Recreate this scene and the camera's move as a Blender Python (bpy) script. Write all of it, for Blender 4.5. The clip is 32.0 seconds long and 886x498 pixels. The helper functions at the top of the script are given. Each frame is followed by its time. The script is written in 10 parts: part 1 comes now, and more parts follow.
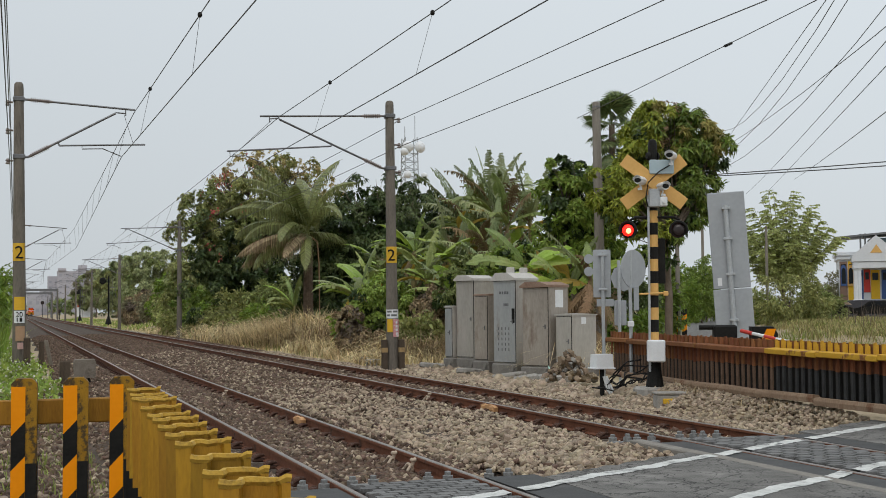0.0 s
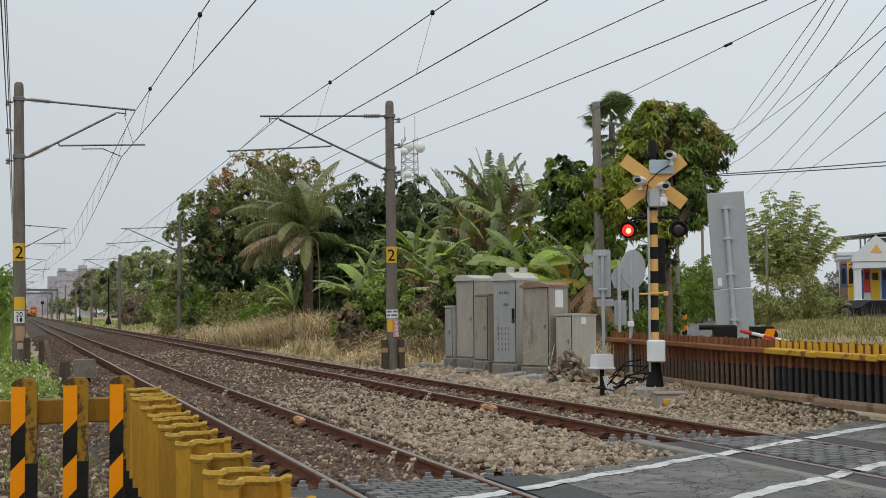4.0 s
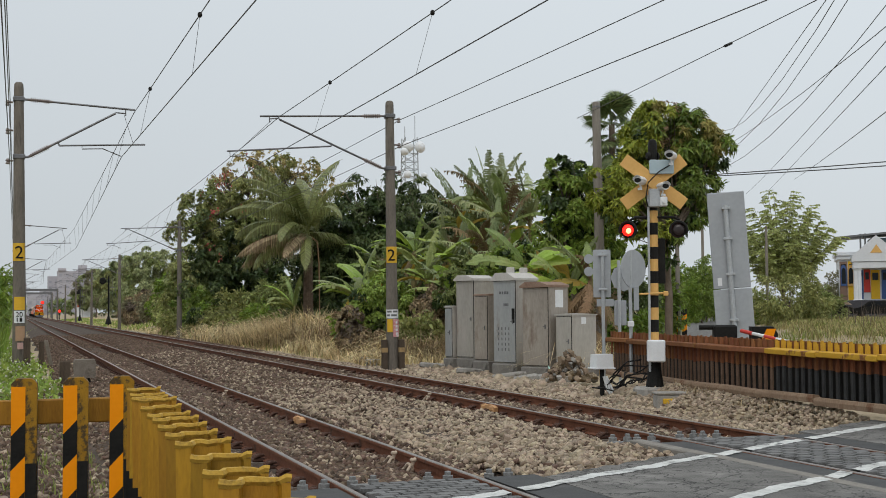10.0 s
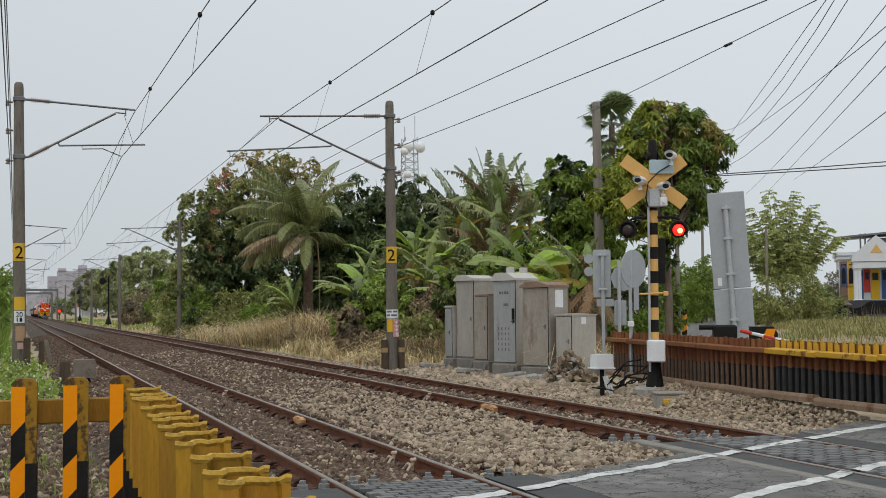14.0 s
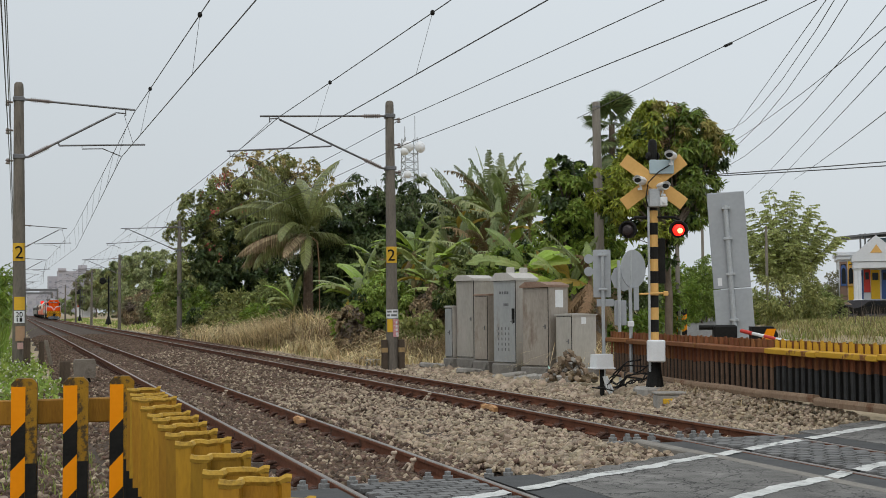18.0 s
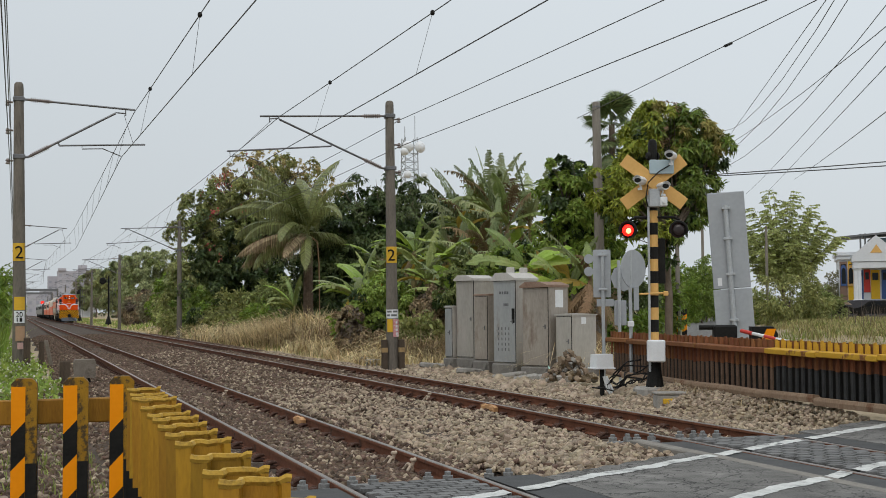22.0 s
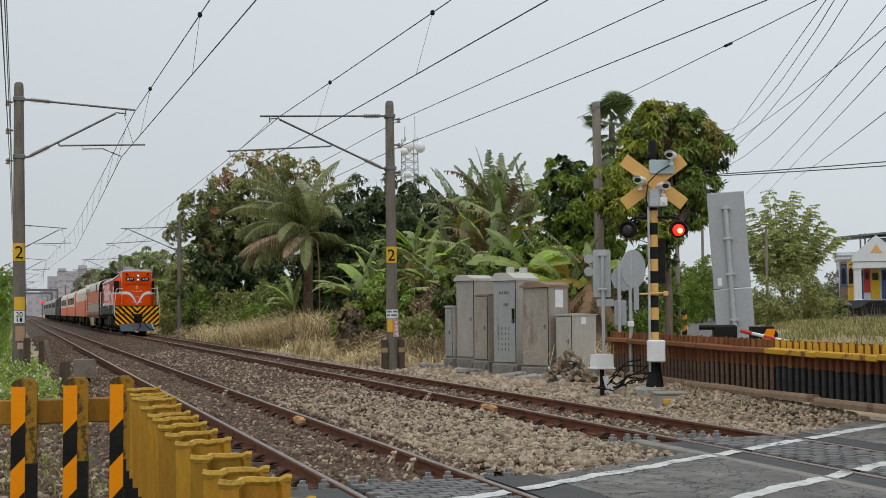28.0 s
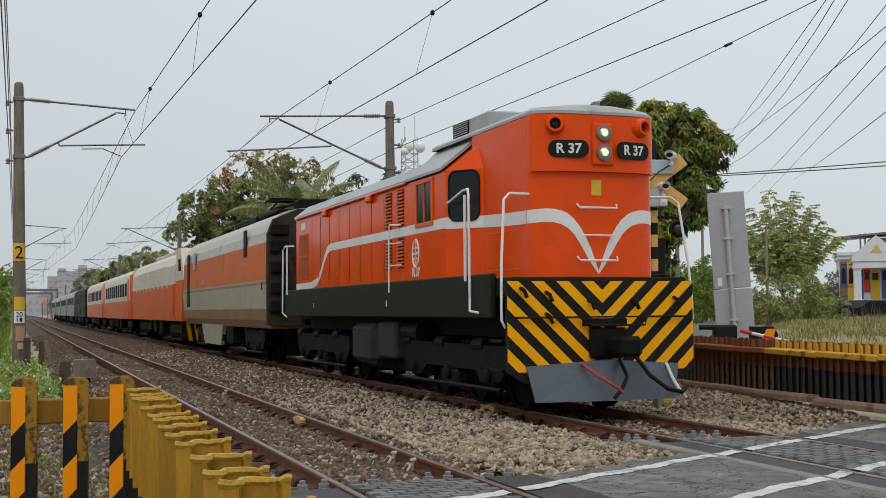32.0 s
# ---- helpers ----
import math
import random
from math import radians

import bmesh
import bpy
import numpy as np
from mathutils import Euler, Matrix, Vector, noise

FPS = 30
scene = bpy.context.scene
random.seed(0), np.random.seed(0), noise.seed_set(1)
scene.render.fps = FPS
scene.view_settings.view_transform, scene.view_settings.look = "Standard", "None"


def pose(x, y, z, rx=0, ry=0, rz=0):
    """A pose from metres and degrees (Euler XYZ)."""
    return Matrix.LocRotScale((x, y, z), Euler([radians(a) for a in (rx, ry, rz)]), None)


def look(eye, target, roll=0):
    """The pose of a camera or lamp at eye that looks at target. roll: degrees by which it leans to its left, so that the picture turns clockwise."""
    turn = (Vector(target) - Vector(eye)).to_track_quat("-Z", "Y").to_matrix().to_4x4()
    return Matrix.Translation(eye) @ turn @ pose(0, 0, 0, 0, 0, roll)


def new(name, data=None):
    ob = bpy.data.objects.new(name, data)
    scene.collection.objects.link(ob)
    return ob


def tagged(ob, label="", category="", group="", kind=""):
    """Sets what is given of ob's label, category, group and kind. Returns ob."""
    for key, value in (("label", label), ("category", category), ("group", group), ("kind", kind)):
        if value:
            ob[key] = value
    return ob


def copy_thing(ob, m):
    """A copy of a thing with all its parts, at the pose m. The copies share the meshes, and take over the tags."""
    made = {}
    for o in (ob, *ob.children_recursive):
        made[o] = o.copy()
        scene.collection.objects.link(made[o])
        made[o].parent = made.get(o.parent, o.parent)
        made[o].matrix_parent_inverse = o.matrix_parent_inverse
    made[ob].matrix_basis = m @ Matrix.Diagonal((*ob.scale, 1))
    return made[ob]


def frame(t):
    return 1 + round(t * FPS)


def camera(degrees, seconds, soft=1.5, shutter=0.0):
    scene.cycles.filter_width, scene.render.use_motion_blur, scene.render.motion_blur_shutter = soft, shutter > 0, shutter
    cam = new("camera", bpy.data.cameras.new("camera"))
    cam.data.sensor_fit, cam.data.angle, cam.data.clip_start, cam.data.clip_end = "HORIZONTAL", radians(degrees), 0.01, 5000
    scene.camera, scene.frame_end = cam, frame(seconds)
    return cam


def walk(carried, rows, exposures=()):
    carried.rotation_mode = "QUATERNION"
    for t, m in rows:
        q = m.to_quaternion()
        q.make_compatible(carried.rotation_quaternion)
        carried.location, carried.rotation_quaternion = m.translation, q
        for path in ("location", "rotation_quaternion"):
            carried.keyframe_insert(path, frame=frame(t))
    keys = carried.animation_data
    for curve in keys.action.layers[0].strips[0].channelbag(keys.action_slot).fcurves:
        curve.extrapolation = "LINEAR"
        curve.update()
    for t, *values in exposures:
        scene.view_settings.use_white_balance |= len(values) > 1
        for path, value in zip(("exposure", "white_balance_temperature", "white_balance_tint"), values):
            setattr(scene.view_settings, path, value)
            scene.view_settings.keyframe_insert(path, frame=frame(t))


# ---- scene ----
# The camera stands on a tripod beside a double-track level crossing. World: y along the track away
# from the camera, x across it to the far side, z = 0 at the top of the rails.
EYE = Vector((0.0, 0.0, 1.34))
YAW, PITCH = 0.3344, 0.0494
cam = camera(39.61, 32.0, soft=0.9, shutter=0.0)
VIEW = look(EYE, EYE + Vector((math.sin(YAW) * math.cos(PITCH), math.cos(YAW) * math.cos(PITCH), math.sin(PITCH))), -0.4526)
walk(cam, [(0.0, VIEW), (32.0, VIEW)], [(0.0, 0.0), (32.0, 0.0)])

TRACK_NEAR, TRACK_FAR = 2.945, 7.013
GAUGE = 1.132

# ---- world and sun: a flat white overcast sky ----
world = bpy.data.worlds.new("overcast_sky")
scene.world = world
world.use_nodes = True
wn, wl = world.node_tree.nodes, world.node_tree.links
background = wn["Background"]
sky = wn.new("ShaderNodeTexSky")
sky.sky_type = "NISHITA"
sky.sun_disc = False
sky.sun_elevation, sky.sun_rotation = radians(52), radians(200)
sky.air_density, sky.dust_density = 1.0, 4.0
cloud = wn.new("ShaderNodeMixRGB")
cloud.inputs[0].default_value = 0.93
cloud.inputs[2].default_value = (6.85, 7.38, 7.75, 1)
wl.new(sky.outputs[0], cloud.inputs[1])
where = wn.new("ShaderNodeTexCoord")
split = wn.new("ShaderNodeSeparateXYZ")
rise_ = wn.new("ShaderNodeMapRange")
rise_.inputs[1].default_value, rise_.inputs[2].default_value = 0.0, 0.3
zenith = wn.new("ShaderNodeMapRange")
zenith.inputs[1].default_value, zenith.inputs[2].default_value = 0.3, 0.9
zenith.inputs[3].default_value, zenith.inputs[4].default_value = 1.0, 1.45
rise_.inputs[3].default_value, rise_.inputs[4].default_value = 0.86, 1.02
thin = wn.new("ShaderNodeVectorMath")
thin.operation = "SCALE"
wl.new(where.outputs["Generated"], split.inputs[0])
wl.new(split.outputs["Z"], rise_.inputs[0])
wl.new(cloud.outputs[0], thin.inputs[0])
side_ = wn.new("ShaderNodeMapRange")
side_.inputs[1].default_value, side_.inputs[2].default_value = -0.1, 0.7
side_.inputs[3].default_value, side_.inputs[4].default_value = 0.96, 1.09
wl.new(split.outputs["X"], side_.inputs[0])
both = wn.new("ShaderNodeMath")
both.operation = "MULTIPLY"
wl.new(rise_.outputs[0], both.inputs[0])
wl.new(side_.outputs[0], both.inputs[1])
wl.new(split.outputs["Z"], zenith.inputs[0])
lift_ = wn.new("ShaderNodeMath")
lift_.operation = "MULTIPLY"
wl.new(both.outputs[0], lift_.inputs[0])
wl.new(zenith.outputs[0], lift_.inputs[1])
wl.new(lift_.outputs[0], thin.inputs["Scale"])
wl.new(thin.outputs[0], background.inputs[0])
background.inputs[1].default_value = 0.1
sun = new("sun", bpy.data.lights.new("sun", "SUN"))
sun.data.energy, sun.data.angle, sun.data.color = 0.7, radians(40), (1.0, 0.95, 0.88)
sun.matrix_world = look((0, 0, 40), Vector((0, 0, 40)) + Vector((0.35, 0.62, -0.9)))


# ---- materials ----
def mat(name, c1, c2, rough=0.6, metal=0.0, scale=6.0, bump=0.15, stain=None, amount=0.5, rand=0.0, island=0.0, soft=0.0, stretch=(1, 1, 1), fine=1.0, spec=None, hard=0.0):
    """A two-scale mottled surface; stain adds patches of a third colour; rand / island vary whole pieces; soft lets light through leaves."""
    m = bpy.data.materials.new(name)
    m.use_nodes = True
    n, l = m.node_tree.nodes, m.node_tree.links
    p = n["Principled BSDF"]
    coord = n.new("ShaderNodeTexCoord")
    mp = n.new("ShaderNodeMapping")
    mp.inputs["Scale"].default_value = stretch
    l.new(coord.outputs["Object"], mp.inputs[0])

    def noise_tex(s, detail):
        t = n.new("ShaderNodeTexNoise")
        t.inputs["Scale"].default_value, t.inputs["Detail"].default_value = s, detail
        l.new(mp.outputs[0], t.inputs["Vector"])
        return t
    big, small = noise_tex(scale, 5), noise_tex(scale * 9 * fine, 3)
    mixf = n.new("ShaderNodeMath")
    mixf.operation = "MULTIPLY_ADD"
    mixf.inputs[1].default_value, mixf.inputs[2].default_value = 0.55, 0.0
    l.new(small.outputs[0], mixf.inputs[0])
    add = n.new("ShaderNodeMath")
    add.operation = "MULTIPLY_ADD"
    add.inputs[1].default_value = 0.75
    l.new(big.outputs[0], add.inputs[0])
    l.new(mixf.outputs[0], add.inputs[2])
    ramp = n.new("ShaderNodeMapRange")
    ramp.inputs[1].default_value, ramp.inputs[2].default_value = 0.42, 0.88
    l.new(add.outputs[0], ramp.inputs[0])
    mix = n.new("ShaderNodeMixRGB")
    mix.inputs[1].default_value, mix.inputs[2].default_value = (*c1, 1), (*c2, 1)
    l.new(ramp.outputs[0], mix.inputs[0])
    out = mix.outputs[0]
    if stain:
        st = noise_tex(scale * 0.6, 8)
        st.inputs["Roughness"].default_value = 0.7
        sr = n.new("ShaderNodeMapRange")
        sr.inputs[1].default_value, sr.inputs[2].default_value = 0.72 - 0.35 * amount, 0.8 - 0.25 * amount
        if hard:
            sr.inputs[1].default_value, sr.inputs[2].default_value = hard, hard + 0.05
        l.new(st.outputs[0], sr.inputs[0])
        m2 = n.new("ShaderNodeMixRGB")
        m2.inputs[2].default_value = (*stain, 1)
        l.new(sr.outputs[0], m2.inputs[0])
        l.new(out, m2.inputs[1])
        out = m2.outputs[0]
    if rand or island:
        src = n.new("ShaderNodeObjectInfo").outputs["Random"] if rand else n.new("ShaderNodeNewGeometry").outputs["Random Per Island"]
        k = rand or island
        mr = n.new("ShaderNodeMapRange")
        mr.inputs[3].default_value, mr.inputs[4].default_value = 1 - k, 1 + k
        l.new(src, mr.inputs[0])
        hs = n.new("ShaderNodeHueSaturation")
        l.new(mr.outputs[0], hs.inputs["Value"])
        hr = n.new("ShaderNodeMapRange")
        hr.inputs[3].default_value, hr.inputs[4].default_value = 0.5 - 0.04 * k, 0.5 + 0.04 * k
        w = n.new("ShaderNodeTexWhiteNoise")
        w.noise_dimensions = "1D"
        l.new(src, w.inputs["W"])
        l.new(w.outputs["Value"], hr.inputs[0])
        l.new(hr.outputs[0], hs.inputs["Hue"])
        l.new(out, hs.inputs["Color"])
        out = hs.outputs[0]
    l.new(out, p.inputs["Base Color"])
    p.inputs["Roughness"].default_value, p.inputs["Metallic"].default_value = rough, metal
    p.inputs["Specular IOR Level"].default_value = spec if spec is not None else (0.25 if rough > 0.55 else 0.4)
    if bump:
        b = n.new("ShaderNodeBump")
        b.inputs["Strength"].default_value, b.inputs["Distance"].default_value = bump, 0.02
        l.new(add.outputs[0], b.inputs["Height"])
        l.new(b.outputs[0], p.inputs["Normal"])
    if soft:
        tr = n.new("ShaderNodeBsdfTranslucent")
        l.new(out, tr.inputs[0])
        ms = n.new("ShaderNodeMixShader")
        ms.inputs[0].default_value = soft
        l.new(p.outputs[0], ms.inputs[1])
        l.new(tr.outputs[0], ms.inputs[2])
        l.new(ms.outputs[0], n["Material Output"].inputs[0])
    return m


def glow(name, colour, strength):
    m = mat(name, colour, colour, 0.3, bump=0)
    p = m.node_tree.nodes["Principled BSDF"]
    p.inputs["Emission Color"].default_value, p.inputs["Emission Strength"].default_value = (*colour, 1), strength
    return m


def glass(name, colour=(0.02, 0.025, 0.03), rough=0.05):
    m = mat(name, colour, tuple(c * 1.3 for c in colour), rough, scale=1.0, bump=0)
    m.node_tree.nodes["Principled BSDF"].inputs["Specular IOR Level"].default_value = 0.3
    return m


M_GROUND = mat("dry_earth", (0.25, 0.195, 0.125), (0.42, 0.335, 0.22), 0.95, scale=0.8, bump=0.5, stain=(0.14, 0.14, 0.06), amount=0.5)
# Bed colour darkened to stand for shade in the gaps between stones.
M_BALLAST = mat("ballast_bed", (0.04, 0.029, 0.022), (0.1, 0.076, 0.058), 0.95, scale=6, bump=1.0, stain=(0.12, 0.085, 0.065), amount=0.6)
M_STONE = mat("ballast_stone", (0.25, 0.19, 0.132), (0.44, 0.355, 0.26), 0.9, scale=9, bump=0.25, island=0.38)
M_STONE_RUSTY = mat("ballast_stone_rusty", (0.078, 0.05, 0.036), (0.18, 0.124, 0.088), 0.9, scale=9, bump=0.25, island=0.45)
M_STONE_PIECE = mat("ballast_stone_single", (0.25, 0.19, 0.132), (0.44, 0.355, 0.26), 0.9, scale=9, bump=0.25, rand=0.38)
M_ASPHALT = mat("asphalt", (0.075, 0.072, 0.068), (0.22, 0.21, 0.195), 0.9, scale=2.4, bump=0.9, stain=(0.24, 0.23, 0.213), amount=0.55, fine=3)


def add_cracks(m, scale, width):
    """A net of dark cracks over a surface."""
    n, l = m.node_tree.nodes, m.node_tree.links
    p = n["Principled BSDF"]
    src = p.inputs["Base Color"].links[0].from_socket
    coord = n.new("ShaderNodeTexCoord")
    warp = n.new("ShaderNodeTexNoise")
    warp.inputs["Scale"].default_value, warp.inputs["Detail"].default_value = 3.0, 6
    l.new(coord.outputs["Object"], warp.inputs["Vector"])
    mixv = n.new("ShaderNodeVectorMath")
    mixv.operation = "MULTIPLY_ADD"
    mixv.inputs[1].default_value = (0.5, 0.5, 0.5)
    l.new(warp.outputs["Color"], mixv.inputs[0])
    l.new(coord.outputs["Object"], mixv.inputs[2])
    vor = n.new("ShaderNodeTexVoronoi")
    vor.feature = "DISTANCE_TO_EDGE"
    vor.inputs["Scale"].default_value = scale
    l.new(mixv.outputs[0], vor.inputs["Vector"])
    mr = n.new("ShaderNodeMapRange")
    mr.inputs[1].default_value, mr.inputs[2].default_value = width * 0.4, width
    mr.inputs[3].default_value, mr.inputs[4].default_value = 0.35, 1.0
    l.new(vor.outputs["Distance"], mr.inputs[0])
    mul = n.new("ShaderNodeMixRGB")
    mul.blend_type = "MULTIPLY"
    mul.inputs[0].default_value = 1.0
    l.new(src, mul.inputs[1])
    l.new(mr.outputs[0], mul.inputs[2])
    l.new(mul.outputs[0], p.inputs["Base Color"])


add_cracks(M_ASPHALT, 1.1, 0.014)
add_cracks(M_ASPHALT, 3.7, 0.02)
M_RUBBER = mat("rubber_panel", (0.028, 0.028, 0.028), (0.062, 0.061, 0.059), 0.6, scale=4, bump=0.2, stain=(0.095, 0.09, 0.082), amount=0.4)
M_TILE = mat("paver", (0.1, 0.098, 0.095), (0.18, 0.177, 0.172), 0.7, scale=6, bump=0.2, rand=0.25)
M_ROADPAINT = mat("worn_white_paint", (0.46, 0.46, 0.44), (0.68, 0.68, 0.65), 0.7, scale=7, bump=0.3, stain=(0.2, 0.2, 0.19), amount=0.62)
M_RUST = mat("rusty_steel", (0.1, 0.038, 0.02), (0.2, 0.078, 0.042), 0.85, scale=5, bump=0.25, stain=(0.05, 0.028, 0.02), amount=0.5)
M_RAILTOP = mat("polished_rail", (0.2, 0.165, 0.145), (0.36, 0.32, 0.29), 0.36, 0.85, scale=3, bump=0.05)
M_CONCRETE = mat("weathered_concrete", (0.24, 0.225, 0.2), (0.4, 0.38, 0.35), 0.9, scale=4, bump=0.3, stain=(0.12, 0.105, 0.09), amount=0.5)
M_SLEEPER = mat("sleeper_concrete", (0.1, 0.08, 0.066), (0.2, 0.165, 0.14), 0.95, scale=6, bump=0.3)
M_POLE = mat("pole_concrete", (0.11, 0.096, 0.08), (0.21, 0.185, 0.155), 0.85, scale=2, bump=0.2, stain=(0.085, 0.075, 0.065), amount=0.5, stretch=(3, 3, 0.5))
M_STEEL = mat("grey_steel", (0.13, 0.13, 0.135), (0.22, 0.22, 0.225), 0.5, 0.6, scale=5, bump=0.1)
M_GALV = mat("galvanised_steel", (0.38, 0.4, 0.42), (0.52, 0.54, 0.55), 0.5, 0.5, scale=4, bump=0.05, stain=(0.3, 0.29, 0.28), amount=0.4)
M_WOOD_DARK = mat("weathered_brown_timber", (0.05, 0.036, 0.026), (0.11, 0.083, 0.06), 0.9, scale=5, bump=0.3, stretch=(3, 3, 0.4))
M_POLE_BROWN = mat("brown_grey_utility_pole", (0.16, 0.14, 0.118), (0.26, 0.235, 0.2), 0.9, scale=2.5, bump=0.25, stain=(0.12, 0.1, 0.085), amount=0.4, stretch=(3, 3, 0.4))
M_WIRE = mat("dark_wire", (0.1, 0.1, 0.1), (0.15, 0.15, 0.15), 0.6, 0.5, bump=0)
M_PORC = mat("brown_porcelain", (0.16, 0.13, 0.115), (0.25, 0.21, 0.19), 0.35, bump=0)
M_CAB = mat("steel_cabinet", (0.36, 0.335, 0.3), (0.49, 0.462, 0.42), 0.42, 0.3, scale=2.0, bump=0.06, stain=(0.3, 0.235, 0.185), amount=0.35, stretch=(1, 1, 0.4))
M_CAB_DOOR = mat("blue_grey_steel_door", (0.36, 0.37, 0.375), (0.47, 0.48, 0.48), 0.42, 0.5, scale=2.2, bump=0.06, stain=(0.3, 0.27, 0.24), amount=0.4, stretch=(1, 1, 0.4))
M_CAB_BROWN = mat("brown_steel_cabinet", (0.28, 0.245, 0.21), (0.42, 0.375, 0.325), 0.45, 0.25, scale=2.5, bump=0.06, stain=(0.22, 0.165, 0.13), amount=0.5, stretch=(1, 1, 0.4))
M_CAB_LIGHT = mat("pale_cabinet_roof", (0.44, 0.42, 0.385), (0.56, 0.535, 0.5), 0.6, scale=3, bump=0.05, stain=(0.36, 0.31, 0.26), amount=0.4)
M_WHITE = mat("white_paint", (0.66, 0.67, 0.68), (0.78, 0.79, 0.8), 0.45, scale=4, bump=0.03, stain=(0.5, 0.48, 0.45), amount=0.25)
M_YELLOW = mat("yellow_fence_paint", (0.27, 0.135, 0.007), (0.44, 0.235, 0.012), 0.55, scale=9, bump=0.3, stain=(0.11, 0.05, 0.016), rand=0.22, stretch=(1, 1, 0.22), hard=0.55)
M_YELLOW_RUSTY = mat("rusty_yellow_paint", (0.54, 0.3, 0.025), (0.68, 0.4, 0.04), 0.65, scale=1.6, bump=0.15, stain=(0.22, 0.085, 0.03), amount=0.72)
M_ORANGE_REFLECT = mat("orange_reflective", (0.8, 0.25, 0.0), (0.88, 0.3, 0.005), 0.5, scale=3, bump=0.02, spec=0.15)
M_BLACK = mat("black_paint", (0.008, 0.008, 0.008), (0.022, 0.021, 0.019), 0.6, scale=4, bump=0.08, spec=0.12)
M_TAN = mat("faded_orange_board", (0.62, 0.36, 0.11), (0.72, 0.43, 0.15), 0.6, scale=2, bump=0.03)
M_SIGNBACK = mat("grey_sign_back", (0.33, 0.35, 0.37), (0.4, 0.42, 0.44), 0.55, 0.1, scale=1.5, bump=0.03, stain=(0.28, 0.28, 0.28), amount=0.35)
M_PLATE_YELLOW = mat("yellow_number_plate", (0.62, 0.36, 0.02), (0.72, 0.43, 0.03), 0.5, scale=4, bump=0.03)
M_RED = mat("red_paint", (0.5, 0.03, 0.02), (0.6, 0.05, 0.03), 0.5, bump=0.03)
M_LAMP_ON = glow("lit_red_lens", (1.0, 0.015, 0.008), 2.2)
M_LAMP_CORE = glow("lit_red_core", (1.0, 0.42, 0.16), 3.2)
M_LAMP_OFF = glass("dark_lens", (0.03, 0.022, 0.022), 0.2)


# ---- mesh tools ----
class Shape:
    """Vertices and faces of one mesh."""

    def __init__(self):
        self.v, self.f = [], []

    def add(self, verts, faces):
        k = len(self.v)
        self.v += [tuple(p) for p in verts]
        self.f += [tuple(i + k for i in f) for f in faces]
        return self

    def box(self, x0, x1, y0, y1, z0, z1, c=0.0, m=None):
        """A box with its edges chamfered by c, under the pose m."""
        if not c:
            vs = [(x, y, z) for z in (z0, z1) for y in (y0, y1) for x in (x0, x1)]
            fs = [(0, 2, 3, 1), (4, 5, 7, 6), (0, 1, 5, 4), (1, 3, 7, 5), (3, 2, 6, 7), (2, 0, 4, 6)]
        else:
            ctr = Vector(((x0 + x1) / 2, (y0 + y1) / 2, (z0 + z1) / 2))
            h = Vector((abs(x1 - x0) / 2, abs(y1 - y0) / 2, abs(z1 - z0) / 2))
            c = min(c, h.x * 0.9, h.y * 0.9, h.z * 0.9)
            vs, idx = [], {}
            for sx in (-1, 1):
                for sy in (-1, 1):
                    for sz in (-1, 1):
                        for a in range(3):
                            q = [sx * (h.x - c), sy * (h.y - c), sz * (h.z - c)]
                            q[a] = (sx, sy, sz)[a] * h[a]
                            idx[(sx, sy, sz, a)] = len(vs)
                            vs.append(ctr + Vector(q))
            fs = []
            for a in range(3):
                b, d = (a + 1) % 3, (a + 2) % 3
                for s in (-1, 1):
                    loop = []
                    for sb, sd in ((-1, -1), (1, -1), (1, 1), (-1, 1)):
                        k = [0, 0, 0]
                        k[a], k[b], k[d] = s, sb, sd
                        loop.append(idx[(*k, a)])
                    fs.append(tuple(loop if s > 0 else loop[::-1]))
                for sb in (-1, 1):
                    for sd in (-1, 1):
                        k0, k1 = [0, 0, 0], [0, 0, 0]
                        k0[a], k0[b], k0[d] = -1, sb, sd
                        k1[a], k1[b], k1[d] = 1, sb, sd
                        q = [idx[(*k0, b)], idx[(*k1, b)], idx[(*k1, d)], idx[(*k0, d)]]
                        fs.append(tuple(q if sb * sd < 0 else q[::-1]))
            for sx in (-1, 1):
                for sy in (-1, 1):
                    for sz in (-1, 1):
                        q = [idx[(sx, sy, sz, a)] for a in range(3)]
                        fs.append(tuple(q if sx * sy * sz > 0 else q[::-1]))
        if m is not None:
            vs = [m @ Vector(p) for p in vs]
        return self.add(vs, fs)

    def tube(self, pts, r, seg=8, r2=None, caps=True):
        """A round bar along points, tapering from r to r2."""
        pts = [Vector(p) for p in pts]
        r2 = r if r2 is None else r2
        rings, n = [], len(pts)
        up = None
        for i, p in enumerate(pts):
            d = (pts[min(i + 1, n - 1)] - pts[max(i - 1, 0)]).normalized()
            if up is None:
                up = Vector((0, 0, 1)) if abs(d.z) < 0.9 else Vector((1, 0, 0))
            a = d.cross(up).normalized()
            b = a.cross(d).normalized()
            up = b
            q = r + (r2 - r) * i / max(n - 1, 1)
            rings.append([p + (a * math.cos(2 * math.pi * k / seg) + b * math.sin(2 * math.pi * k / seg)) * q for k in range(seg)])
        vs = [v for ring in rings for v in ring]
        fs = [(i * seg + k, i * seg + (k + 1) % seg, (i + 1) * seg + (k + 1) % seg, (i + 1) * seg + k) for i in range(n - 1) for k in range(seg)]
        if caps:
            fs += [tuple(range(seg))[::-1], tuple((n - 1) * seg + k for k in range(seg))]
        return self.add(vs, fs)

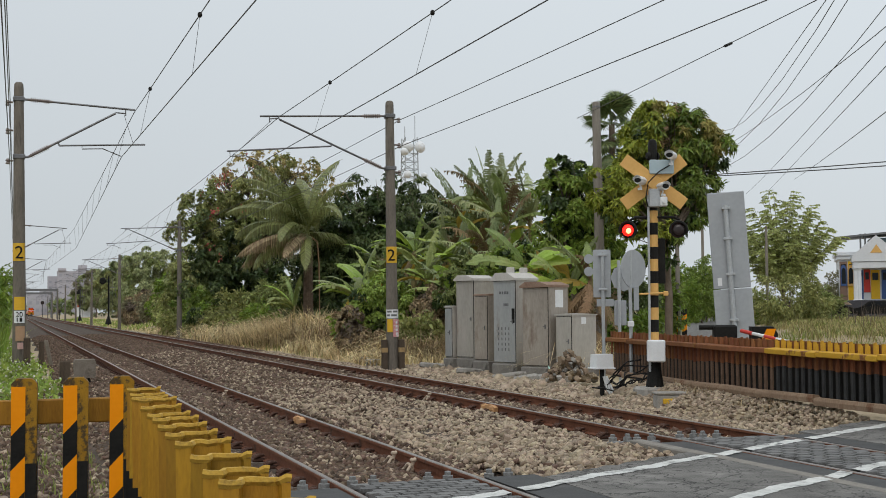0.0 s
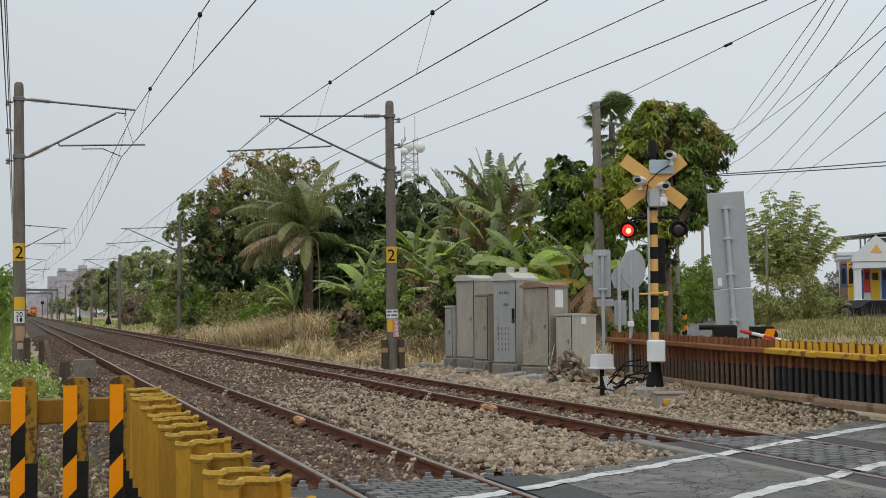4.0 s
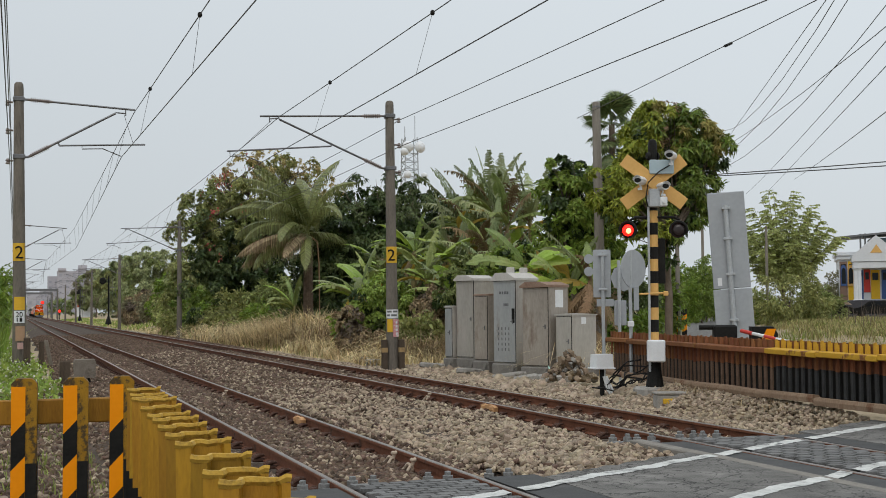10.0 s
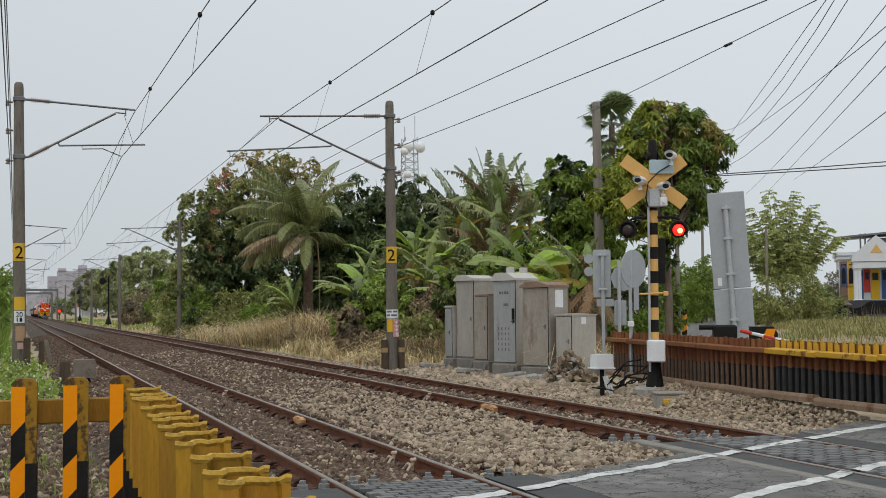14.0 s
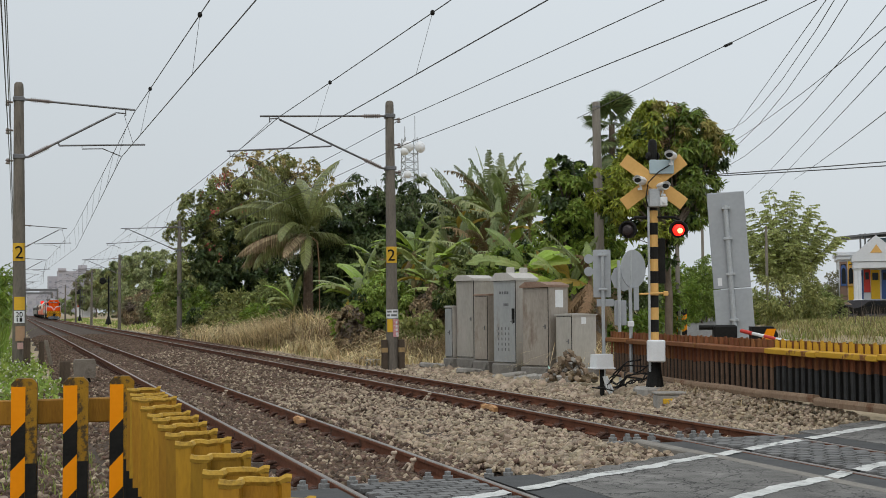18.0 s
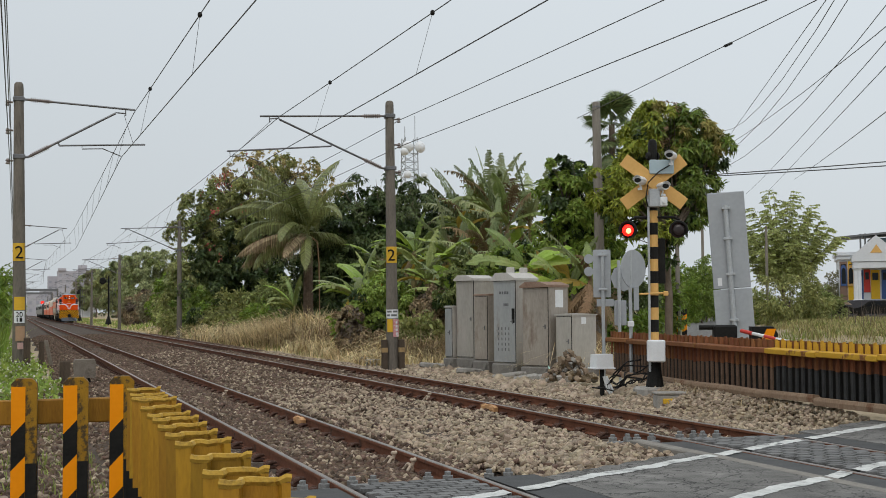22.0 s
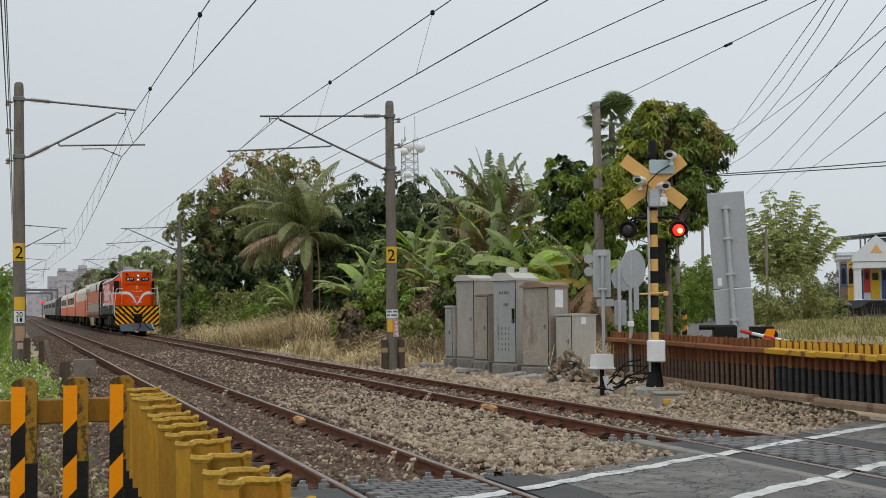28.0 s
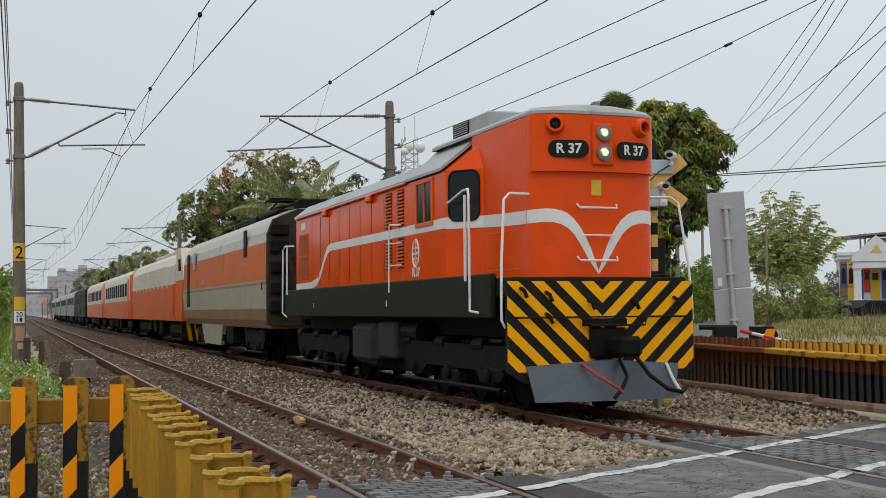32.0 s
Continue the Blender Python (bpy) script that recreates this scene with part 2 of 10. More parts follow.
    def lathe(self, prof, seg=12, m=None):
        """A turned body about z from (radius, height) pairs, under the pose m."""
        vs = [Vector((r * math.cos(2 * math.pi * k / seg), r * math.sin(2 * math.pi * k / seg), z)) for r, z in prof for k in range(seg)]
        fs = [(i * seg + k, i * seg + (k + 1) % seg, (i + 1) * seg + (k + 1) % seg, (i + 1) * seg + k) for i in range(len(prof) - 1) for k in range(seg)]
        fs += [tuple(range(seg))[::-1], tuple((len(prof) - 1) * seg + k for k in range(seg))]
        if m is not None:
            vs = [m @ p for p in vs]
        return self.add(vs, fs)

    def prism(self, outline, a0, a1, axis="y", m=None):
        """An outline extruded along an axis: in (x, z) for y, (y, z) for x, (x, y) for z."""
        n = len(outline)
        put = {"y": lambda p, a: (p[0], a, p[1]), "x": lambda p, a: (a, p[0], p[1]), "z": lambda p, a: (p[0], p[1], a)}[axis]
        vs = [Vector(put(p, a)) for a in (a0, a1) for p in outline]
        fs = [(i, (i + 1) % n, n + (i + 1) % n, n + i) for i in range(n)] + [tuple(range(n))[::-1], tuple(range(n, 2 * n))]
        if m is not None:
            vs = [m @ p for p in vs]
        return self.add(vs, fs)

    def mesh(self, name, material, smooth=False):
        me = bpy.data.meshes.new(name)
        me.from_pydata(self.v, [], self.f)
        bm = bmesh.new()
        bm.from_mesh(me)
        bmesh.ops.recalc_face_normals(bm, faces=bm.faces)
        bm.to_mesh(me)
        bm.free()
        me.materials.append(material)
        if smooth:
            me.shade_smooth()
            me.set_sharp_from_angle(angle=radians(40))
        return me


def part(name, shape, material, parent=None, label="", m=None, smooth=False):
    """One mesh object, under a thing or a part."""
    ob = new(name, shape if isinstance(shape, bpy.types.Mesh) else shape.mesh(name, material, smooth))
    if parent is not None:
        ob.parent = parent
    if m is not None:
        ob.matrix_basis = m
    return tagged(ob, label)


def thing(name, label, category, m=None, group="", kind=""):
    ob = new(name)
    if m is not None:
        ob.matrix_basis = m
    return tagged(ob, label, category, group, kind)


def setting(name, shape, material, label, category, smooth=False):
    return tagged(part(name, shape, material, smooth=smooth), label, category, kind="structure")


def np_mesh(name, verts, faces, material):
    """A mesh from whole arrays of vertices and equal-sized faces."""
    me = bpy.data.meshes.new(name)
    k = faces.shape[1]
    me.vertices.add(len(verts))
    me.vertices.foreach_set("co", verts.astype(np.float32).ravel())
    me.loops.add(faces.size)
    me.loops.foreach_set("vertex_index", faces.astype(np.int32).ravel())
    me.polygons.add(len(faces))
    me.polygons.foreach_set("loop_start", np.arange(0, faces.size, k, dtype=np.int32))
    me.update(calc_edges=True)
    me.validate()
    me.materials.append(material)
    return me


def smoothstep(t):
    t = np.clip(t, 0.0, 1.0)
    return t * t * (3 - 2 * t)
# ---- ground, ballast, crossing ----
ROAD = [(-14.0, -2.0), (-2.0, 5.2), (3.0, 7.6), (7.0, 9.2), (11.0, 10.6), (14.2, 14.2), (20.6, 30.0), (28.0, 45.4), (39.8, 64.6), (58.4, 96.2), (90.0, 150.0), (150.0, 252.0)]


def road_distance(x, y):
    """Distance from the middle line of the lane."""
    best = np.full(np.shape(x), 1e9)
    for (ax, ay), (bx, by) in zip(ROAD[2:], ROAD[3:]):
        dx, dy = bx - ax, by - ay
        t = np.clip(((x - ax) * dx + (y - ay) * dy) / (dx * dx + dy * dy), 0, 1)
        best = np.minimum(best, np.hypot(x - ax - t * dx, y - ay - t * dy))
    return best


def ground_z(x, y):
    """Height of the ground sheet: flat by the line, a low bank behind the ditch, level with the lane beside it."""
    x, y = np.asarray(x, float), np.asarray(y, float)
    z = -0.36 + 0.62 * smoothstep((x - 10.8) / 4.5) * smoothstep((y - 33) / 9) + (0.1 + 0.14 * (1 - smoothstep((y - 19) / 4))) * smoothstep((x - 9.3) / 1.2) * (1 - smoothstep((y - 33) / 9))
    z = z + 0.05 * np.sin(x * 0.9 + 1.3 * np.sin(y * 0.31)) * smoothstep((x - 10) / 2) + 0.04 * np.sin(y * 0.7 + x * 0.4)
    z = z + 0.25 * smoothstep((x - 9.0) / 0.8) * (1 - smoothstep((y - 18.0) / 2.5)) * smoothstep((y - 9.0) / 2.0)
    near = 1 - smoothstep((road_distance(x, y) - 2.2) / 2.5)
    near = near * smoothstep((x - 9.5) / 1.0)
    return z * (1 - near) + (-0.07) * near


gx = np.unique(np.concatenate([-np.geomspace(4, 3000, 26), np.arange(-4, 24, 0.4), np.arange(24, 84, 1.0), np.geomspace(84, 3000, 24)]))
gy = np.unique(np.concatenate([-np.geomspace(4, 3000, 22), np.arange(-4, 90, 0.6), np.arange(90, 140, 1.0), np.geomspace(140, 3500, 34)]))
GX, GY = np.meshgrid(gx, gy)
GZ = ground_z(GX, GY)
nx, ny = len(gx), len(gy)
ii = (np.arange(ny - 1)[:, None] * nx + np.arange(nx - 1)[None, :]).ravel()
ground = tagged(new("ground", np_mesh("ground", np.stack([GX, GY, GZ], -1).reshape(-1, 3), np.stack([ii, ii + 1, ii + nx + 1, ii + nx], 1), M_GROUND)),
                "dry brown earth with patches of grass", "ground", kind="structure")


def bed_z(x):
    """Height of the ballast bed across both tracks."""
    x = np.asarray(x, float)
    z = np.full(x.shape, -0.13)
    for c in (TRACK_NEAR, TRACK_FAR):
        z = np.where(np.abs(x - c) < 0.85, -0.19, z)
    z = np.where(x < 1.5, -0.13 - 0.26 * np.clip((1.5 - x) / 0.7, 0, 1), z)
    return np.where(x > 8.5, -0.13 - 0.26 * np.clip((x - 8.5) / 0.9, 0, 1), z)


bx = np.array([0.7, 0.9, 1.2, 1.5, 1.9, 2.15, 2.3, 3.6, 3.75, 4.2, 4.9, 5.7, 6.2, 6.35, 7.65, 7.8, 8.2, 8.5, 8.8, 9.1, 9.5])
by = np.concatenate([np.arange(-30, 60, 2.0), np.geomspace(60, 1600, 30)])
BX, BY = np.meshgrid(bx, by)
BZ = bed_z(BX)
BZ[:, 0] = BZ[:, -1] = -0.5
nb = len(bx)
ii = (np.arange(len(by) - 1)[:, None] * nb + np.arange(nb - 1)[None, :]).ravel()
ballast = tagged(new("ballast", np_mesh("ballast", np.stack([BX, BY, BZ], -1).reshape(-1, 3), np.stack([ii, ii + 1, ii + nb + 1, ii + nb], 1), M_BALLAST)),
                 "grey-brown crushed stone track bed", "ballast", kind="structure")


# lane beyond the crossing
def ribbon(line, half, z, thick):
    """A slab along a line; z may differ from point to point."""
    s = Shape()
    pts = [Vector((*p, 0)) for p in line]
    left, right = [], []
    for i, p in enumerate(pts):
        d = (pts[min(i + 1, len(pts) - 1)] - pts[max(i - 1, 0)]).normalized()
        nrm = Vector((-d.y, d.x, 0))
        left.append(p + nrm * half)
        right.append(p - nrm * half)
    vs = [(*q.xy, z) for q in left] + [(*q.xy, z) for q in right] + [(*q.xy, z - thick) for q in left] + [(*q.xy, z - thick) for q in right]
    n = len(pts)
    fs = []
    for i in range(n - 1):
        fs += [(i, i + 1, n + i + 1, n + i), (i, 2 * n + i, 2 * n + i + 1, i + 1), (n + i, n + i + 1, 3 * n + i + 1, 3 * n + i)]
    return s.add(vs, fs)


road = setting("road", ribbon([(9.75, 9.7)] + ROAD[4:], 1.7, -0.02, 0.12), M_ASPHALT, "grey asphalt country lane leading away", "road")

# crossing slab: its far edge runs slantwise over the tracks


def white_y(x):
    return 8.73 + (x - 3.92) * 0.5285


crossing = thing("pavement", "grey asphalt level crossing over both tracks", "level crossing", kind="structure")


def slab(x0, x1, top, material, name, edge=0.34, back=-9.0, z=0.0):
    s = Shape()
    rnd = random.Random(int(x0 * 100))
    n = max(int((x1 - x0) / 0.12), 2)
    xs = [x0 + (x1 - x0) * i / n for i in range(n + 1)]
    far = [(x, (white_y(x) + edge + rnd.uniform(-0.05, 0.05)) if top is None else top) for x in xs]
    s.prism([(x0, back)] + [(x1, back)] + far[::-1], z - 0.2, z, "z")
    return part(name, s, material, crossing)


g = GAUGE / 2
slab(-6.0, TRACK_NEAR - g - 0.5, None, M_ASPHALT, "asphalt", 0.5)
slab(TRACK_NEAR + g + 0.5, TRACK_FAR - g - 0.42, None, M_ASPHALT, "asphalt")
slab(TRACK_FAR + g + 0.42, 9.6, None, M_ASPHALT, "asphalt", 0.45)
for c, end in ((TRACK_NEAR, 9.3), (TRACK_FAR, 11.15)):
    for s0, s1, nm in ((c - g - 0.5, c - g - 0.06, "rubber_panel"), (c + g + 0.06, c + g + 0.5 - 0.08 * (c > 5), "rubber_panel")):
        slab(s0 + 0.004, s1 - 0.004, end - (0.0 if s0 > c else 0.15), M_RUBBER, nm, z=-0.004)
    slab(c - g + 0.1, c + g - 0.1, end, M_RUBBER, "panel_bed", z=-0.03)

# worn white edge lines
def paint_line(x0, x1, dy, half, seed):
    rnd = random.Random(seed)
    s = Shape()
    n = int((x1 - x0) / 0.05)
    lo, hi = [], []
    for i in range(n + 1):
        x = x0 + (x1 - x0) * i / n
        y = white_y(x) + dy + 0.02 * math.sin(x * 5.3 + seed) + 0.012 * math.sin(x * 13.1)
        lo.append((x, y - half + rnd.uniform(-0.014, 0.014)))
        hi.append((x, y + half + rnd.uniform(-0.014, 0.014)))
    vs = [(*p, 0.004) for p in lo] + [(*p, 0.004) for p in hi]
    s.add(vs, [(i, i + 1, n + 2 + i, n + 1 + i) for i in range(n)])
    return s


for x0, x1 in ((-3.0, 1.85), (1.92, 2.3), (2.46, 3.43), (3.57, 6.0), (6.06, 6.38), (6.53, 7.5), (7.64, 9.4)):
    part("edge_line", paint_line(x0, x1, 0, 0.085, int(x0 * 10)), M_ROADPAINT, crossing, "chipped white edge line")
for x0, x1 in ((3.57, 6.0), (6.06, 6.38), (6.53, 7.5), (7.64, 9.4)):
    part("edge_line", paint_line(x0, x1, -1.63, 0.085, int(x0 * 10) + 1), M_ROADPAINT, crossing, "chipped white edge line")


# ---- rails ----
def rail_shape(y0, y1):
    s = Shape()
    s.prism([(-0.062, -0.14), (0.062, -0.14), (0.062, -0.128), (0.012, -0.115), (0.009, -0.04), (0.032, -0.03), (0.032, -0.006), (-0.032, -0.006), (-0.032, -0.03), (-0.009, -0.04), (-0.012, -0.115), (-0.062, -0.128)], y0, y1)
    return s


for c in (TRACK_NEAR, TRACK_FAR):
    for side in (-1, 1):
        rail = part("rail", rail_shape(-30, 1600), M_RUST, m=pose(c + side * g, 0, 0))
        tagged(rail, "rusty brown steel rail with a polished head", "rail", "rails of the double track")
        part("running_surface", Shape().prism([(-0.022, -0.006), (0.022, -0.006), (0.019, 0), (-0.019, 0)], -30, 1600), M_RAILTOP, rail, "polished running surface")
# ---- sleepers with their clips ----
M_CLIP = mat("dark_rusty_clip", (0.045, 0.022, 0.015), (0.1, 0.05, 0.034), 0.8, scale=9, bump=0.2)


def make_sleeper(x):
    ob = thing("sleeper", "dark concrete sleeper bedded in crushed stone", "sleeper", group="sleepers of the tracks")
    body = Shape().prism([(-0.13, -0.34), (0.13, -0.34), (0.1, -0.145), (-0.1, -0.145)], -1.0, 1.0, "x")
    part("beam", body, M_SLEEPER, ob)
    clip = Shape()
    clip.box(-0.06, 0.06, -0.06, 0.06, -0.145, -0.11, 0.01)
    clip.box(-0.035, 0.03, -0.03, 0.03, -0.112, -0.075, 0.012)
    clip.tube([(-0.05, -0.05, -0.11), (0.0, -0.055, -0.08), (0.05, -0.03, -0.085), (0.05, 0.03, -0.085), (0.0, 0.055, -0.08), (-0.05, 0.05, -0.11)], 0.014, 6)
    me = clip.mesh("clip", M_CLIP)
    for side in (-1, 1):
        for q in (-1, 1):
            part("clip", me, None, ob, m=pose(side * g + q * 0.1, 0, 0, 0, 0, 0 if q < 0 else 180))
    ob.matrix_basis = pose(x, 9.75, 0)
    return ob


for c, first in ((TRACK_NEAR, 9.75), (TRACK_FAR, 11.55)):
    base = make_sleeper(c)
    base.matrix_basis = pose(c, first, 0)
    for i in range(1, 72):
        copy_thing(base, pose(c, first + 0.61 * i, 0))


# ---- catenary poles ----
def cantilever(ob, side):
    """The swinging bracket of a pole; side +1 reaches to the pole's +x."""
    k = side

    def insulator(a, b, name):
        s = Shape()
        a, b = Vector(a), Vector(b)
        m = Matrix.Translation(a) @ (b - a).to_track_quat("Z", "Y").to_matrix().to_4x4()
        L = (b - a).length
        prof = [(0.03, 0)]
        n = 9
        for i in range(n):
            z = L * (0.1 + 0.8 * i / n)
            prof += [(0.032, z), (0.062, z + L * 0.02), (0.062, z + L * 0.035), (0.032, z + L * 0.055)]
        prof += [(0.032, L * 0.95), (0.03, L)]
        s.lathe(prof, 10, m)
        part(name, s, M_PORC, ob, "ribbed porcelain insulator", smooth=False)
    if k > 0:
        tip, knee, reg, arm = (2.8, 6.46), (2.32, 6.36), ((0.95, 5.5), (3.05, 5.58)), ((1.5, 5.54), (1.5, 5.43), (2.0, 5.45), (2.44, 5.27))
    else:
        tip, knee, reg, arm = (3.56, 6.5), (3.06, 6.44), ((1.65, 5.76), (4.44, 5.55)), ((4.36, 5.55), (4.36, 5.42), (3.95, 5.44), (3.55, 5.28))
    root, foot = Vector((k * 0.22, 0, 6.63)), Vector((k * 0.22, 0, 5.2))
    end, bend = Vector((k * tip[0], 0, tip[1])), Vector((k * knee[0], 0, knee[1]))
    t_in, d_in = root.lerp(end, 0.58 / (end - root).length), foot.lerp(bend, 0.62 / (bend - foot).length)
    insulator(root, t_in, "insulator")
    part("top_tube", Shape().tube([t_in, end], 0.026), M_STEEL, ob)
    insulator(foot, d_in, "insulator")
    part("diagonal_tube", Shape().tube([d_in, bend], 0.028), M_STEEL, ob)
    part("registration_tube", Shape().tube([(k * x_, 0, z_) for x_, z_ in reg], 0.022), M_STEEL, ob)
    part("registration_hook", Shape().tube([(k * reg[0][0], 0, reg[0][1]), (k * (reg[0][0] - 0.02), 0, reg[0][1] + 0.09)], 0.02, 6), M_STEEL, ob)
    part("steady_arm", Shape().tube([(k * x_, 0, z_) for x_, z_ in arm], 0.015, 6), M_STEEL, ob)
    part("saddle", Shape().tube([(k * knee[0], 0, knee[1] + 0.02), (k * (knee[0] + 0.25), 0, knee[1] + 0.0)], 0.018, 6).tube([(k * (knee[0] + 0.25), 0, tip[1]), (k * (knee[0] + 0.25), 0, tip[1] - 0.16)], 0.016, 6), M_STEEL, ob, "messenger wire saddle")
    part("bracket", Shape().box(-0.135, 0.135, -0.13, 0.13, 6.57, 6.69, 0.02).tube([(k * 0.1, 0, 6.63), (k * 0.23, 0, 6.63)], 0.03), M_STEEL, ob)
    part("bracket", Shape().box(-0.145, 0.145, -0.14, 0.14, 5.14, 5.26, 0.02).tube([(k * 0.1, 0, 5.2), (k * 0.23, 0, 5.2)], 0.03), M_STEEL, ob)
    part("stay_wire", Shape().tube([(k * (knee[0] + 0.2), 0, tip[1] - 0.1), (k * (reg[1][0] - 0.3), 0, reg[1][1] + 0.02)], 0.006, 4), M_WIRE, ob)


def mast_r(z):
    """Radius of a pole at a height."""
    return 0.168 - 0.0078 * z


def make_pole(side):
    ob = thing("catenary_pole", "grey-brown round concrete catenary pole with a bracket arm", "catenary pole", group="catenary poles along the line")
    part("mast", Shape().lathe([(mast_r(-0.4), -0.4), (mast_r(2.0), 2.0), (mast_r(6.9), 6.9), (0.108, 7.0), (0.075, 7.05)], 20), M_POLE, ob, smooth=True)
    cantilever(ob, side)
    for z in (6.55, 5.85, 5.1):
        part("wire_bracket", Shape().tube([(-side * 0.13, 0, z), (-side * 0.26, 0, z)], 0.025, 6).lathe([(0.03, -0.07), (0.06, -0.05), (0.03, 0.0), (0.06, 0.02), (0.03, 0.07)], 8, pose(-side * 0.26, 0, z - 0.02)), M_PORC, ob)
    return ob


pole_a, pole_b = make_pole(1), make_pole(-1)
POLE_Y = [32.0, 78.0, 125.0, 172.0, 218.0, 265.0, 312.0, 360.0, 410.0]
AX, BXP = 0.1, 9.65
pole_a.matrix_basis, pole_b.matrix_basis = pose(AX, POLE_Y[0], 0, 0, -0.6, 0), pose(BXP, POLE_Y[0], 0, 0, -0.4, 0)
for y in POLE_Y[1:]:
    copy_thing(pole_a, pose(AX, y, 0))
    copy_thing(pole_b, pose(BXP, y, 0))

M_BOX_TAN = mat("faded_tan_paint", (0.3, 0.2, 0.09), (0.4, 0.28, 0.14), 0.8, scale=6, bump=0.1, stain=(0.12, 0.085, 0.05), amount=0.5)


# plates and notices on the two nearest poles
def pole_plates(parent, z_plate, side):
    """A yellow plate with a 2, a smaller yellow plate and paper notices, on the camera's side of the mast."""
    def wrap(name, z0, z1, r, a0, a1, material, label):
        s = Shape()
        r = r - 0.182 + mast_r(z0)
        n = 8
        ang = [radians(a0 + (a1 - a0) * i / n) for i in range(n + 1)]
        vs = [(q * math.cos(a), q * math.sin(a), z) for q in (r, r + 0.004) for z in (z0, z1) for a in ang]
        k = n + 1
        fs = []
        for i in range(n):
            fs += [(2 * k + i, 2 * k + i + 1, 3 * k + i + 1, 3 * k + i), (i, k + i, k + i + 1, i + 1), (k + i, 3 * k + i, 3 * k + i + 1, k + i + 1), (i, i + 1, 2 * k + i + 1, 2 * k + i)]
        fs += [(0, 2 * k, 3 * k, k), (n, k + n, 3 * k + n, 2 * k + n)]
        return part(name, s.add(vs, fs), material, parent, label)
    wrap("number_plate", z_plate, z_plate + 0.44, 0.186, 195, 325, M_PLATE_YELLOW, "yellow plate with the numeral 2")
    curve = bpy.data.curves.new("numeral", "FONT")
    curve.body, curve.size, curve.extrude, curve.align_x = "2", 0.44, 0.002, "CENTER"
    t = new("numeral", curve)
    t.data.materials.append(M_BLACK)
    t.parent = parent
    a = math.atan2(-32, -9.6 if side < 0 else 0.0)
    t.matrix_basis = Matrix.Translation(((mast_r(z_plate) + 0.014) * math.cos(a), (mast_r(z_plate) + 0.014) * math.sin(a), z_plate + 0.06)) @ pose(0, 0, 0, 90, 0, math.degrees(a) + 90)
    return wrap


wrap = pole_plates(pole_a, 2.62, 1)
wrap("plate", 1.42, 1.74, 0.19, 225, 320, M_PLATE_YELLOW, "worn yellow plate")
wrap("notice", 1.1, 1.4, 0.192, 225, 315, M_WHITE, "white paper notice with unreadable text")
wrap("notice", 0.66, 1.02, 0.194, 240, 315, mat("tan_notice", (0.36, 0.22, 0.13), (0.45, 0.29, 0.18), 0.8, scale=6, bump=0, stain=(0.25, 0.17, 0.12), amount=0.4), "tan weathered notice")
wrap("label", 0.46, 0.62, 0.195, 255, 300, mat("faded_pink_label", (0.5, 0.3, 0.26), (0.6, 0.4, 0.36), 0.7, bump=0), "small faded pink label")
for z0, a0, a1 in ((1.13, 250, 258), (1.13, 272, 292)):
    wrap("text_bar", z0, z0 + 0.1, 0.197, a0, a1, M_BLACK, "dark bar of unreadable writing")
num = bpy.data.curves.new("numeral", "FONT")
num.body, num.size, num.extrude, num.align_x = "20", 0.17, 0.002, "CENTER"
digits = new("numeral", num)
num.materials.append(M_BLACK)
digits.parent = pole_a
digits.matrix_basis = Matrix.Translation((0.0, -mast_r(1.25) - 0.018, 1.25)) @ pose(0, 0, 0, 90, 0, 0)
wrap = pole_plates(pole_b, 2.62, -1)
wrap("notice", 1.12, 1.36, 0.192, 190, 330, M_WHITE, "white paper notice with unreadable text")
wrap("notice", 0.62, 1.1, 0.196, 262, 330, mat("pink_notice", (0.5, 0.2, 0.22), (0.62, 0.3, 0.3), 0.7, scale=14, bump=0, stain=(0.7, 0.68, 0.66), amount=0.6), "pink printed notice")
wrap("notice", 0.75, 1.1, 0.194, 205, 258, M_PLATE_YELLOW, "yellow notice")
for z0, a0, a1 in ((1.28, 205, 250), (1.28, 262, 310), (1.18, 205, 235), (1.18, 245, 300)):
    wrap("text_bar", z0, z0 + 0.05, 0.197, a0, a1, M_STEEL, "grey bar of unreadable writing")
for i in range(4):
    wrap("text_bar", 0.68 + 0.1 * i, 0.74 + 0.1 * i, 0.201, 285, 305, M_WHITE, "white bar of unreadable writing")
for a in (200, 318):
    x, y = 0.27 * math.cos(radians(a)), 0.27 * math.sin(radians(a))
    part("guard_post", Shape().box(x - 0.075, x + 0.075, y - 0.06, y + 0.06, -0.4, 0.55, 0.01), M_WOOD_DARK, pole_b, "short dark post beside the mast")
    part("band", Shape().box(x - 0.078, x + 0.078, y - 0.063, y + 0.063, 0.2, 0.34, 0.01), M_BOX_TAN, pole_b, "faded tan band")


# ---- overhead wires ----
def hang(a, b, sag, n=14):
    a, b = Vector(a), Vector(b)
    return [a.lerp(b, i / n) - Vector((0, 0, 4 * sag * (i / n) * (1 - i / n))) for i in range(n + 1)]


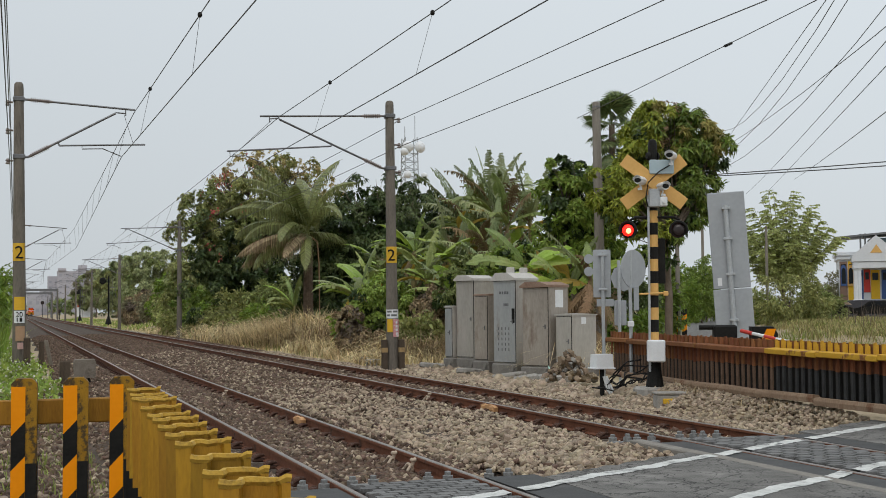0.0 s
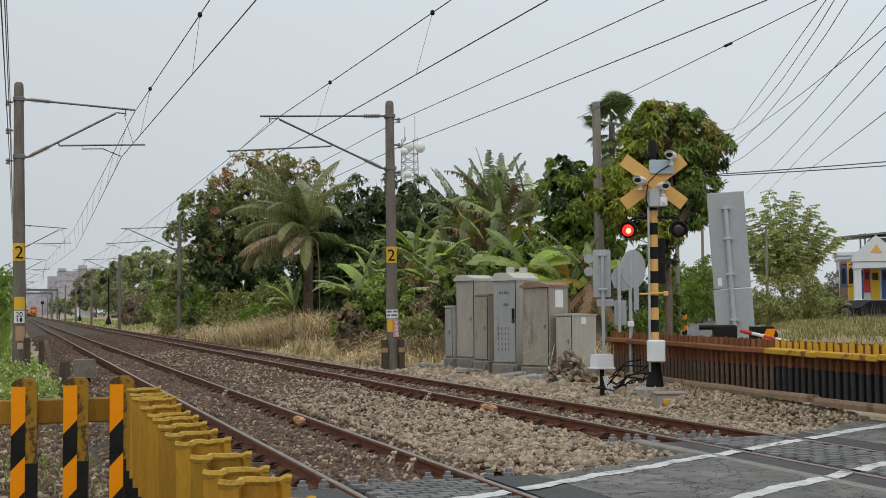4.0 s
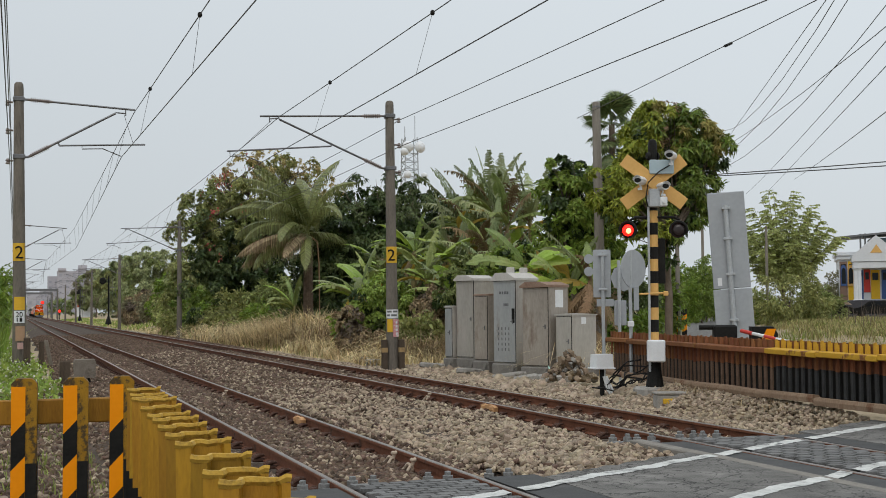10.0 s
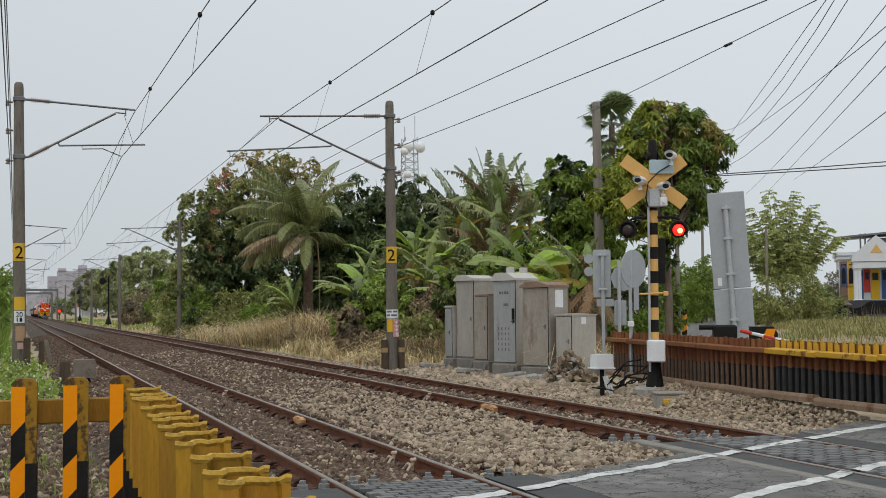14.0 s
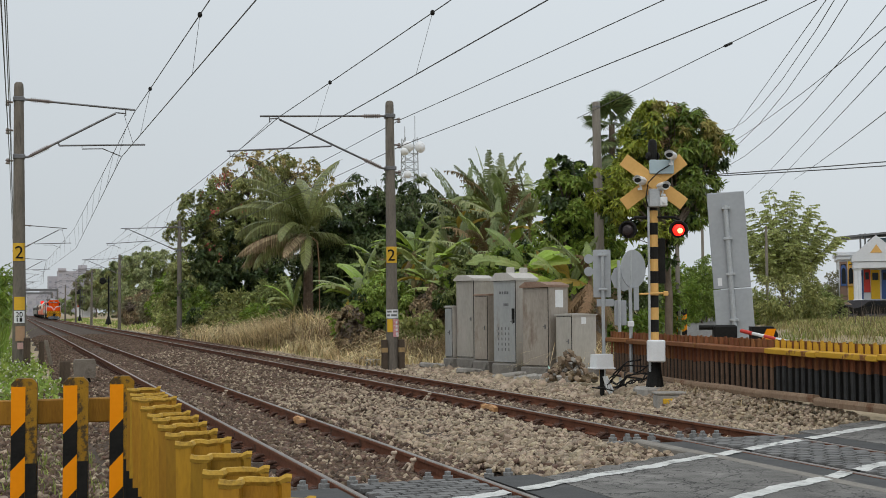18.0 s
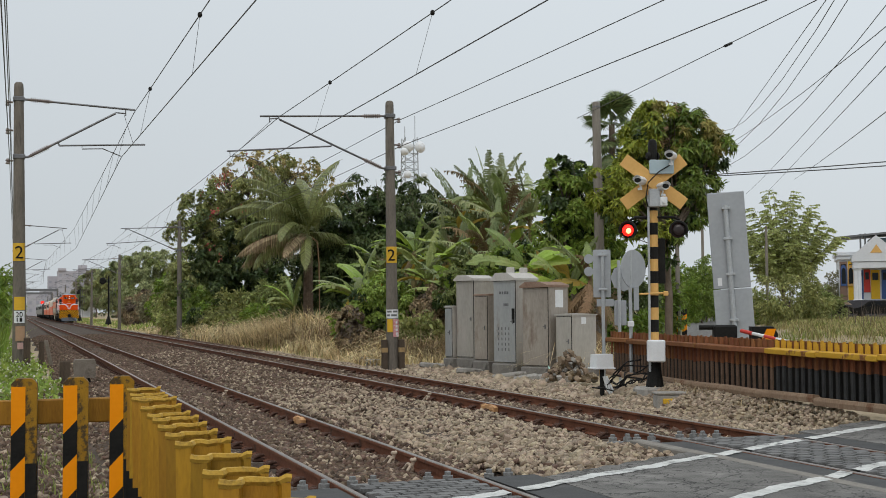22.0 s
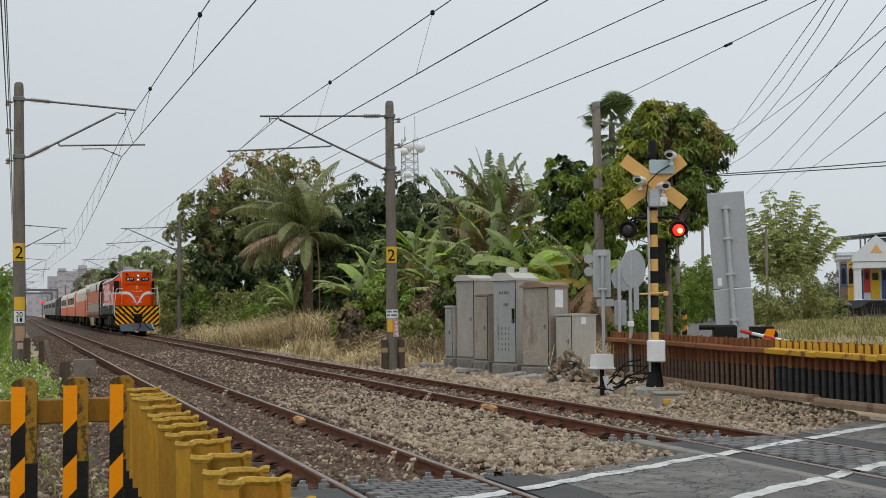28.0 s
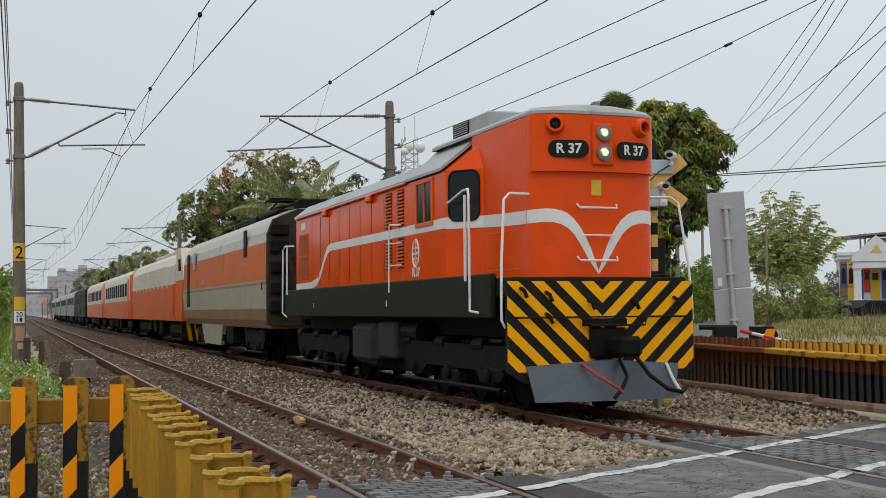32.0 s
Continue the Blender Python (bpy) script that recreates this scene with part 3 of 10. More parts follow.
WIRE_Y = [-15.0] + POLE_Y
for c_x, m_x, drops in ((2.84, 2.86, [3.2, 8.5, 13.8, 20.9, 28.3, 34.9]), (6.45, 6.45, [3.5, 9.0, 14.0, 19.85, 26.8])):
    near = c_x < 4
    contact, messenger = Shape(), Shape()
    pts, mp = [], []
    for i, y in enumerate(WIRE_Y):
        pts.append(Vector((((3.45, 2.5) if near else (6.8, 6.1))[i % 2], y, 5.27)))
        mp.append(Vector((((3.3, 2.8) if near else (7.2, 6.58))[i % 2], y, 6.4 if near else 6.5)))
    contact.tube(pts, 0.01, 5)
    line = []
    for p, q in zip(mp, mp[1:]):
        line += hang(p, q, 0.02 if near else 0.06, 10)[:-1]
    messenger.tube(line + [mp[-1]], 0.01, 5)
    ob = thing("overhead_line", "dark overhead contact line hung from a messenger wire", "overhead line", group="overhead lines")
    part("contact_wire", contact, M_WIRE, ob)
    part("messenger_wire", messenger, M_WIRE, ob)

    def at(ps, y):
        for p, q in zip(ps, ps[1:]):
            if p.y <= y <= q.y:
                return p.lerp(q, (y - p.y) / (q.y - p.y))
    full = line + [mp[-1]]
    for y in drops + [40 + 6.2 * i for i in range(24)]:
        a, b = at(full, y), at(pts, y - (0.45 if y < 30 else 0))
        part("dropper", Shape().tube([a, b], 0.0045, 4), M_WIRE, ob)
        part("clamp", Shape().lathe([(0.02, -0.045), (0.04, -0.02), (0.04, 0.02), (0.02, 0.045)] if y < 30 else [(0.01, -0.02), (0.016, 0.0), (0.01, 0.02)], 8, Matrix.Translation(a)), M_BLACK, ob)


def cable(name, spans, r, sag, label):
    s = Shape()
    line = []
    for p, q in zip(spans, spans[1:]):
        line += hang(p, q, sag, 10)[:-1]
    s.tube(line + [Vector(spans[-1])], r, 5)
    return tagged(part(name, s, M_WIRE), label, "cable", "cables overhead")


for z, r in ((6.55, 0.0095), (5.82, 0.0095)):
    cable("feeder_cable", [(BXP + 0.95, -15, z + (0.05 if z > 6 else 0.16))] + [(BXP + 0.26, y, z) for y in POLE_Y[:6]], r, 0.14, "black feeder cable along the poles")
for z in (6.55, 5.95, 5.1):
    cable("feeder_cable", [(AX - 0.34, -14, z)] + [(AX - 0.27, y, z) for y in POLE_Y[:6]], 0.0095, 0.1, "black feeder cable along the poles")
# ---- track-side cabinets ----
M_RUSTY_ROOF = mat("rusty_brown_roof", (0.2, 0.125, 0.09), (0.32, 0.225, 0.17), 0.75, scale=4, bump=0.2, stain=(0.15, 0.07, 0.045), amount=0.5)
M_PLINTH = mat("dirty_plinth_concrete", (0.14, 0.13, 0.12), (0.27, 0.255, 0.23), 0.95, scale=3, bump=0.5, stain=(0.06, 0.055, 0.05), amount=0.55)
def cabinet(name, x, y, turn, w, d, z0, z1, roof, material, label, door=None):
    """w: the face towards the camera; d: the door face towards the track. x, y: the near corner between the two."""
    ob = thing(name, label, "cabinet", pose(x, y, 0, 0, 0, turn), group="equipment cabinets beside the track")
    part("plinth", Shape().box(-0.06, w + 0.05, -0.05, d + 0.05, -0.42, z0, 0.03), M_PLINTH, ob, "rough grey concrete plinth")
    part("body", Shape().box(0, w, 0, d, z0, z1, 0.012), material, ob)
    part("door", Shape().box(-0.03, -0.01, 0.024, d - 0.016, z0 + 0.035, z1 - 0.05, 0.006), door or material, ob)
    part("door_seal", Shape().box(-0.009, -0.0005, 0.014, d - 0.01, z0 + 0.025, z1 - 0.04), M_BLACK, ob, "dark gap round the door")
    part("side_panel", Shape().box(0.05, w - 0.05, -0.008, -0.001, z0 + 0.06, z1 - 0.1, 0.003), material, ob)
    part("handle", Shape().box(-0.055, -0.026, 0.085, 0.105, (z0 + z1) / 2 - 0.06, (z0 + z1) / 2 + 0.05, 0.006).tube([(-0.05, 0.095, (z0 + z1) / 2), (-0.055, 0.15, (z0 + z1) / 2 - 0.01)], 0.009, 6), M_STEEL, ob, "steel door handle")
    for q in (0.2, 0.8):
        zz = z0 + (z1 - z0) * q
        part("hinge", Shape().tube([(-0.016, d - 0.04, zz - 0.06), (-0.016, d - 0.04, zz + 0.06)], 0.014, 6), M_STEEL, ob)
    return ob


def flat_roof(ob, w, d, z, material):
    part("roof", Shape().prism([(-0.035, z - 0.02), (w + 0.02, z - 0.02), (w + 0.02, z + 0.01), (w * 0.5, z + 0.03), (-0.035, z + 0.01)], -0.02, d + 0.03), material, ob)


def gable_roof(ob, w, d, z, h, material):
    part("roof", Shape().prism([(-0.025, z - 0.04), (d + 0.03, z - 0.04), (d + 0.03, z), (d * 0.82, z + h), (d * 0.3, z + h), (-0.025, z + 0.02)], -0.09, w + 0.02, "x"), material, ob)


c1 = cabinet("equipment_cabinet", 11.5, 30.6, 22, 0.72, 0.7, 0.05, 2.15, 0, M_CAB, "tall grey steel cabinet with a pale curved roof")
gable_roof(c1, 0.72, 0.7, 2.15, 0.11, M_CAB_LIGHT)
c0 = cabinet("equipment_cabinet", 11.1, 31.2, 22, 0.16, 0.3, 0.05, 1.42, 0, M_CAB, "narrow grey steel cabinet beside a taller one", M_CAB_DOOR)
flat_roof(c0, 0.16, 0.3, 1.42, M_CAB)
c2 = cabinet("equipment_cabinet", 11.5, 29.6, 22, 0.36, 0.5, 0.02, 1.72, 0, M_CAB_BROWN, "brown-grey steel cabinet with a rusty roof")
flat_roof(c2, 0.36, 0.5, 1.72, M_RUSTY_ROOF)
c3 = cabinet("equipment_cabinet", 11.8, 28.43, 24, 0.78, 0.78, -0.02, 2.1, 0, M_CAB, "tall grey steel cabinet with a gabled roof and stencilled marks", M_CAB_DOOR)
gable_roof(c3, 0.78, 0.78, 2.1, 0.16, M_CAB_LIGHT)
for q in (0.12, 0.6):
    part("vent_box", Shape().box(q, q + 0.16, 0.3, 0.46, 2.2, 2.4, 0.015), M_CAB_LIGHT, c3, "small white roof vent")
# The slot's shade is painted: a black plate lies on the door.
part("gap", Shape().box(-0.036, -0.0305, 0.03, 0.13, 1.0, 1.36, 0.002), M_BLACK, c3, "black plate standing in for a dark slot in the door")
for zz, ww in ((1.72, 0.34), (1.42, 0.18)):
    for i in range(4):
        part("stencil", Shape().box(-0.034, -0.0305, 0.24 + i * ww / 4, 0.24 + (i + 0.7) * ww / 4, zz, zz + 0.07), M_STEEL, c3, "dark grey stencilled mark")
for i in range(4):
    for j in range(5):
        part("vent_hole", Shape().box(-0.034, -0.0305, 0.22 + 0.12 * i, 0.25 + 0.12 * i, 0.3 + 0.13 * j, 0.37 + 0.13 * j), M_STEEL, c3)
c4 = cabinet("equipment_cabinet", 12.05, 27.0, 24, 0.7, 0.85, -0.05, 1.9, 0, M_CAB_BROWN, "brown-grey steel cabinet with a rusty roof and a white notice")
gable_roof(c4, 0.7, 0.85, 1.9, 0.1, M_RUSTY_ROOF)
part("notice", Shape().box(0.22, 0.5, -0.014, -0.009, 1.38, 1.8), M_WHITE, c4, "white printed notice")
c5 = cabinet("equipment_cabinet", 12.38, 26.4, 22, 0.84, 0.52, -0.05, 1.2, 0, M_CAB, "low grey steel cabinet with a white notice")
flat_roof(c5, 0.84, 0.52, 1.2, M_CAB)
part("notice", Shape().box(0.3, 0.46, -0.014, -0.009, 0.98, 1.14), M_WHITE, c5, "small white notice")

# heap of rubble and a white junction box on a post
rub = random.Random(4)
M_RUBBLE = mat("broken_brown_stone", (0.17, 0.125, 0.085), (0.31, 0.24, 0.165), 0.95, scale=7, bump=0.5, stain=(0.34, 0.3, 0.25), amount=0.35, rand=0.3)
heap = thing("rubble_heap", "heap of broken brown stones and mortar", "rubble", pose(11.15, 23.9, -0.2))
for i in range(210):
    s = Shape()
    r = rub.uniform(0.04, 0.105)
    a, q = rub.uniform(0, 6.28), rub.uniform(0, 0.6)
    m = pose(q * math.cos(a), q * math.sin(a) * 0.7, max(0.0, 0.7 - q * 0.95) * rub.uniform(0.1, 1.0), rub.uniform(0, 90), rub.uniform(0, 90), rub.uniform(0, 90))
    ring = [(r * rub.uniform(0.6, 1.15) * math.cos(k * 1.047 + 0.2), r * rub.uniform(0.6, 1.15) * math.sin(k * 1.047 + 0.2)) for k in range(6)]
    top = [(x * rub.uniform(0.5, 0.95), y * rub.uniform(0.5, 0.95), r * rub.uniform(0.3, 0.7)) for x, y in ring]
    low = [(x, y, -r * rub.uniform(0.2, 0.6)) for x, y in ring]
    s.add([m @ Vector(p) for p in low + top], [(k, (k + 1) % 6, 6 + (k + 1) % 6, 6 + k) for k in range(6)] + [(5, 4, 3, 2, 1, 0), (6, 7, 8, 9, 10, 11)])
    part("stone", s, (M_RUBBLE, M_RUBBLE, M_RUBBLE, M_CONCRETE)[i % 4], heap)
jb = thing("junction_box", "white junction box on a short dark post", "junction box", pose(9.75, 19.6, 0))
part("post", Shape().tube([(0, 0, -0.3), (0, 0, 0.32)], 0.04, 10), M_BLACK, jb)
part("housing", Shape().prism([(-0.17, 0.3), (0.17, 0.3), (0.15, 0.54), (-0.15, 0.54)], -0.13, 0.13), M_WHITE, jb)
part("flange", Shape().box(-0.2, 0.2, -0.15, 0.15, 0.28, 0.305, 0.005), M_WHITE, jb)
for k in (-1, 0, 1):
    part("conduit", Shape().tube([(0.03 + 0.03 * k, -0.06, 0.15), (0.1 + 0.05 * k, -0.1, -0.08), (0.2 + 0.06 * k, -0.12, -0.22)], 0.018, 6), M_WHITE, jb, "white plastic conduit")

# ---- crossing signal ----
SX, SY = 9.94, 18.05
sig = thing("crossing_signal", "striped level crossing signal with a crossbuck, lamps and cameras", "crossing signal", pose(SX, SY, 0, 0, 0.4, 0))
part("footing", Shape().box(-0.3, 0.24, -0.24, 0.24, -0.4, 0.05, 0.04), M_CONCRETE, sig, "grey concrete footing")
part("boot", Shape().lathe([(0.15, 0.05), (0.125, 0.2), (0.105, 0.36), (0.1, 0.55)], 14), M_BLACK, sig)
z = 0.55
while z < 3.0:
    nz = min(z + 0.2, 3.02)
    part("pole_band", Shape().tube([(0, 0, z), (0, 0, nz)], 0.075, 16), M_TAN if int(round((z - 0.55) / 0.2)) % 2 else M_BLACK, sig)
    z = nz
part("pole_top", Shape().tube([(0, 0, 3.02), (0, 0, 3.85)], 0.06, 12), M_STEEL, sig)
part("conduit", Shape().tube([(-0.12, -0.06, 0.3), (-0.12, -0.06, 3.0), (-0.1, -0.02, 3.2)], 0.02, 8), M_GALV, sig, "grey conduit along the pole")
FACE = pose(0, 0, 0, 0, 0, -22)
for k in (-1, 1):
    b = Shape().box(-0.62, 0.62, -0.012, 0.012, -0.11, 0.11, 0.004)
    part("crossbuck_board", b, M_TAN, sig, "faded orange crossbuck board", FACE @ pose(0.0, -0.09 - 0.026 * (k > 0), 3.42, 0, k * 37, 0))
part("bell", Shape().lathe([(0.05, 3.8), (0.075, 3.82), (0.075, 4.02), (0.07, 4.08), (0.06, 4.12), (0.02, 4.14)], 14).lathe([(0.075, 0), (0.05, 0.04)], 12, pose(-0.07, 0, 3.86, 0, -90, 0)).lathe([(0.075, 0), (0.05, 0.04)], 12, pose(0.07, 0, 3.86, 0, 90, 0)), M_BLACK, sig, "dark warning bell")
part("control_box", Shape().box(-0.07, 0.33, -0.16, -0.08, 3.55, 3.78, 0.01), mat("pale_blue_box", (0.35, 0.45, 0.5), (0.42, 0.52, 0.56), 0.5, scale=4, bump=0.02), sig, "pale blue-grey steel box", FACE)
part("rear_box", Shape().box(-0.09, 0.1, -0.2, -0.05, 3.0, 3.3, 0.015), M_GALV, sig, "grey equipment box", FACE)


def camera_unit(px, pz, turn):
    unit = part("camera_bracket", Shape().tube([(0, 0.08, -0.17), (0, 0.04, -0.1), (0, 0.02, -0.05)], 0.022, 8).lathe([(0.05, -0.2), (0.05, -0.17), (0.03, -0.155)], 12), M_WHITE, sig, "white bracket", FACE @ pose(px, -0.24, pz, 0, 0, turn) @ Matrix.Scale(0.78, 4))
    ring = [(0.088 * math.cos(a) * (1.0 if math.sin(a) > -0.2 else 0.95), 0.082 * math.sin(a)) for a in [2 * math.pi * i / 20 for i in range(20)]]
    part("housing", Shape().prism(ring, -0.15, 0.2), M_WHITE, unit, "white surveillance camera housing", smooth=True)
    part("sun_shield", Shape().prism([(0.098 * math.cos(a), 0.09 * math.sin(a) + 0.004) for a in [math.pi * i / 12 for i in range(13)]] + [(0.09 * math.cos(a), 0.083 * math.sin(a) + 0.004) for a in [math.pi * (12 - i) / 12 for i in range(13)]], -0.19, 0.17), M_WHITE, unit, "", smooth=True)
    part("lens_window", Shape().prism([(0.072 * math.cos(a), 0.05 * math.sin(a) - 0.008) for a in [2 * math.pi * i / 16 for i in range(16)]], -0.158, -0.148), M_BLACK, unit, "black lens window")


camera_unit(-0.24, 3.43, -24)
camera_unit(0.14, 3.33, 12)
camera_unit(0.27, 3.84, -20)
part("sensor", Shape().box(0.08, 0.2, -0.3, -0.2, 3.0, 3.16, 0.015).lathe([(0.03, 0), (0.03, 0.03)], 10, pose(0.14, -0.3, 3.08, 90)), M_WHITE, sig, "small white sensor", FACE)
part("cable", Shape().tube([(0.25, -0.22, 3.68), (0.08, -0.2, 3.58), (-0.1, -0.2, 3.4), (-0.14, -0.2, 3.15), (-0.1, -0.16, 3.0)], 0.012, 6), M_BLACK, sig, "", FACE)
part("lamp_arm", Shape().tube([(-0.37, -0.02, 2.72), (-0.37, -0.02, 2.8), (-0.3, -0.02, 2.84), (0.34, -0.02, 2.84), (0.42, -0.02, 2.8), (0.42, -0.02, 2.72)], 0.022, 8), M_BLACK, sig, "", FACE)
LAMPS = []
for px, turn, on_first in ((-0.4, -22, True), (0.4, -3, False)):
    head = part("lamp_head", Shape().lathe([(0.06, 0.12), (0.1, 0.1), (0.125, 0.02), (0.125, -0.1), (0.118, -0.1), (0.112, 0.0), (0.05, 0.03)], 20, pose(0, 0, 0, -90)), M_BLACK, sig, "black round lamp head", FACE @ pose(px, -0.05, 2.62, 0, 0, turn))
    part("hood", Shape().tube([(0.14 * math.cos(a), -0.1, 0.14 * math.sin(a)) for a in [radians(-20 + 11 * i) for i in range(21)]], 0.02, 5), M_BLACK, head)
    # Made-up drum: turning its lit or dark lens outward imitates the blinking.
    drum = part("lamp_drum", Shape().lathe([(0.109, -0.022), (0.111, 0.0), (0.109, 0.022)], 20, pose(0, 0, 0, 90)), M_BLACK, head, "added turning drum with a lit and a dark lens, standing in for blinking", pose(0, -0.06, 0))
    part("red_lens", Shape().lathe([(0.097, 0.0), (0.085, 0.02), (0.05, 0.034), (0.0, 0.038)], 20, pose(0, -0.023, 0, 90)), M_LAMP_ON, drum, "glowing red lens")
    part("lens_core", Shape().lathe([(0.046, 0.0), (0.03, 0.01), (0.0, 0.013)], 16, pose(0.02, -0.056, -0.01, 90)), M_LAMP_CORE, drum, "white-hot middle of the lens")
    part("dark_lens", Shape().lathe([(0.097, 0.0), (0.085, 0.02), (0.05, 0.034), (0.0, 0.038)], 20, pose(0, 0.023, 0, -90)), M_LAMP_OFF, drum, "unlit dark lens")
    LAMPS.append((drum, on_first))
part("backing_board", Shape().box(0.02, 0.2, 0.05, 0.08, 1.75, 2.5, 0.01), M_BLACK, sig, "black board behind the pole", FACE)
part("white_box", Shape().box(-0.14, 0.15, -0.24, -0.09, 0.46, 0.82, 0.02), M_WHITE, sig, "white equipment box", FACE)
part("small_arm", Shape().tube([(-0.25, -0.1, 1.57), (0.2, -0.1, 1.59)], 0.02, 6).box(0.14, 0.22, -0.14, -0.1, 1.54, 1.62, 0.01), M_TAN, sig, "", FACE)

# sign backs on posts beside the signal
def post_sign(x, y, turn, posts, label):
    ob = thing("road_sign", label, "road sign", pose(x, y, 0, 0, 0, turn), group="road signs seen from behind")
    for px, h in posts:
        part("post", Shape().tube([(px, 0, -0.3), (px, 0, h)], 0.035, 10), M_GALV, ob)
    return ob


s1 = post_sign(10.42, 20.9, -27, [(0.02, 2.4)], "blue-grey rectangular sign back on a galvanised post")
part("panel", Shape().box(-0.16, 0.17, 0.04, 0.06, 1.55, 2.45, 0.006), M_SIGNBACK, s1)
part("lower_panel", Shape().box(-0.1, 0.22, 0.045, 0.065, 1.38, 1.52, 0.006), M_SIGNBACK, s1)
for zz in (1.7, 2.35):
    part("clamp", Shape().box(-0.06, 0.1, -0.04, 0.04, zz - 0.02, zz + 0.02, 0.005), M_GALV, s1)
for k in (0, 1):
    part("petal", Shape().lathe([(0.09, -0.008), (0.09, 0.008)], 14, pose(-0.24, 0.05, 2.28 - 0.24 * k, 90)), M_SIGNBACK, s1, "round grey plate")
s2 = post_sign(10.86, 20.6, -27, [(0.0, 2.42)], "round grey sign back on a galvanised post")
part("disc", Shape().lathe([(0.36, -0.01), (0.36, 0.01)], 28, pose(0.06, 0.05, 2.08, 90, 0, 50)), M_SIGNBACK, s2)
part("side_plate", Shape().box(0.06, 0.16, 0.03, 0.05, 1.3, 1.75, 0.006), M_SIGNBACK, s2)
part("lamp_box", Shape().box(-0.06, 0.06, -0.1, -0.03, 1.0, 1.1, 0.01), M_WHITE, s2, "small white box")
s3 = post_sign(11.4, 22.1, -27, [(0.0, 2.3)], "octagonal grey sign back on a galvanised post")
part("disc", Shape().lathe([(0.27, -0.01), (0.27, 0.01)], 8, pose(0.1, 0.05, 1.95, 90)), M_SIGNBACK, s3)
part("panel", Shape().box(-0.1, 0.14, 0.04, 0.06, 1.0, 1.5, 0.006), M_SIGNBACK, s3)

# tall grey board with its post, and the barrier machine behind the fence
tb = thing("tall_signboard", "tall grey signboard seen from behind on a steel post", "signboard", pose(13.35, 20.87, 0, 0, -3.2, -30))
part("board", Shape().box(-0.36, 0.36, 0.05, 0.08, 1.72, 3.62, 0.02), M_SIGNBACK, tb)
part("lower_board", Shape().box(-0.37, 0.37, 0.05, 0.08, 0.62, 1.71, 0.02), M_SIGNBACK, tb)
part("post", Shape().tube([(-0.02, 0, -0.2), (-0.02, 0, 3.36)], 0.05, 12), M_GALV, tb)
for zz in (1.1, 2.0, 2.7, 3.3):
    part("clamp", Shape().box(-0.1, 0.07, -0.055, 0.055, zz - 0.025, zz + 0.025, 0.006), M_GALV, tb)
part("sticker", Shape().box(-0.27, -0.19, 0.043, 0.049, 1.78, 1.94), M_WHITE, tb)
bar = thing("barrier_machine", "black barrier machine with a yellow striped housing", "barrier", pose(12.08, 19.05, 0.03, 0, 0, -25))
part("cabinet", Shape().box(-0.3, 0.3, -0.25, 0.25, -0.1, 0.75, 0.03), M_BLACK, bar)
part("motor", Shape().box(-0.35, 0.05, -0.18, 0.2, 0.75, 1.0, 0.03).tube([(-0.6, 0, 0.96), (-0.2, 0, 0.96)], 0.045, 8), M_BLACK, bar)
part("counterweight", Shape().prism([(0.3, 0.55), (0.75, 0.55), (0.75, 0.85), (0.68, 0.97), (0.3, 0.97)], -0.15, 0.2), M_BLACK, bar)
part("stripe", Shape().prism([(0.4, 0.62), (0.62, 0.62), (0.72, 0.93), (0.56, 0.93)], -0.156, -0.15), M_ORANGE_REFLECT, bar, "orange reflective stripe")
boom = part("boom", Shape().tube([(0.1, -0.3, 0.9), (0.25, -0.5, 0.86)], 0.034, 10), M_RED, bar, "red and white barrier boom")
for i in range(1, 14):
    a0, a1 = Vector((0.1, -0.3, 0.9)).lerp(Vector((2.4, -3.4, 0.3)), i / 14), Vector((0.1, -0.3, 0.9)).lerp(Vector((2.4, -3.4, 0.3)), (i + 1) / 14)
    part("boom_section", Shape().tube([a0, a1], 0.03 - 0.0008 * i, 10), M_WHITE if i % 2 else M_RED, boom)

# concrete cable box beside the far track
cb = thing("cable_box", "grey concrete cable box with a yellow tag", "cable box", pose(9.72, 17.05, -0.14, 0, 0, -14))
part("box", Shape().box(-0.3, 0.3, -0.14, 0.14, -0.2, 0.13, 0.02), M_CONCRETE, cb)
part("lid", Shape().box(-0.31, 0.31, -0.15, 0.15, 0.134, 0.175, 0.012), M_CONCRETE, cb)
part("tag", Shape().box(-0.22, -0.06, -0.19, -0.145, 0.0, 0.08, 0.01), M_PLATE_YELLOW, cb, "yellow plastic tag")
# ---- barrier fences of folded sheet-metal posts ----
M_FOOT = mat("weathered_black_paint", (0.02, 0.021, 0.022), (0.05, 0.05, 0.05), 0.6, scale=5, bump=0.15, stain=(0.12, 0.065, 0.035), amount=0.36, spec=0.3)
M_FOOT_RAIL = mat("earthy_rust", (0.2, 0.13, 0.085), (0.33, 0.235, 0.16), 0.9, scale=4, bump=0.3, stain=(0.16, 0.075, 0.04), amount=0.5)


M_FOOT_RUSTY = mat("rusty_black_paint", (0.1, 0.065, 0.045), (0.2, 0.13, 0.088), 0.8, scale=5, bump=0.2, stain=(0.045, 0.037, 0.03), amount=0.5, spec=0.15)


M_RUST_BROWN = mat("orange_brown_rust", (0.17, 0.062, 0.027), (0.29, 0.115, 0.045), 0.8, scale=2.2, bump=0.2, stain=(0.38, 0.2, 0.05), amount=0.4, rand=0.25)


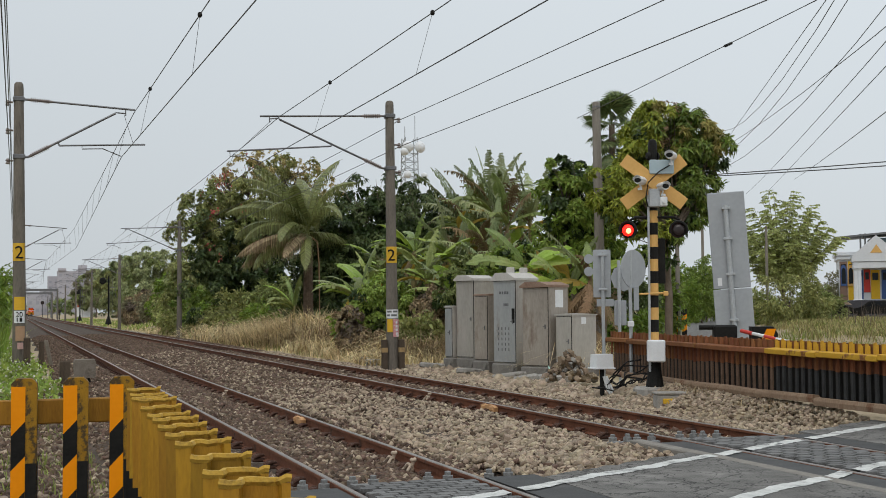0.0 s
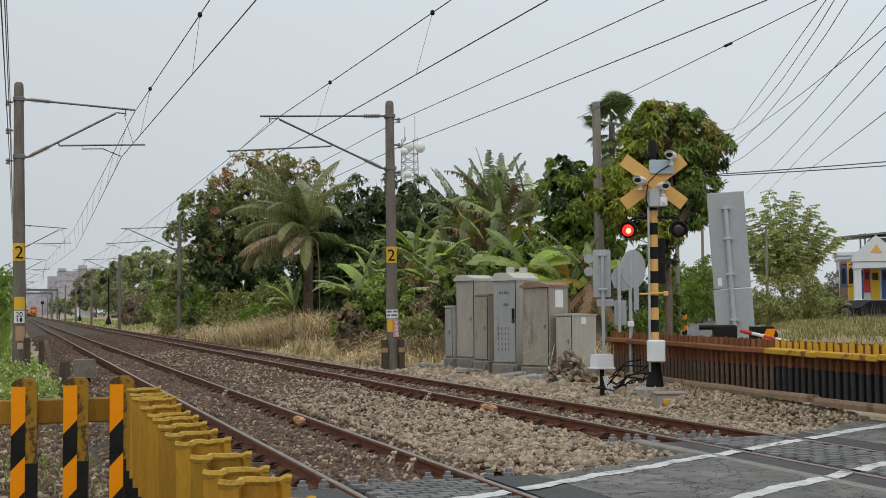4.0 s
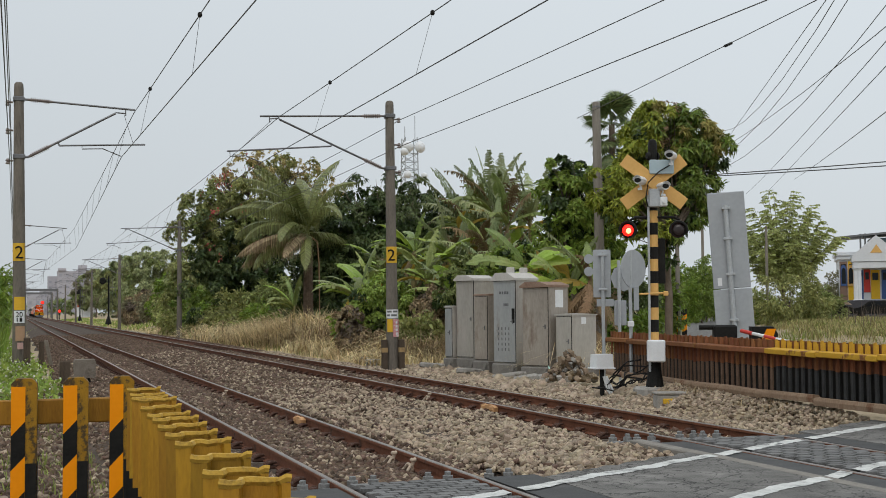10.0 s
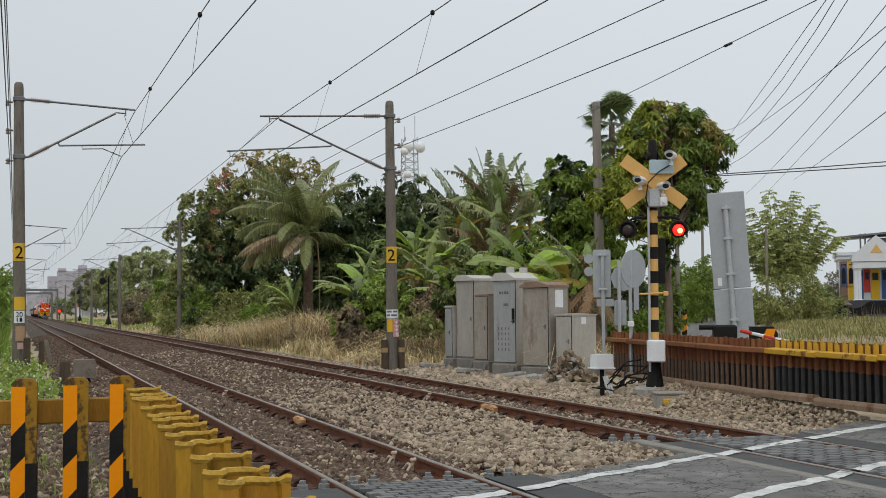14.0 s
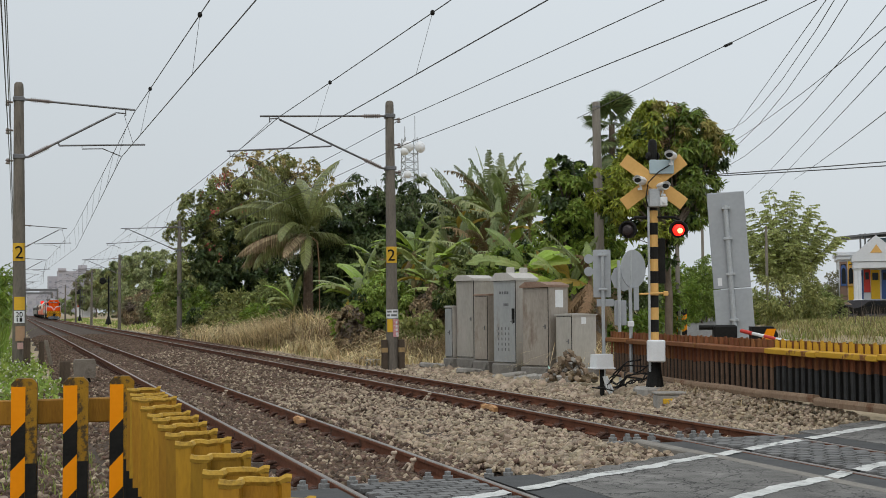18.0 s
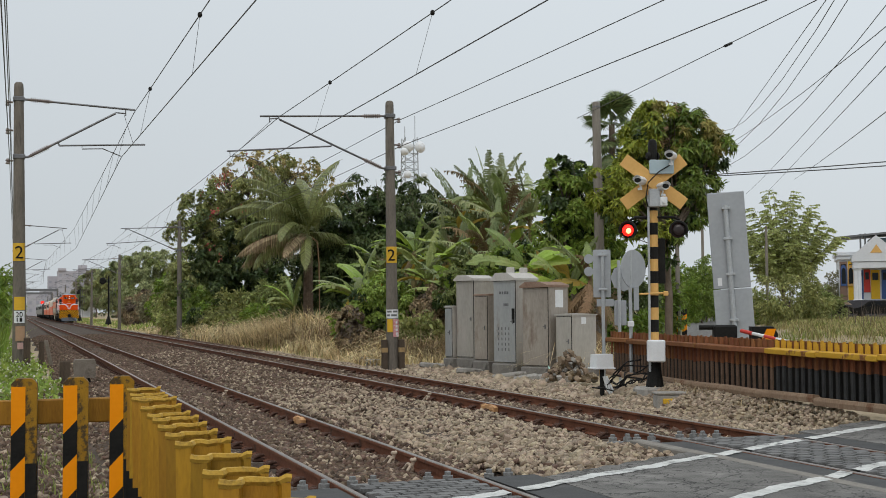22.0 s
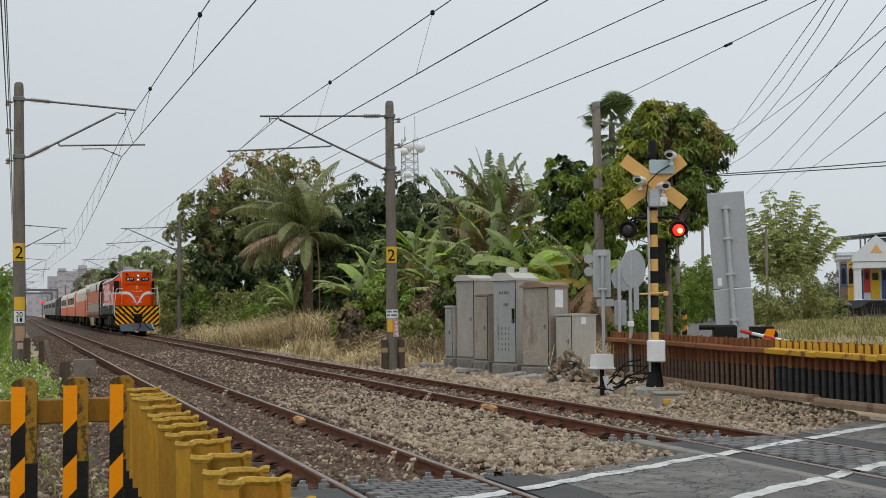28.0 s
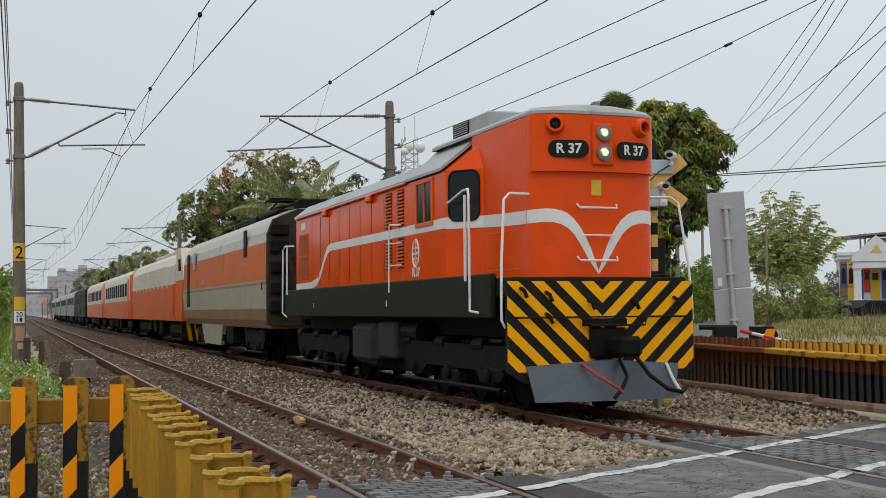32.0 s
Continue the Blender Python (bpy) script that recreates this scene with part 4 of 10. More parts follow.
def fence_run(ob, pts, z0, z1, pitch, rail_mat, post_mat, black_to, foot_mat):
    """Channel posts close together along a line, tied by a top rail and a foot rail."""
    post = Shape()
    w, d, t = pitch * 0.46, 0.022, 0.005
    prof = [(-w / 2, 0), (-w / 2 + 0.012, -d), (w / 2 - 0.012, -d), (w / 2, 0), (w / 2 - t, 0), (w / 2 - 0.018, -d + t), (-w / 2 + 0.018, -d + t), (-w / 2 + t, 0)]
    wu = pitch * 0.62
    prof_up = [(x * wu / w, y) for x, y in prof]
    mid_z = z1 - 0.2
    up = Shape().prism(prof_up, mid_z + 0.002, z1 - 0.03, "z")
    cap = [(-wu / 2 + 0.01, -d, z1 - 0.03), (wu / 2 - 0.01, -d, z1 - 0.03), (wu / 2 - 0.022, -d * 0.9, z1 - 0.005), (-wu / 2 + 0.022, -d * 0.9, z1 - 0.005)]
    up.add(cap + [(x, y + 0.006, z) for x, y, z in cap], [(0, 1, 2, 3), (7, 6, 5, 4), (0, 4, 5, 1), (1, 5, 6, 2), (2, 6, 7, 3), (3, 7, 4, 0)])
    up_me = up.mesh("post", post_mat)
    mid_me = Shape().prism(prof, black_to + 0.002, mid_z, "z").mesh("post_middle", M_RUST_BROWN)
    lo_me = Shape().prism(prof, z0, black_to, "z").mesh("post_foot", foot_mat)
    bend = random.Random(int(pts[0][1] * 10))
    for a, b in zip(pts, pts[1:]):
        a, b = Vector((*a, 0)), Vector((*b, 0))
        L = (b - a).length
        ang = math.degrees(math.atan2((b - a).y, (b - a).x))
        n = int(L / pitch)
        for i in range(n):
            p = a.lerp(b, (i + 0.5) / n)
            po = part("post", up_me, None, ob, m=pose(p.x, p.y, 0.012 * math.sin(i * 1.9), 0, 0.8 * math.sin(i * 2.7), ang + 3 * math.sin(i * 1.3)))
            part("post_middle", mid_me, None, po, "rusty middle of the post")
            part("post_foot", lo_me, None, po, "black painted foot")
        m = pose(a.x, a.y, 0, 0, 0, ang)
        cuts = max(int(L / 1.1), 1)
        for i in range(cuts):
            m2 = m @ pose(L * (i + 0.5) / cuts, -0.09, z1 - 0.16 + bend.uniform(-0.008, 0.008), bend.uniform(-4, 8), bend.uniform(-0.5, 0.5), bend.uniform(-0.7, 0.7))
            h = L / cuts / 2 - 0.003
            part("ledge_rail", Shape().prism([(-0.08, -0.035), (-0.065, -0.045), (-0.06, 0.012), (0.062, 0.02), (0.062, 0.034), (-0.07, 0.03), (-0.08, 0.02)], -h, h, "x"), rail_mat, ob, "bent angle-iron rail", m2)
            m3 = m @ pose(L * (i + 0.5) / cuts, -0.17 + bend.uniform(-0.03, 0.02), z0 - 0.02 + bend.uniform(-0.015, 0.01), bend.uniform(-12, 12), bend.uniform(-0.8, 0.8), bend.uniform(-1.5, 1.5))
            part("foot_rail", Shape().prism([(-0.05, -0.06), (0.05, -0.06), (0.055, 0.03), (0.03, 0.045), (-0.045, 0.04), (-0.058, 0.0)], -h, h, "x"), M_FOOT_RAIL, ob, "rusty foot rail caked with earth", m3)
        part("back_sheet", Shape().box(0, L - 0.004, 0.012, 0.017, mid_z, z1 - 0.016, 0, m), M_RUST_BROWN, ob, "rusty sheet behind the posts")
        part("back_sheet", Shape().box(0, L - 0.004, 0.06, 0.066, black_to - 0.01, mid_z + 0.02, 0, m), M_RUST, ob, "rusty sheet behind the posts")
        # This black sheet is added for the shade between the post feet.
        part("back_sheet", Shape().box(0, L - 0.004, 0.06, 0.066, z0 - 0.05, black_to, 0, m), M_BLACK, ob, "added black sheet that gives the shaded gaps between the post feet")


M_YELLOW_OLD = mat("old_yellow_paint", (0.5, 0.27, 0.02), (0.6, 0.35, 0.03), 0.6, scale=6, bump=0.12, stain=(0.22, 0.09, 0.03), hard=0.56)
far_fence = thing("barrier_fence", "yellow and black sheet-metal post fence with rust, beside the far track", "fence")
fence_run(far_fence, [(11.1, 21.9), (10.7, 19.2), (10.32, 17.1)], 0.15, 0.9, 0.17, M_RUST_BROWN, M_RUST_BROWN, 0.48, M_FOOT_RUSTY)
fence_run(far_fence, [(10.32, 17.1), (10.05, 14.8)], 0.15, 0.9, 0.17, M_RUST_BROWN, M_RUST_BROWN, 0.5, M_FOOT_RUSTY)
fence_run(far_fence, [(10.05, 14.8), (9.72, 12.0), (9.6, 8.0)], 0.17, 0.9, 0.17, M_YELLOW_OLD, M_YELLOW_RUSTY, 0.52, M_FOOT)

M_YELLOW_EDGE = mat("pale_yellow_edge", (0.4, 0.235, 0.03), (0.54, 0.335, 0.055), 0.7, scale=9, bump=0.3, stain=(0.09, 0.05, 0.018), amount=0.5)
M_YELLOW_MOSSY = mat("mossy_yellow_paint", (0.24, 0.125, 0.01), (0.35, 0.185, 0.014), 0.7, scale=11, bump=0.3, stain=(0.07, 0.045, 0.018), hard=0.5)
near_fence = thing("barrier_fence", "weathered yellow sheet-metal post fence with striped end posts", "fence")
FZ = 0.85
nf_rnd = random.Random(17)
for i in range(15):
    y = 8.2 - i * 0.386
    x = 0.64 + (y - 3.2) * 0.03
    h = FZ + nf_rnd.uniform(-0.012, 0.012)
    # a folded plate: a narrow near face, a step back to the wide panel and a lip at the other end
    prof = [(-0.1, -0.09), (-0.045, -0.09), (-0.036, -0.012), (0.068, -0.012), (0.078, -0.055), (0.102, -0.055), (0.102, -0.045), (0.088, -0.042), (0.078, 0.0), (-0.046, 0.0), (-0.055, -0.08), (-0.1, -0.08)]
    po = part("post", Shape().prism(prof, 0.33, h - 0.012, "z"), M_YELLOW, near_fence, m=pose(x, y, 0, nf_rnd.uniform(-1, 1), nf_rnd.uniform(-0.8, 0.8), -12 + nf_rnd.uniform(-3, 3)))
    lip = [(-0.102, -0.085, h - 0.006), (-0.075, -0.086, h - 0.01), (-0.047, -0.084, h - 0.01), (-0.042, -0.045, h - 0.012), (-0.038, -0.008, h - 0.011)]
    lip += [(-0.034 + 0.0255 * q, -0.007, h - 0.011 + nf_rnd.uniform(-0.003, 0.003)) for q in range(1, 5)]
    lip += [(0.08, -0.045, h - 0.006), (0.092, -0.051, h + 0.002), (0.103, -0.05, h)]
    part("folded_top_edge", Shape().tube(lip, 0.0145, 6, 0.0135), M_YELLOW_EDGE, po, "worn pale yellow folded top edge")
    part("post_foot", Shape().prism(prof, -0.4, 0.328, "z"), M_BLACK, po, "black painted foot")
part("side_rail", Shape().box(0.77, 0.8, 2.6, 8.5, 0.45, 0.53, 0.006), M_YELLOW, near_fence)

for px in (0.06, 0.405, 0.72):
    po = part("striped_post", Shape().prism([(-0.085, -0.5), (0.085, -0.5), (0.085, FZ - 0.0), (0.05, FZ + 0.035), (-0.05, FZ + 0.035), (-0.085, FZ)], 0.0, 0.13), M_YELLOW_MOSSY, near_fence, "yellow square post with a striped reflective face", pose(px, 9.05, 0, 0, 0, -4))
    zz, k = FZ - 0.02, 0
    while zz > -0.45:
        z1 = zz - 0.24
        part("stripe", Shape().prism([(-0.084, max(z1 - 0.1, -0.5)), (0.01, max(z1, -0.5)), (0.01, zz if k else FZ - 0.02), (-0.084, zz - 0.1 if k else FZ - 0.02)], -0.005, -0.001), M_ORANGE_REFLECT if k % 2 == 0 else M_BLACK, po)
        zz, k = z1, k + 1
    part("side_face", Shape().box(0.0865, 0.0885, 0.002, 0.128, -0.5, 0.3), M_BLACK, po)
    part("front_edge", Shape().box(0.012, 0.084, -0.004, -0.001, -0.5, 0.3), M_BLACK, po)
part("cross_rail", Shape().box(-1.6, 0.7, 9.19, 9.24, 0.555, 0.73, 0.01), M_YELLOW, near_fence)
# ---- the train: each vehicle's origin is at rail level under the middle of its front end, y runs backwards ----
M_ORANGE = mat("orange_gloss_paint", (0.74, 0.068, 0.003), (0.82, 0.084, 0.004), 0.18, scale=1.6, bump=0.1, stain=(0.58, 0.055, 0.008), amount=0.35, spec=0.12, fine=0.3)
M_ORANGE_OLD = mat("faded_orange_paint", (0.64, 0.105, 0.022), (0.74, 0.135, 0.03), 0.4, scale=1.2, bump=0.03, stain=(0.42, 0.1, 0.04), amount=0.35, spec=0.15)
M_ORANGE_DUSTY = mat("dusty_orange_paint", (0.56, 0.125, 0.028), (0.66, 0.16, 0.04), 0.45, scale=0.9, bump=0.03, stain=(0.3, 0.12, 0.05), amount=0.5, spec=0.12)
M_CREAM = mat("cream_paint", (0.58, 0.51, 0.41), (0.67, 0.59, 0.48), 0.4, scale=1.2, bump=0.03, stain=(0.5, 0.44, 0.36), amount=0.3)
M_STRIPE = mat("white_stripe_paint", (0.68, 0.68, 0.66), (0.78, 0.78, 0.76), 0.35, scale=2, bump=0.02, stain=(0.58, 0.56, 0.52), amount=0.2)
M_ROOF = mat("grey_roof_paint", (0.3, 0.31, 0.32), (0.4, 0.41, 0.42), 0.5, scale=1.5, bump=0.05, stain=(0.22, 0.21, 0.2), amount=0.45)
M_DARKGREEN = mat("black_green_frame", (0.011, 0.014, 0.008), (0.02, 0.024, 0.013), 0.5, scale=2, bump=0.06, stain=(0.036, 0.031, 0.022), amount=0.3, spec=0.1)
M_UNDER = mat("sooty_underframe", (0.005, 0.005, 0.005), (0.014, 0.013, 0.012), 0.6, scale=4, bump=0.15, stain=(0.03, 0.025, 0.02), amount=0.3, spec=0.08)
M_TANK = mat("grey_tank", (0.024, 0.025, 0.024), (0.042, 0.043, 0.041), 0.6, scale=2, bump=0.06, stain=(0.05, 0.045, 0.038), amount=0.3, spec=0.1)
M_PLOW = mat("grey_plough", (0.085, 0.105, 0.13), (0.115, 0.135, 0.16), 0.45, scale=2, bump=0.05, stain=(0.08, 0.09, 0.1), amount=0.4)
M_HAZARD = mat("hazard_yellow", (0.88, 0.37, 0.003), (0.96, 0.43, 0.006), 0.45, scale=2, bump=0.02, spec=0.12, stain=(0.75, 0.3, 0.01), amount=0.25)
M_GLASS = glass("dark_window_glass", (0.012, 0.014, 0.016), 0.12)
M_GLASS.node_tree.nodes["Principled BSDF"].inputs["Specular IOR Level"].default_value = 0.2
for m_ in (M_ORANGE,):
    m_.node_tree.nodes["Principled BSDF"].inputs["Coat Weight"].default_value = 0.1
    m_.node_tree.nodes["Principled BSDF"].inputs["Coat Roughness"].default_value = 0.05
M_COACH_GLASS = mat("dull_coach_glass", (0.008, 0.009, 0.01), (0.02, 0.021, 0.022), 0.6, scale=2, bump=0, spec=0.03)
M_SILVER = mat("silver_grey_paint", (0.32, 0.285, 0.205), (0.42, 0.38, 0.28), 0.5, 0.0, scale=1.5, bump=0.03, stain=(0.34, 0.32, 0.29), amount=0.4)
M_SILVER_DULL = mat("dull_silver_coach_paint", (0.2, 0.2, 0.18), (0.28, 0.28, 0.25), 0.55, scale=1.5, bump=0.03, stain=(0.16, 0.15, 0.13), amount=0.5)
M_BLUE = mat("blue_grey_coach_paint", (0.15, 0.16, 0.165), (0.21, 0.215, 0.215), 0.5, scale=1.5, bump=0.03)
M_HEADLAMP = glow("lit_headlamp", (1.0, 0.7, 0.42), 0.95)
M_CHROME = mat("lamp_reflector", (0.5, 0.5, 0.49), (0.62, 0.62, 0.6), 0.25, 0.8, bump=0)
M_HOSE = mat("black_hose", (0.006, 0.006, 0.006), (0.015, 0.015, 0.015), 0.5, bump=0.05, spec=0.15)
M_REDHOSE = mat("red_hose", (0.3, 0.03, 0.03), (0.4, 0.06, 0.05), 0.5, bump=0.05)
TRAIN, AXLES = [], []


def bogie(car, y, axles, seed=0):
    """A dark bogie with its wheelsets; the wheelsets turn."""
    L = (axles - 1) * 1.6 / 2
    # The long middle block is added filler for the dark shade below the car.
    b = part("bogie", Shape().box(-0.98, -0.86, y - L - 0.55, y + L + 0.55, 0.5, 0.78, 0.03).box(0.86, 0.98, y - L - 0.55, y + L + 0.55, 0.5, 0.78, 0.03).box(-0.86, 0.86, y - 0.2, y + 0.2, 0.4, 0.9, 0.03).box(-0.5, 0.5, y - L - 0.5, y + L + 0.5, 0.2, 0.94, 0.03), M_UNDER, car)
    for sx in (-1, 1):
        fr = [(y - L - 0.62, 0.62), (y - L - 0.4, 0.4), (y - L + 0.3, 0.36), (y - L + 0.55, 0.52), (y + L - 0.55, 0.52), (y + L - 0.3, 0.36), (y + L + 0.4, 0.4), (y + L + 0.62, 0.62), (y + L + 0.6, 0.86), (y - L - 0.6, 0.86)]
        part("side_frame", Shape().prism(fr, sx * 1.02, sx * 1.09, "x"), M_UNDER, b, "black cast side frame")
        part("brake_rigging", Shape().tube([(sx * 1.12, y - L - 0.5, 0.3), (sx * 1.12, y + L + 0.5, 0.28)], 0.03, 6).box(sx * 0.9, sx * 1.1, y - 0.35, y + 0.35, 0.24, 0.5, 0.04), M_UNDER, b)
    for i in range(axles):
        ay = y - L + 1.6 * i
        w = Shape()
        for sx in (-1, 1):
            w.lathe([(0.0, -0.06), (0.14, -0.06), (0.15, -0.03), (0.4, -0.03), (0.41, -0.065), (0.46, -0.065), (0.46, 0.05), (0.485, 0.055), (0.485, 0.075), (0.12, 0.075), (0.0, 0.075)], 20, pose(sx * 0.58, 0, 0, 0, -90 * sx, 0))
        w.tube([(-0.6, 0, 0), (0.6, 0, 0)], 0.08, 8)
        axle = part("wheelset", w, M_UNDER, b, m=pose(0, ay, 0.46))
        AXLES.append((axle, 0))
        for sx in (-1, 1):
            part("axle_box", Shape().box(sx * 0.99 - 0.11, sx * 0.99 + 0.11, ay - 0.17, ay + 0.17, 0.32, 0.62, 0.04).lathe([(0.1, 0), (0.1, 0.06), (0.06, 0.08)], 12, pose(sx * 1.08, ay, 0.46, 0, 90 * sx, 0)), M_UNDER, b)
            if i < axles - 1:
                n = 7
                coil = [(sx * 0.99 + 0.06 * math.cos(k * 1.05), ay + 0.5 + 0.06 * math.sin(k * 1.05), 0.34 + 0.3 * k / 36) for k in range(37)]
                part("coil_spring", Shape().tube(coil, 0.014, 5), M_UNDER, b)
                part("coil_spring", Shape().tube([(x, q + 0.6, z) for x, q, z in coil], 0.014, 5), M_UNDER, b)
            part("brake_cylinder", Shape().tube([(sx * 1.02, ay + 0.25, 0.86), (sx * 1.02, ay + 0.62, 0.86)], 0.1, 12), M_UNDER, b)
    return b


def band(car, name, x, y0, y1, pts, half, material, label=""):
    """A painted band on a side wall through (y, z) points, standing 4 mm proud."""
    up = [(y, z + half) for y, z in pts]
    lo = [(y, z - half) for y, z in pts]
    s = Shape()
    k = -1 if x < 0 else 1
    n = len(pts)
    vs = [(x + k * q, *p) for q in (0.0, 0.004) for p in lo + up]
    fs = []
    for i in range(n - 1):
        for o in (0, 2 * n):
            fs.append((o + i, o + i + 1, o + n + i + 1, o + n + i))
        fs += [(i, i + 1, 2 * n + i + 1, 2 * n + i), (n + i, n + i + 1, 3 * n + i + 1, 3 * n + i)]
    fs += [(0, n, 3 * n, 2 * n), (n - 1, 2 * n - 1, 4 * n - 1, 3 * n - 1)]
    return part(name, s.add(vs, fs), material, car, label)


def lettering(parent, words, size, m, material, name="lettering"):
    curve = bpy.data.curves.new(name, "FONT")
    curve.body, curve.size, curve.extrude, curve.align_x, curve.align_y = words, size, 0.003, "CENTER", "CENTER"
    curve.offset = size * 0.025
    t = new(name, curve)
    curve.materials.append(material)
    t.parent = parent
    t.matrix_basis = m
    return t


def clip_poly(poly, z0, z1):
    """Cut a polygon in (x, z) to the strip z0..z1."""
    for lim, keep in ((z0, 1), (z1, -1)):
        out = []
        for (ax, az), (bx_, bz) in zip(poly, poly[1:] + poly[:1]):
            ina, inb = keep * (az - lim) >= 0, keep * (bz - lim) >= 0
            if ina:
                out.append((ax, az))
            if ina != inb:
                t = (lim - az) / (bz - az)
                out.append((ax + (bx_ - ax) * t, lim))
        poly = out
        if not poly:
            return []
    return poly


def clip_x(poly, x0, x1):
    return [(a, b) for b, a in clip_poly([(b, a) for a, b in poly], x0, x1)]


def locomotive():
    car = thing("diesel_locomotive", "orange diesel locomotive with white stripes and a yellow-black striped front beam", "locomotive")
    xs = 1.27
    # frame
    part("side_sill", Shape().box(-1.3, -1.22, 0.55, 13.2, 1.23, 1.8, 0.015), M_DARKGREEN, car)
    part("side_sill", Shape().box(1.22, 1.3, 0.55, 13.2, 1.23, 1.8, 0.015), M_DARKGREEN, car)
    part("deck", Shape().box(-1.22, 1.22, 0.03, 13.2, 1.5, 1.74, 0.01), M_DARKGREEN, car)
    part("front_beam", Shape().prism([(-1.3, 1.69), (-1.3, 0.56), (-1.06, 0.42), (1.06, 0.42), (1.3, 0.56), (1.3, 1.69)], 0.0, 0.06), M_BLACK, car, "black front beam")
    w = 0.145
    k0 = 1.3
    k = -14
    while k < 18:
        lo = 1.41 + k * 2 * w * 1.12
        for sx in (-1, 1):
            quad = [(0.0, lo), (sx * 2.0, lo + 2.0 * 0.95), (sx * 2.0, lo + 2.0 * 0.95 + w * 1.12), (0.0, lo + w * 1.12)]
            if sx > 0:
                quad = quad[::-1]
            for za, zb in ((1.245, 1.688), (0.56, 1.225)):
                poly = clip_x(clip_poly(quad, za, zb), 0.001 if sx > 0 else -1.298, 1.298 if sx > 0 else -0.001)
                if len(poly) > 2:
                    part("hazard_stripe", Shape().prism(poly, -0.006, -0.001), M_HAZARD, car, "yellow hazard stripe")
        k += 1
    part("step_bar", Shape().tube([(-1.2, -0.05, 1.235), (-0.35, -0.06, 1.235), (-0.2, -0.1, 1.13), (0.55, -0.1, 1.13), (0.6, -0.06, 1.235), (1.2, -0.05, 1.235)], 0.014, 6), M_BLACK, car)
    pl = Shape()
    lo, hi = [(-0.97, -0.1, 0.19), (0.0, -0.2, 0.19), (0.97, -0.1, 0.19)], [(-1.06, -0.03, 0.63), (0.0, -0.09, 0.7), (1.06, -0.03, 0.63)]
    vs = lo + hi + [(x, y + 0.03, z) for x, y, z in lo + hi]
    pl.add(vs, [(0, 1, 4, 3), (1, 2, 5, 4), (6, 9, 10, 7), (7, 10, 11, 8), (0, 6, 7, 1), (1, 7, 8, 2), (3, 4, 10, 9), (4, 5, 11, 10), (0, 3, 9, 6), (2, 8, 11, 5)])
    part("plough", pl, M_PLOW, car, "blue-grey steel plough")
    part("coupler", Shape().box(-0.2, 0.3, -0.08, 0.0, 0.72, 1.1, 0.02).box(-0.02, 0.2, -0.5, -0.07, 0.78, 1.0, 0.05).box(-0.02, 0.26, -0.6, -0.38, 0.74, 1.0, 0.05), M_UNDER, car, "black coupler")
    part("coupler_lever", Shape().box(-0.32, 0.3, -0.1, -0.06, 1.12, 1.22, 0.01), M_UNDER, car)
    part("brake_hose", Shape().tube([(0.42, -0.1, 0.72), (0.5, -0.3, 0.5), (0.72, -0.36, 0.33), (0.95, -0.3, 0.28), (1.08, -0.2, 0.34)], 0.028, 8), M_HOSE, car, "black brake hose")
    part("brake_hose", Shape().tube([(0.18, -0.1, 0.7), (0.16, -0.34, 0.5), (0.05, -0.4, 0.34), (-0.06, -0.42, 0.24)], 0.026, 8), M_HOSE, car, "black brake hose")
    part("brake_hose", Shape().tube([(-0.36, -0.12, 0.66), (-0.2, -0.3, 0.5), (0.0, -0.42, 0.36), (0.06, -0.42, 0.3)], 0.022, 8), M_REDHOSE, car, "red hose")
    part("chain", Shape().tube([(0.86, -0.06, 0.64), (0.92, -0.12, 0.45), (0.98, -0.16, 0.32), (1.1, -0.14, 0.2)], 0.022, 6), M_STRIPE, car, "white chain")
    for px, pz in ((-1.12, 1.6), (-0.78, 1.55), (-0.2, 1.45), (0.42, 1.45), (1.02, 1.48), (-0.78, 1.28)):
        part("hose_bracket", Shape().tube([(px, 0, pz), (px + 0.02, -0.08, pz - 0.03), (px + 0.05, -0.1, pz - 0.12)], 0.024, 6), M_UNDER, car)
    # nose
    nz0, nz1 = 1.745, 3.8
    def nose_y(x, back=0.0):
        """The rounded front of the nose in plan."""
        ax = min(abs(x), 0.88)
        return 0.09 - back + (0.0 if ax < 0.32 else 0.26 * (1 - math.sqrt(max(0.0, 1 - ((ax - 0.32) / 0.5601) ** 2))))
    bow = [-0.88, -0.874, -0.86, -0.83, -0.78, -0.7, -0.6, -0.5, -0.4, -0.3, 0.3, 0.4, 0.5, 0.6, 0.7, 0.78, 0.83, 0.86, 0.874, 0.88]
    nose = Shape().prism([(x, nose_y(x)) for x in bow] + [(0.88, 2.3), (-0.88, 2.3)], nz0, nz1, "z")
    part("nose", nose, M_ORANGE, car, smooth=True)
    vis = Shape().prism([(x * 0.995, nose_y(x, 0.07)) for x in bow] + [(0.87, 0.36), (-0.87, 0.36)], 3.08, 3.81, "z")
    part("visor", vis, M_ORANGE, car, smooth=True)
    rim = [(x * 0.99, nose_y(x, 0.08)) for x in bow] + [(0.87, 4.1), (-0.87, 4.1)]
    top = [(x * 0.93, y + 0.05) for x, y in rim]
    crest = [(x * 0.5, y + 0.12) for x, y in rim]
    nr, k10 = Shape(), len(rim)
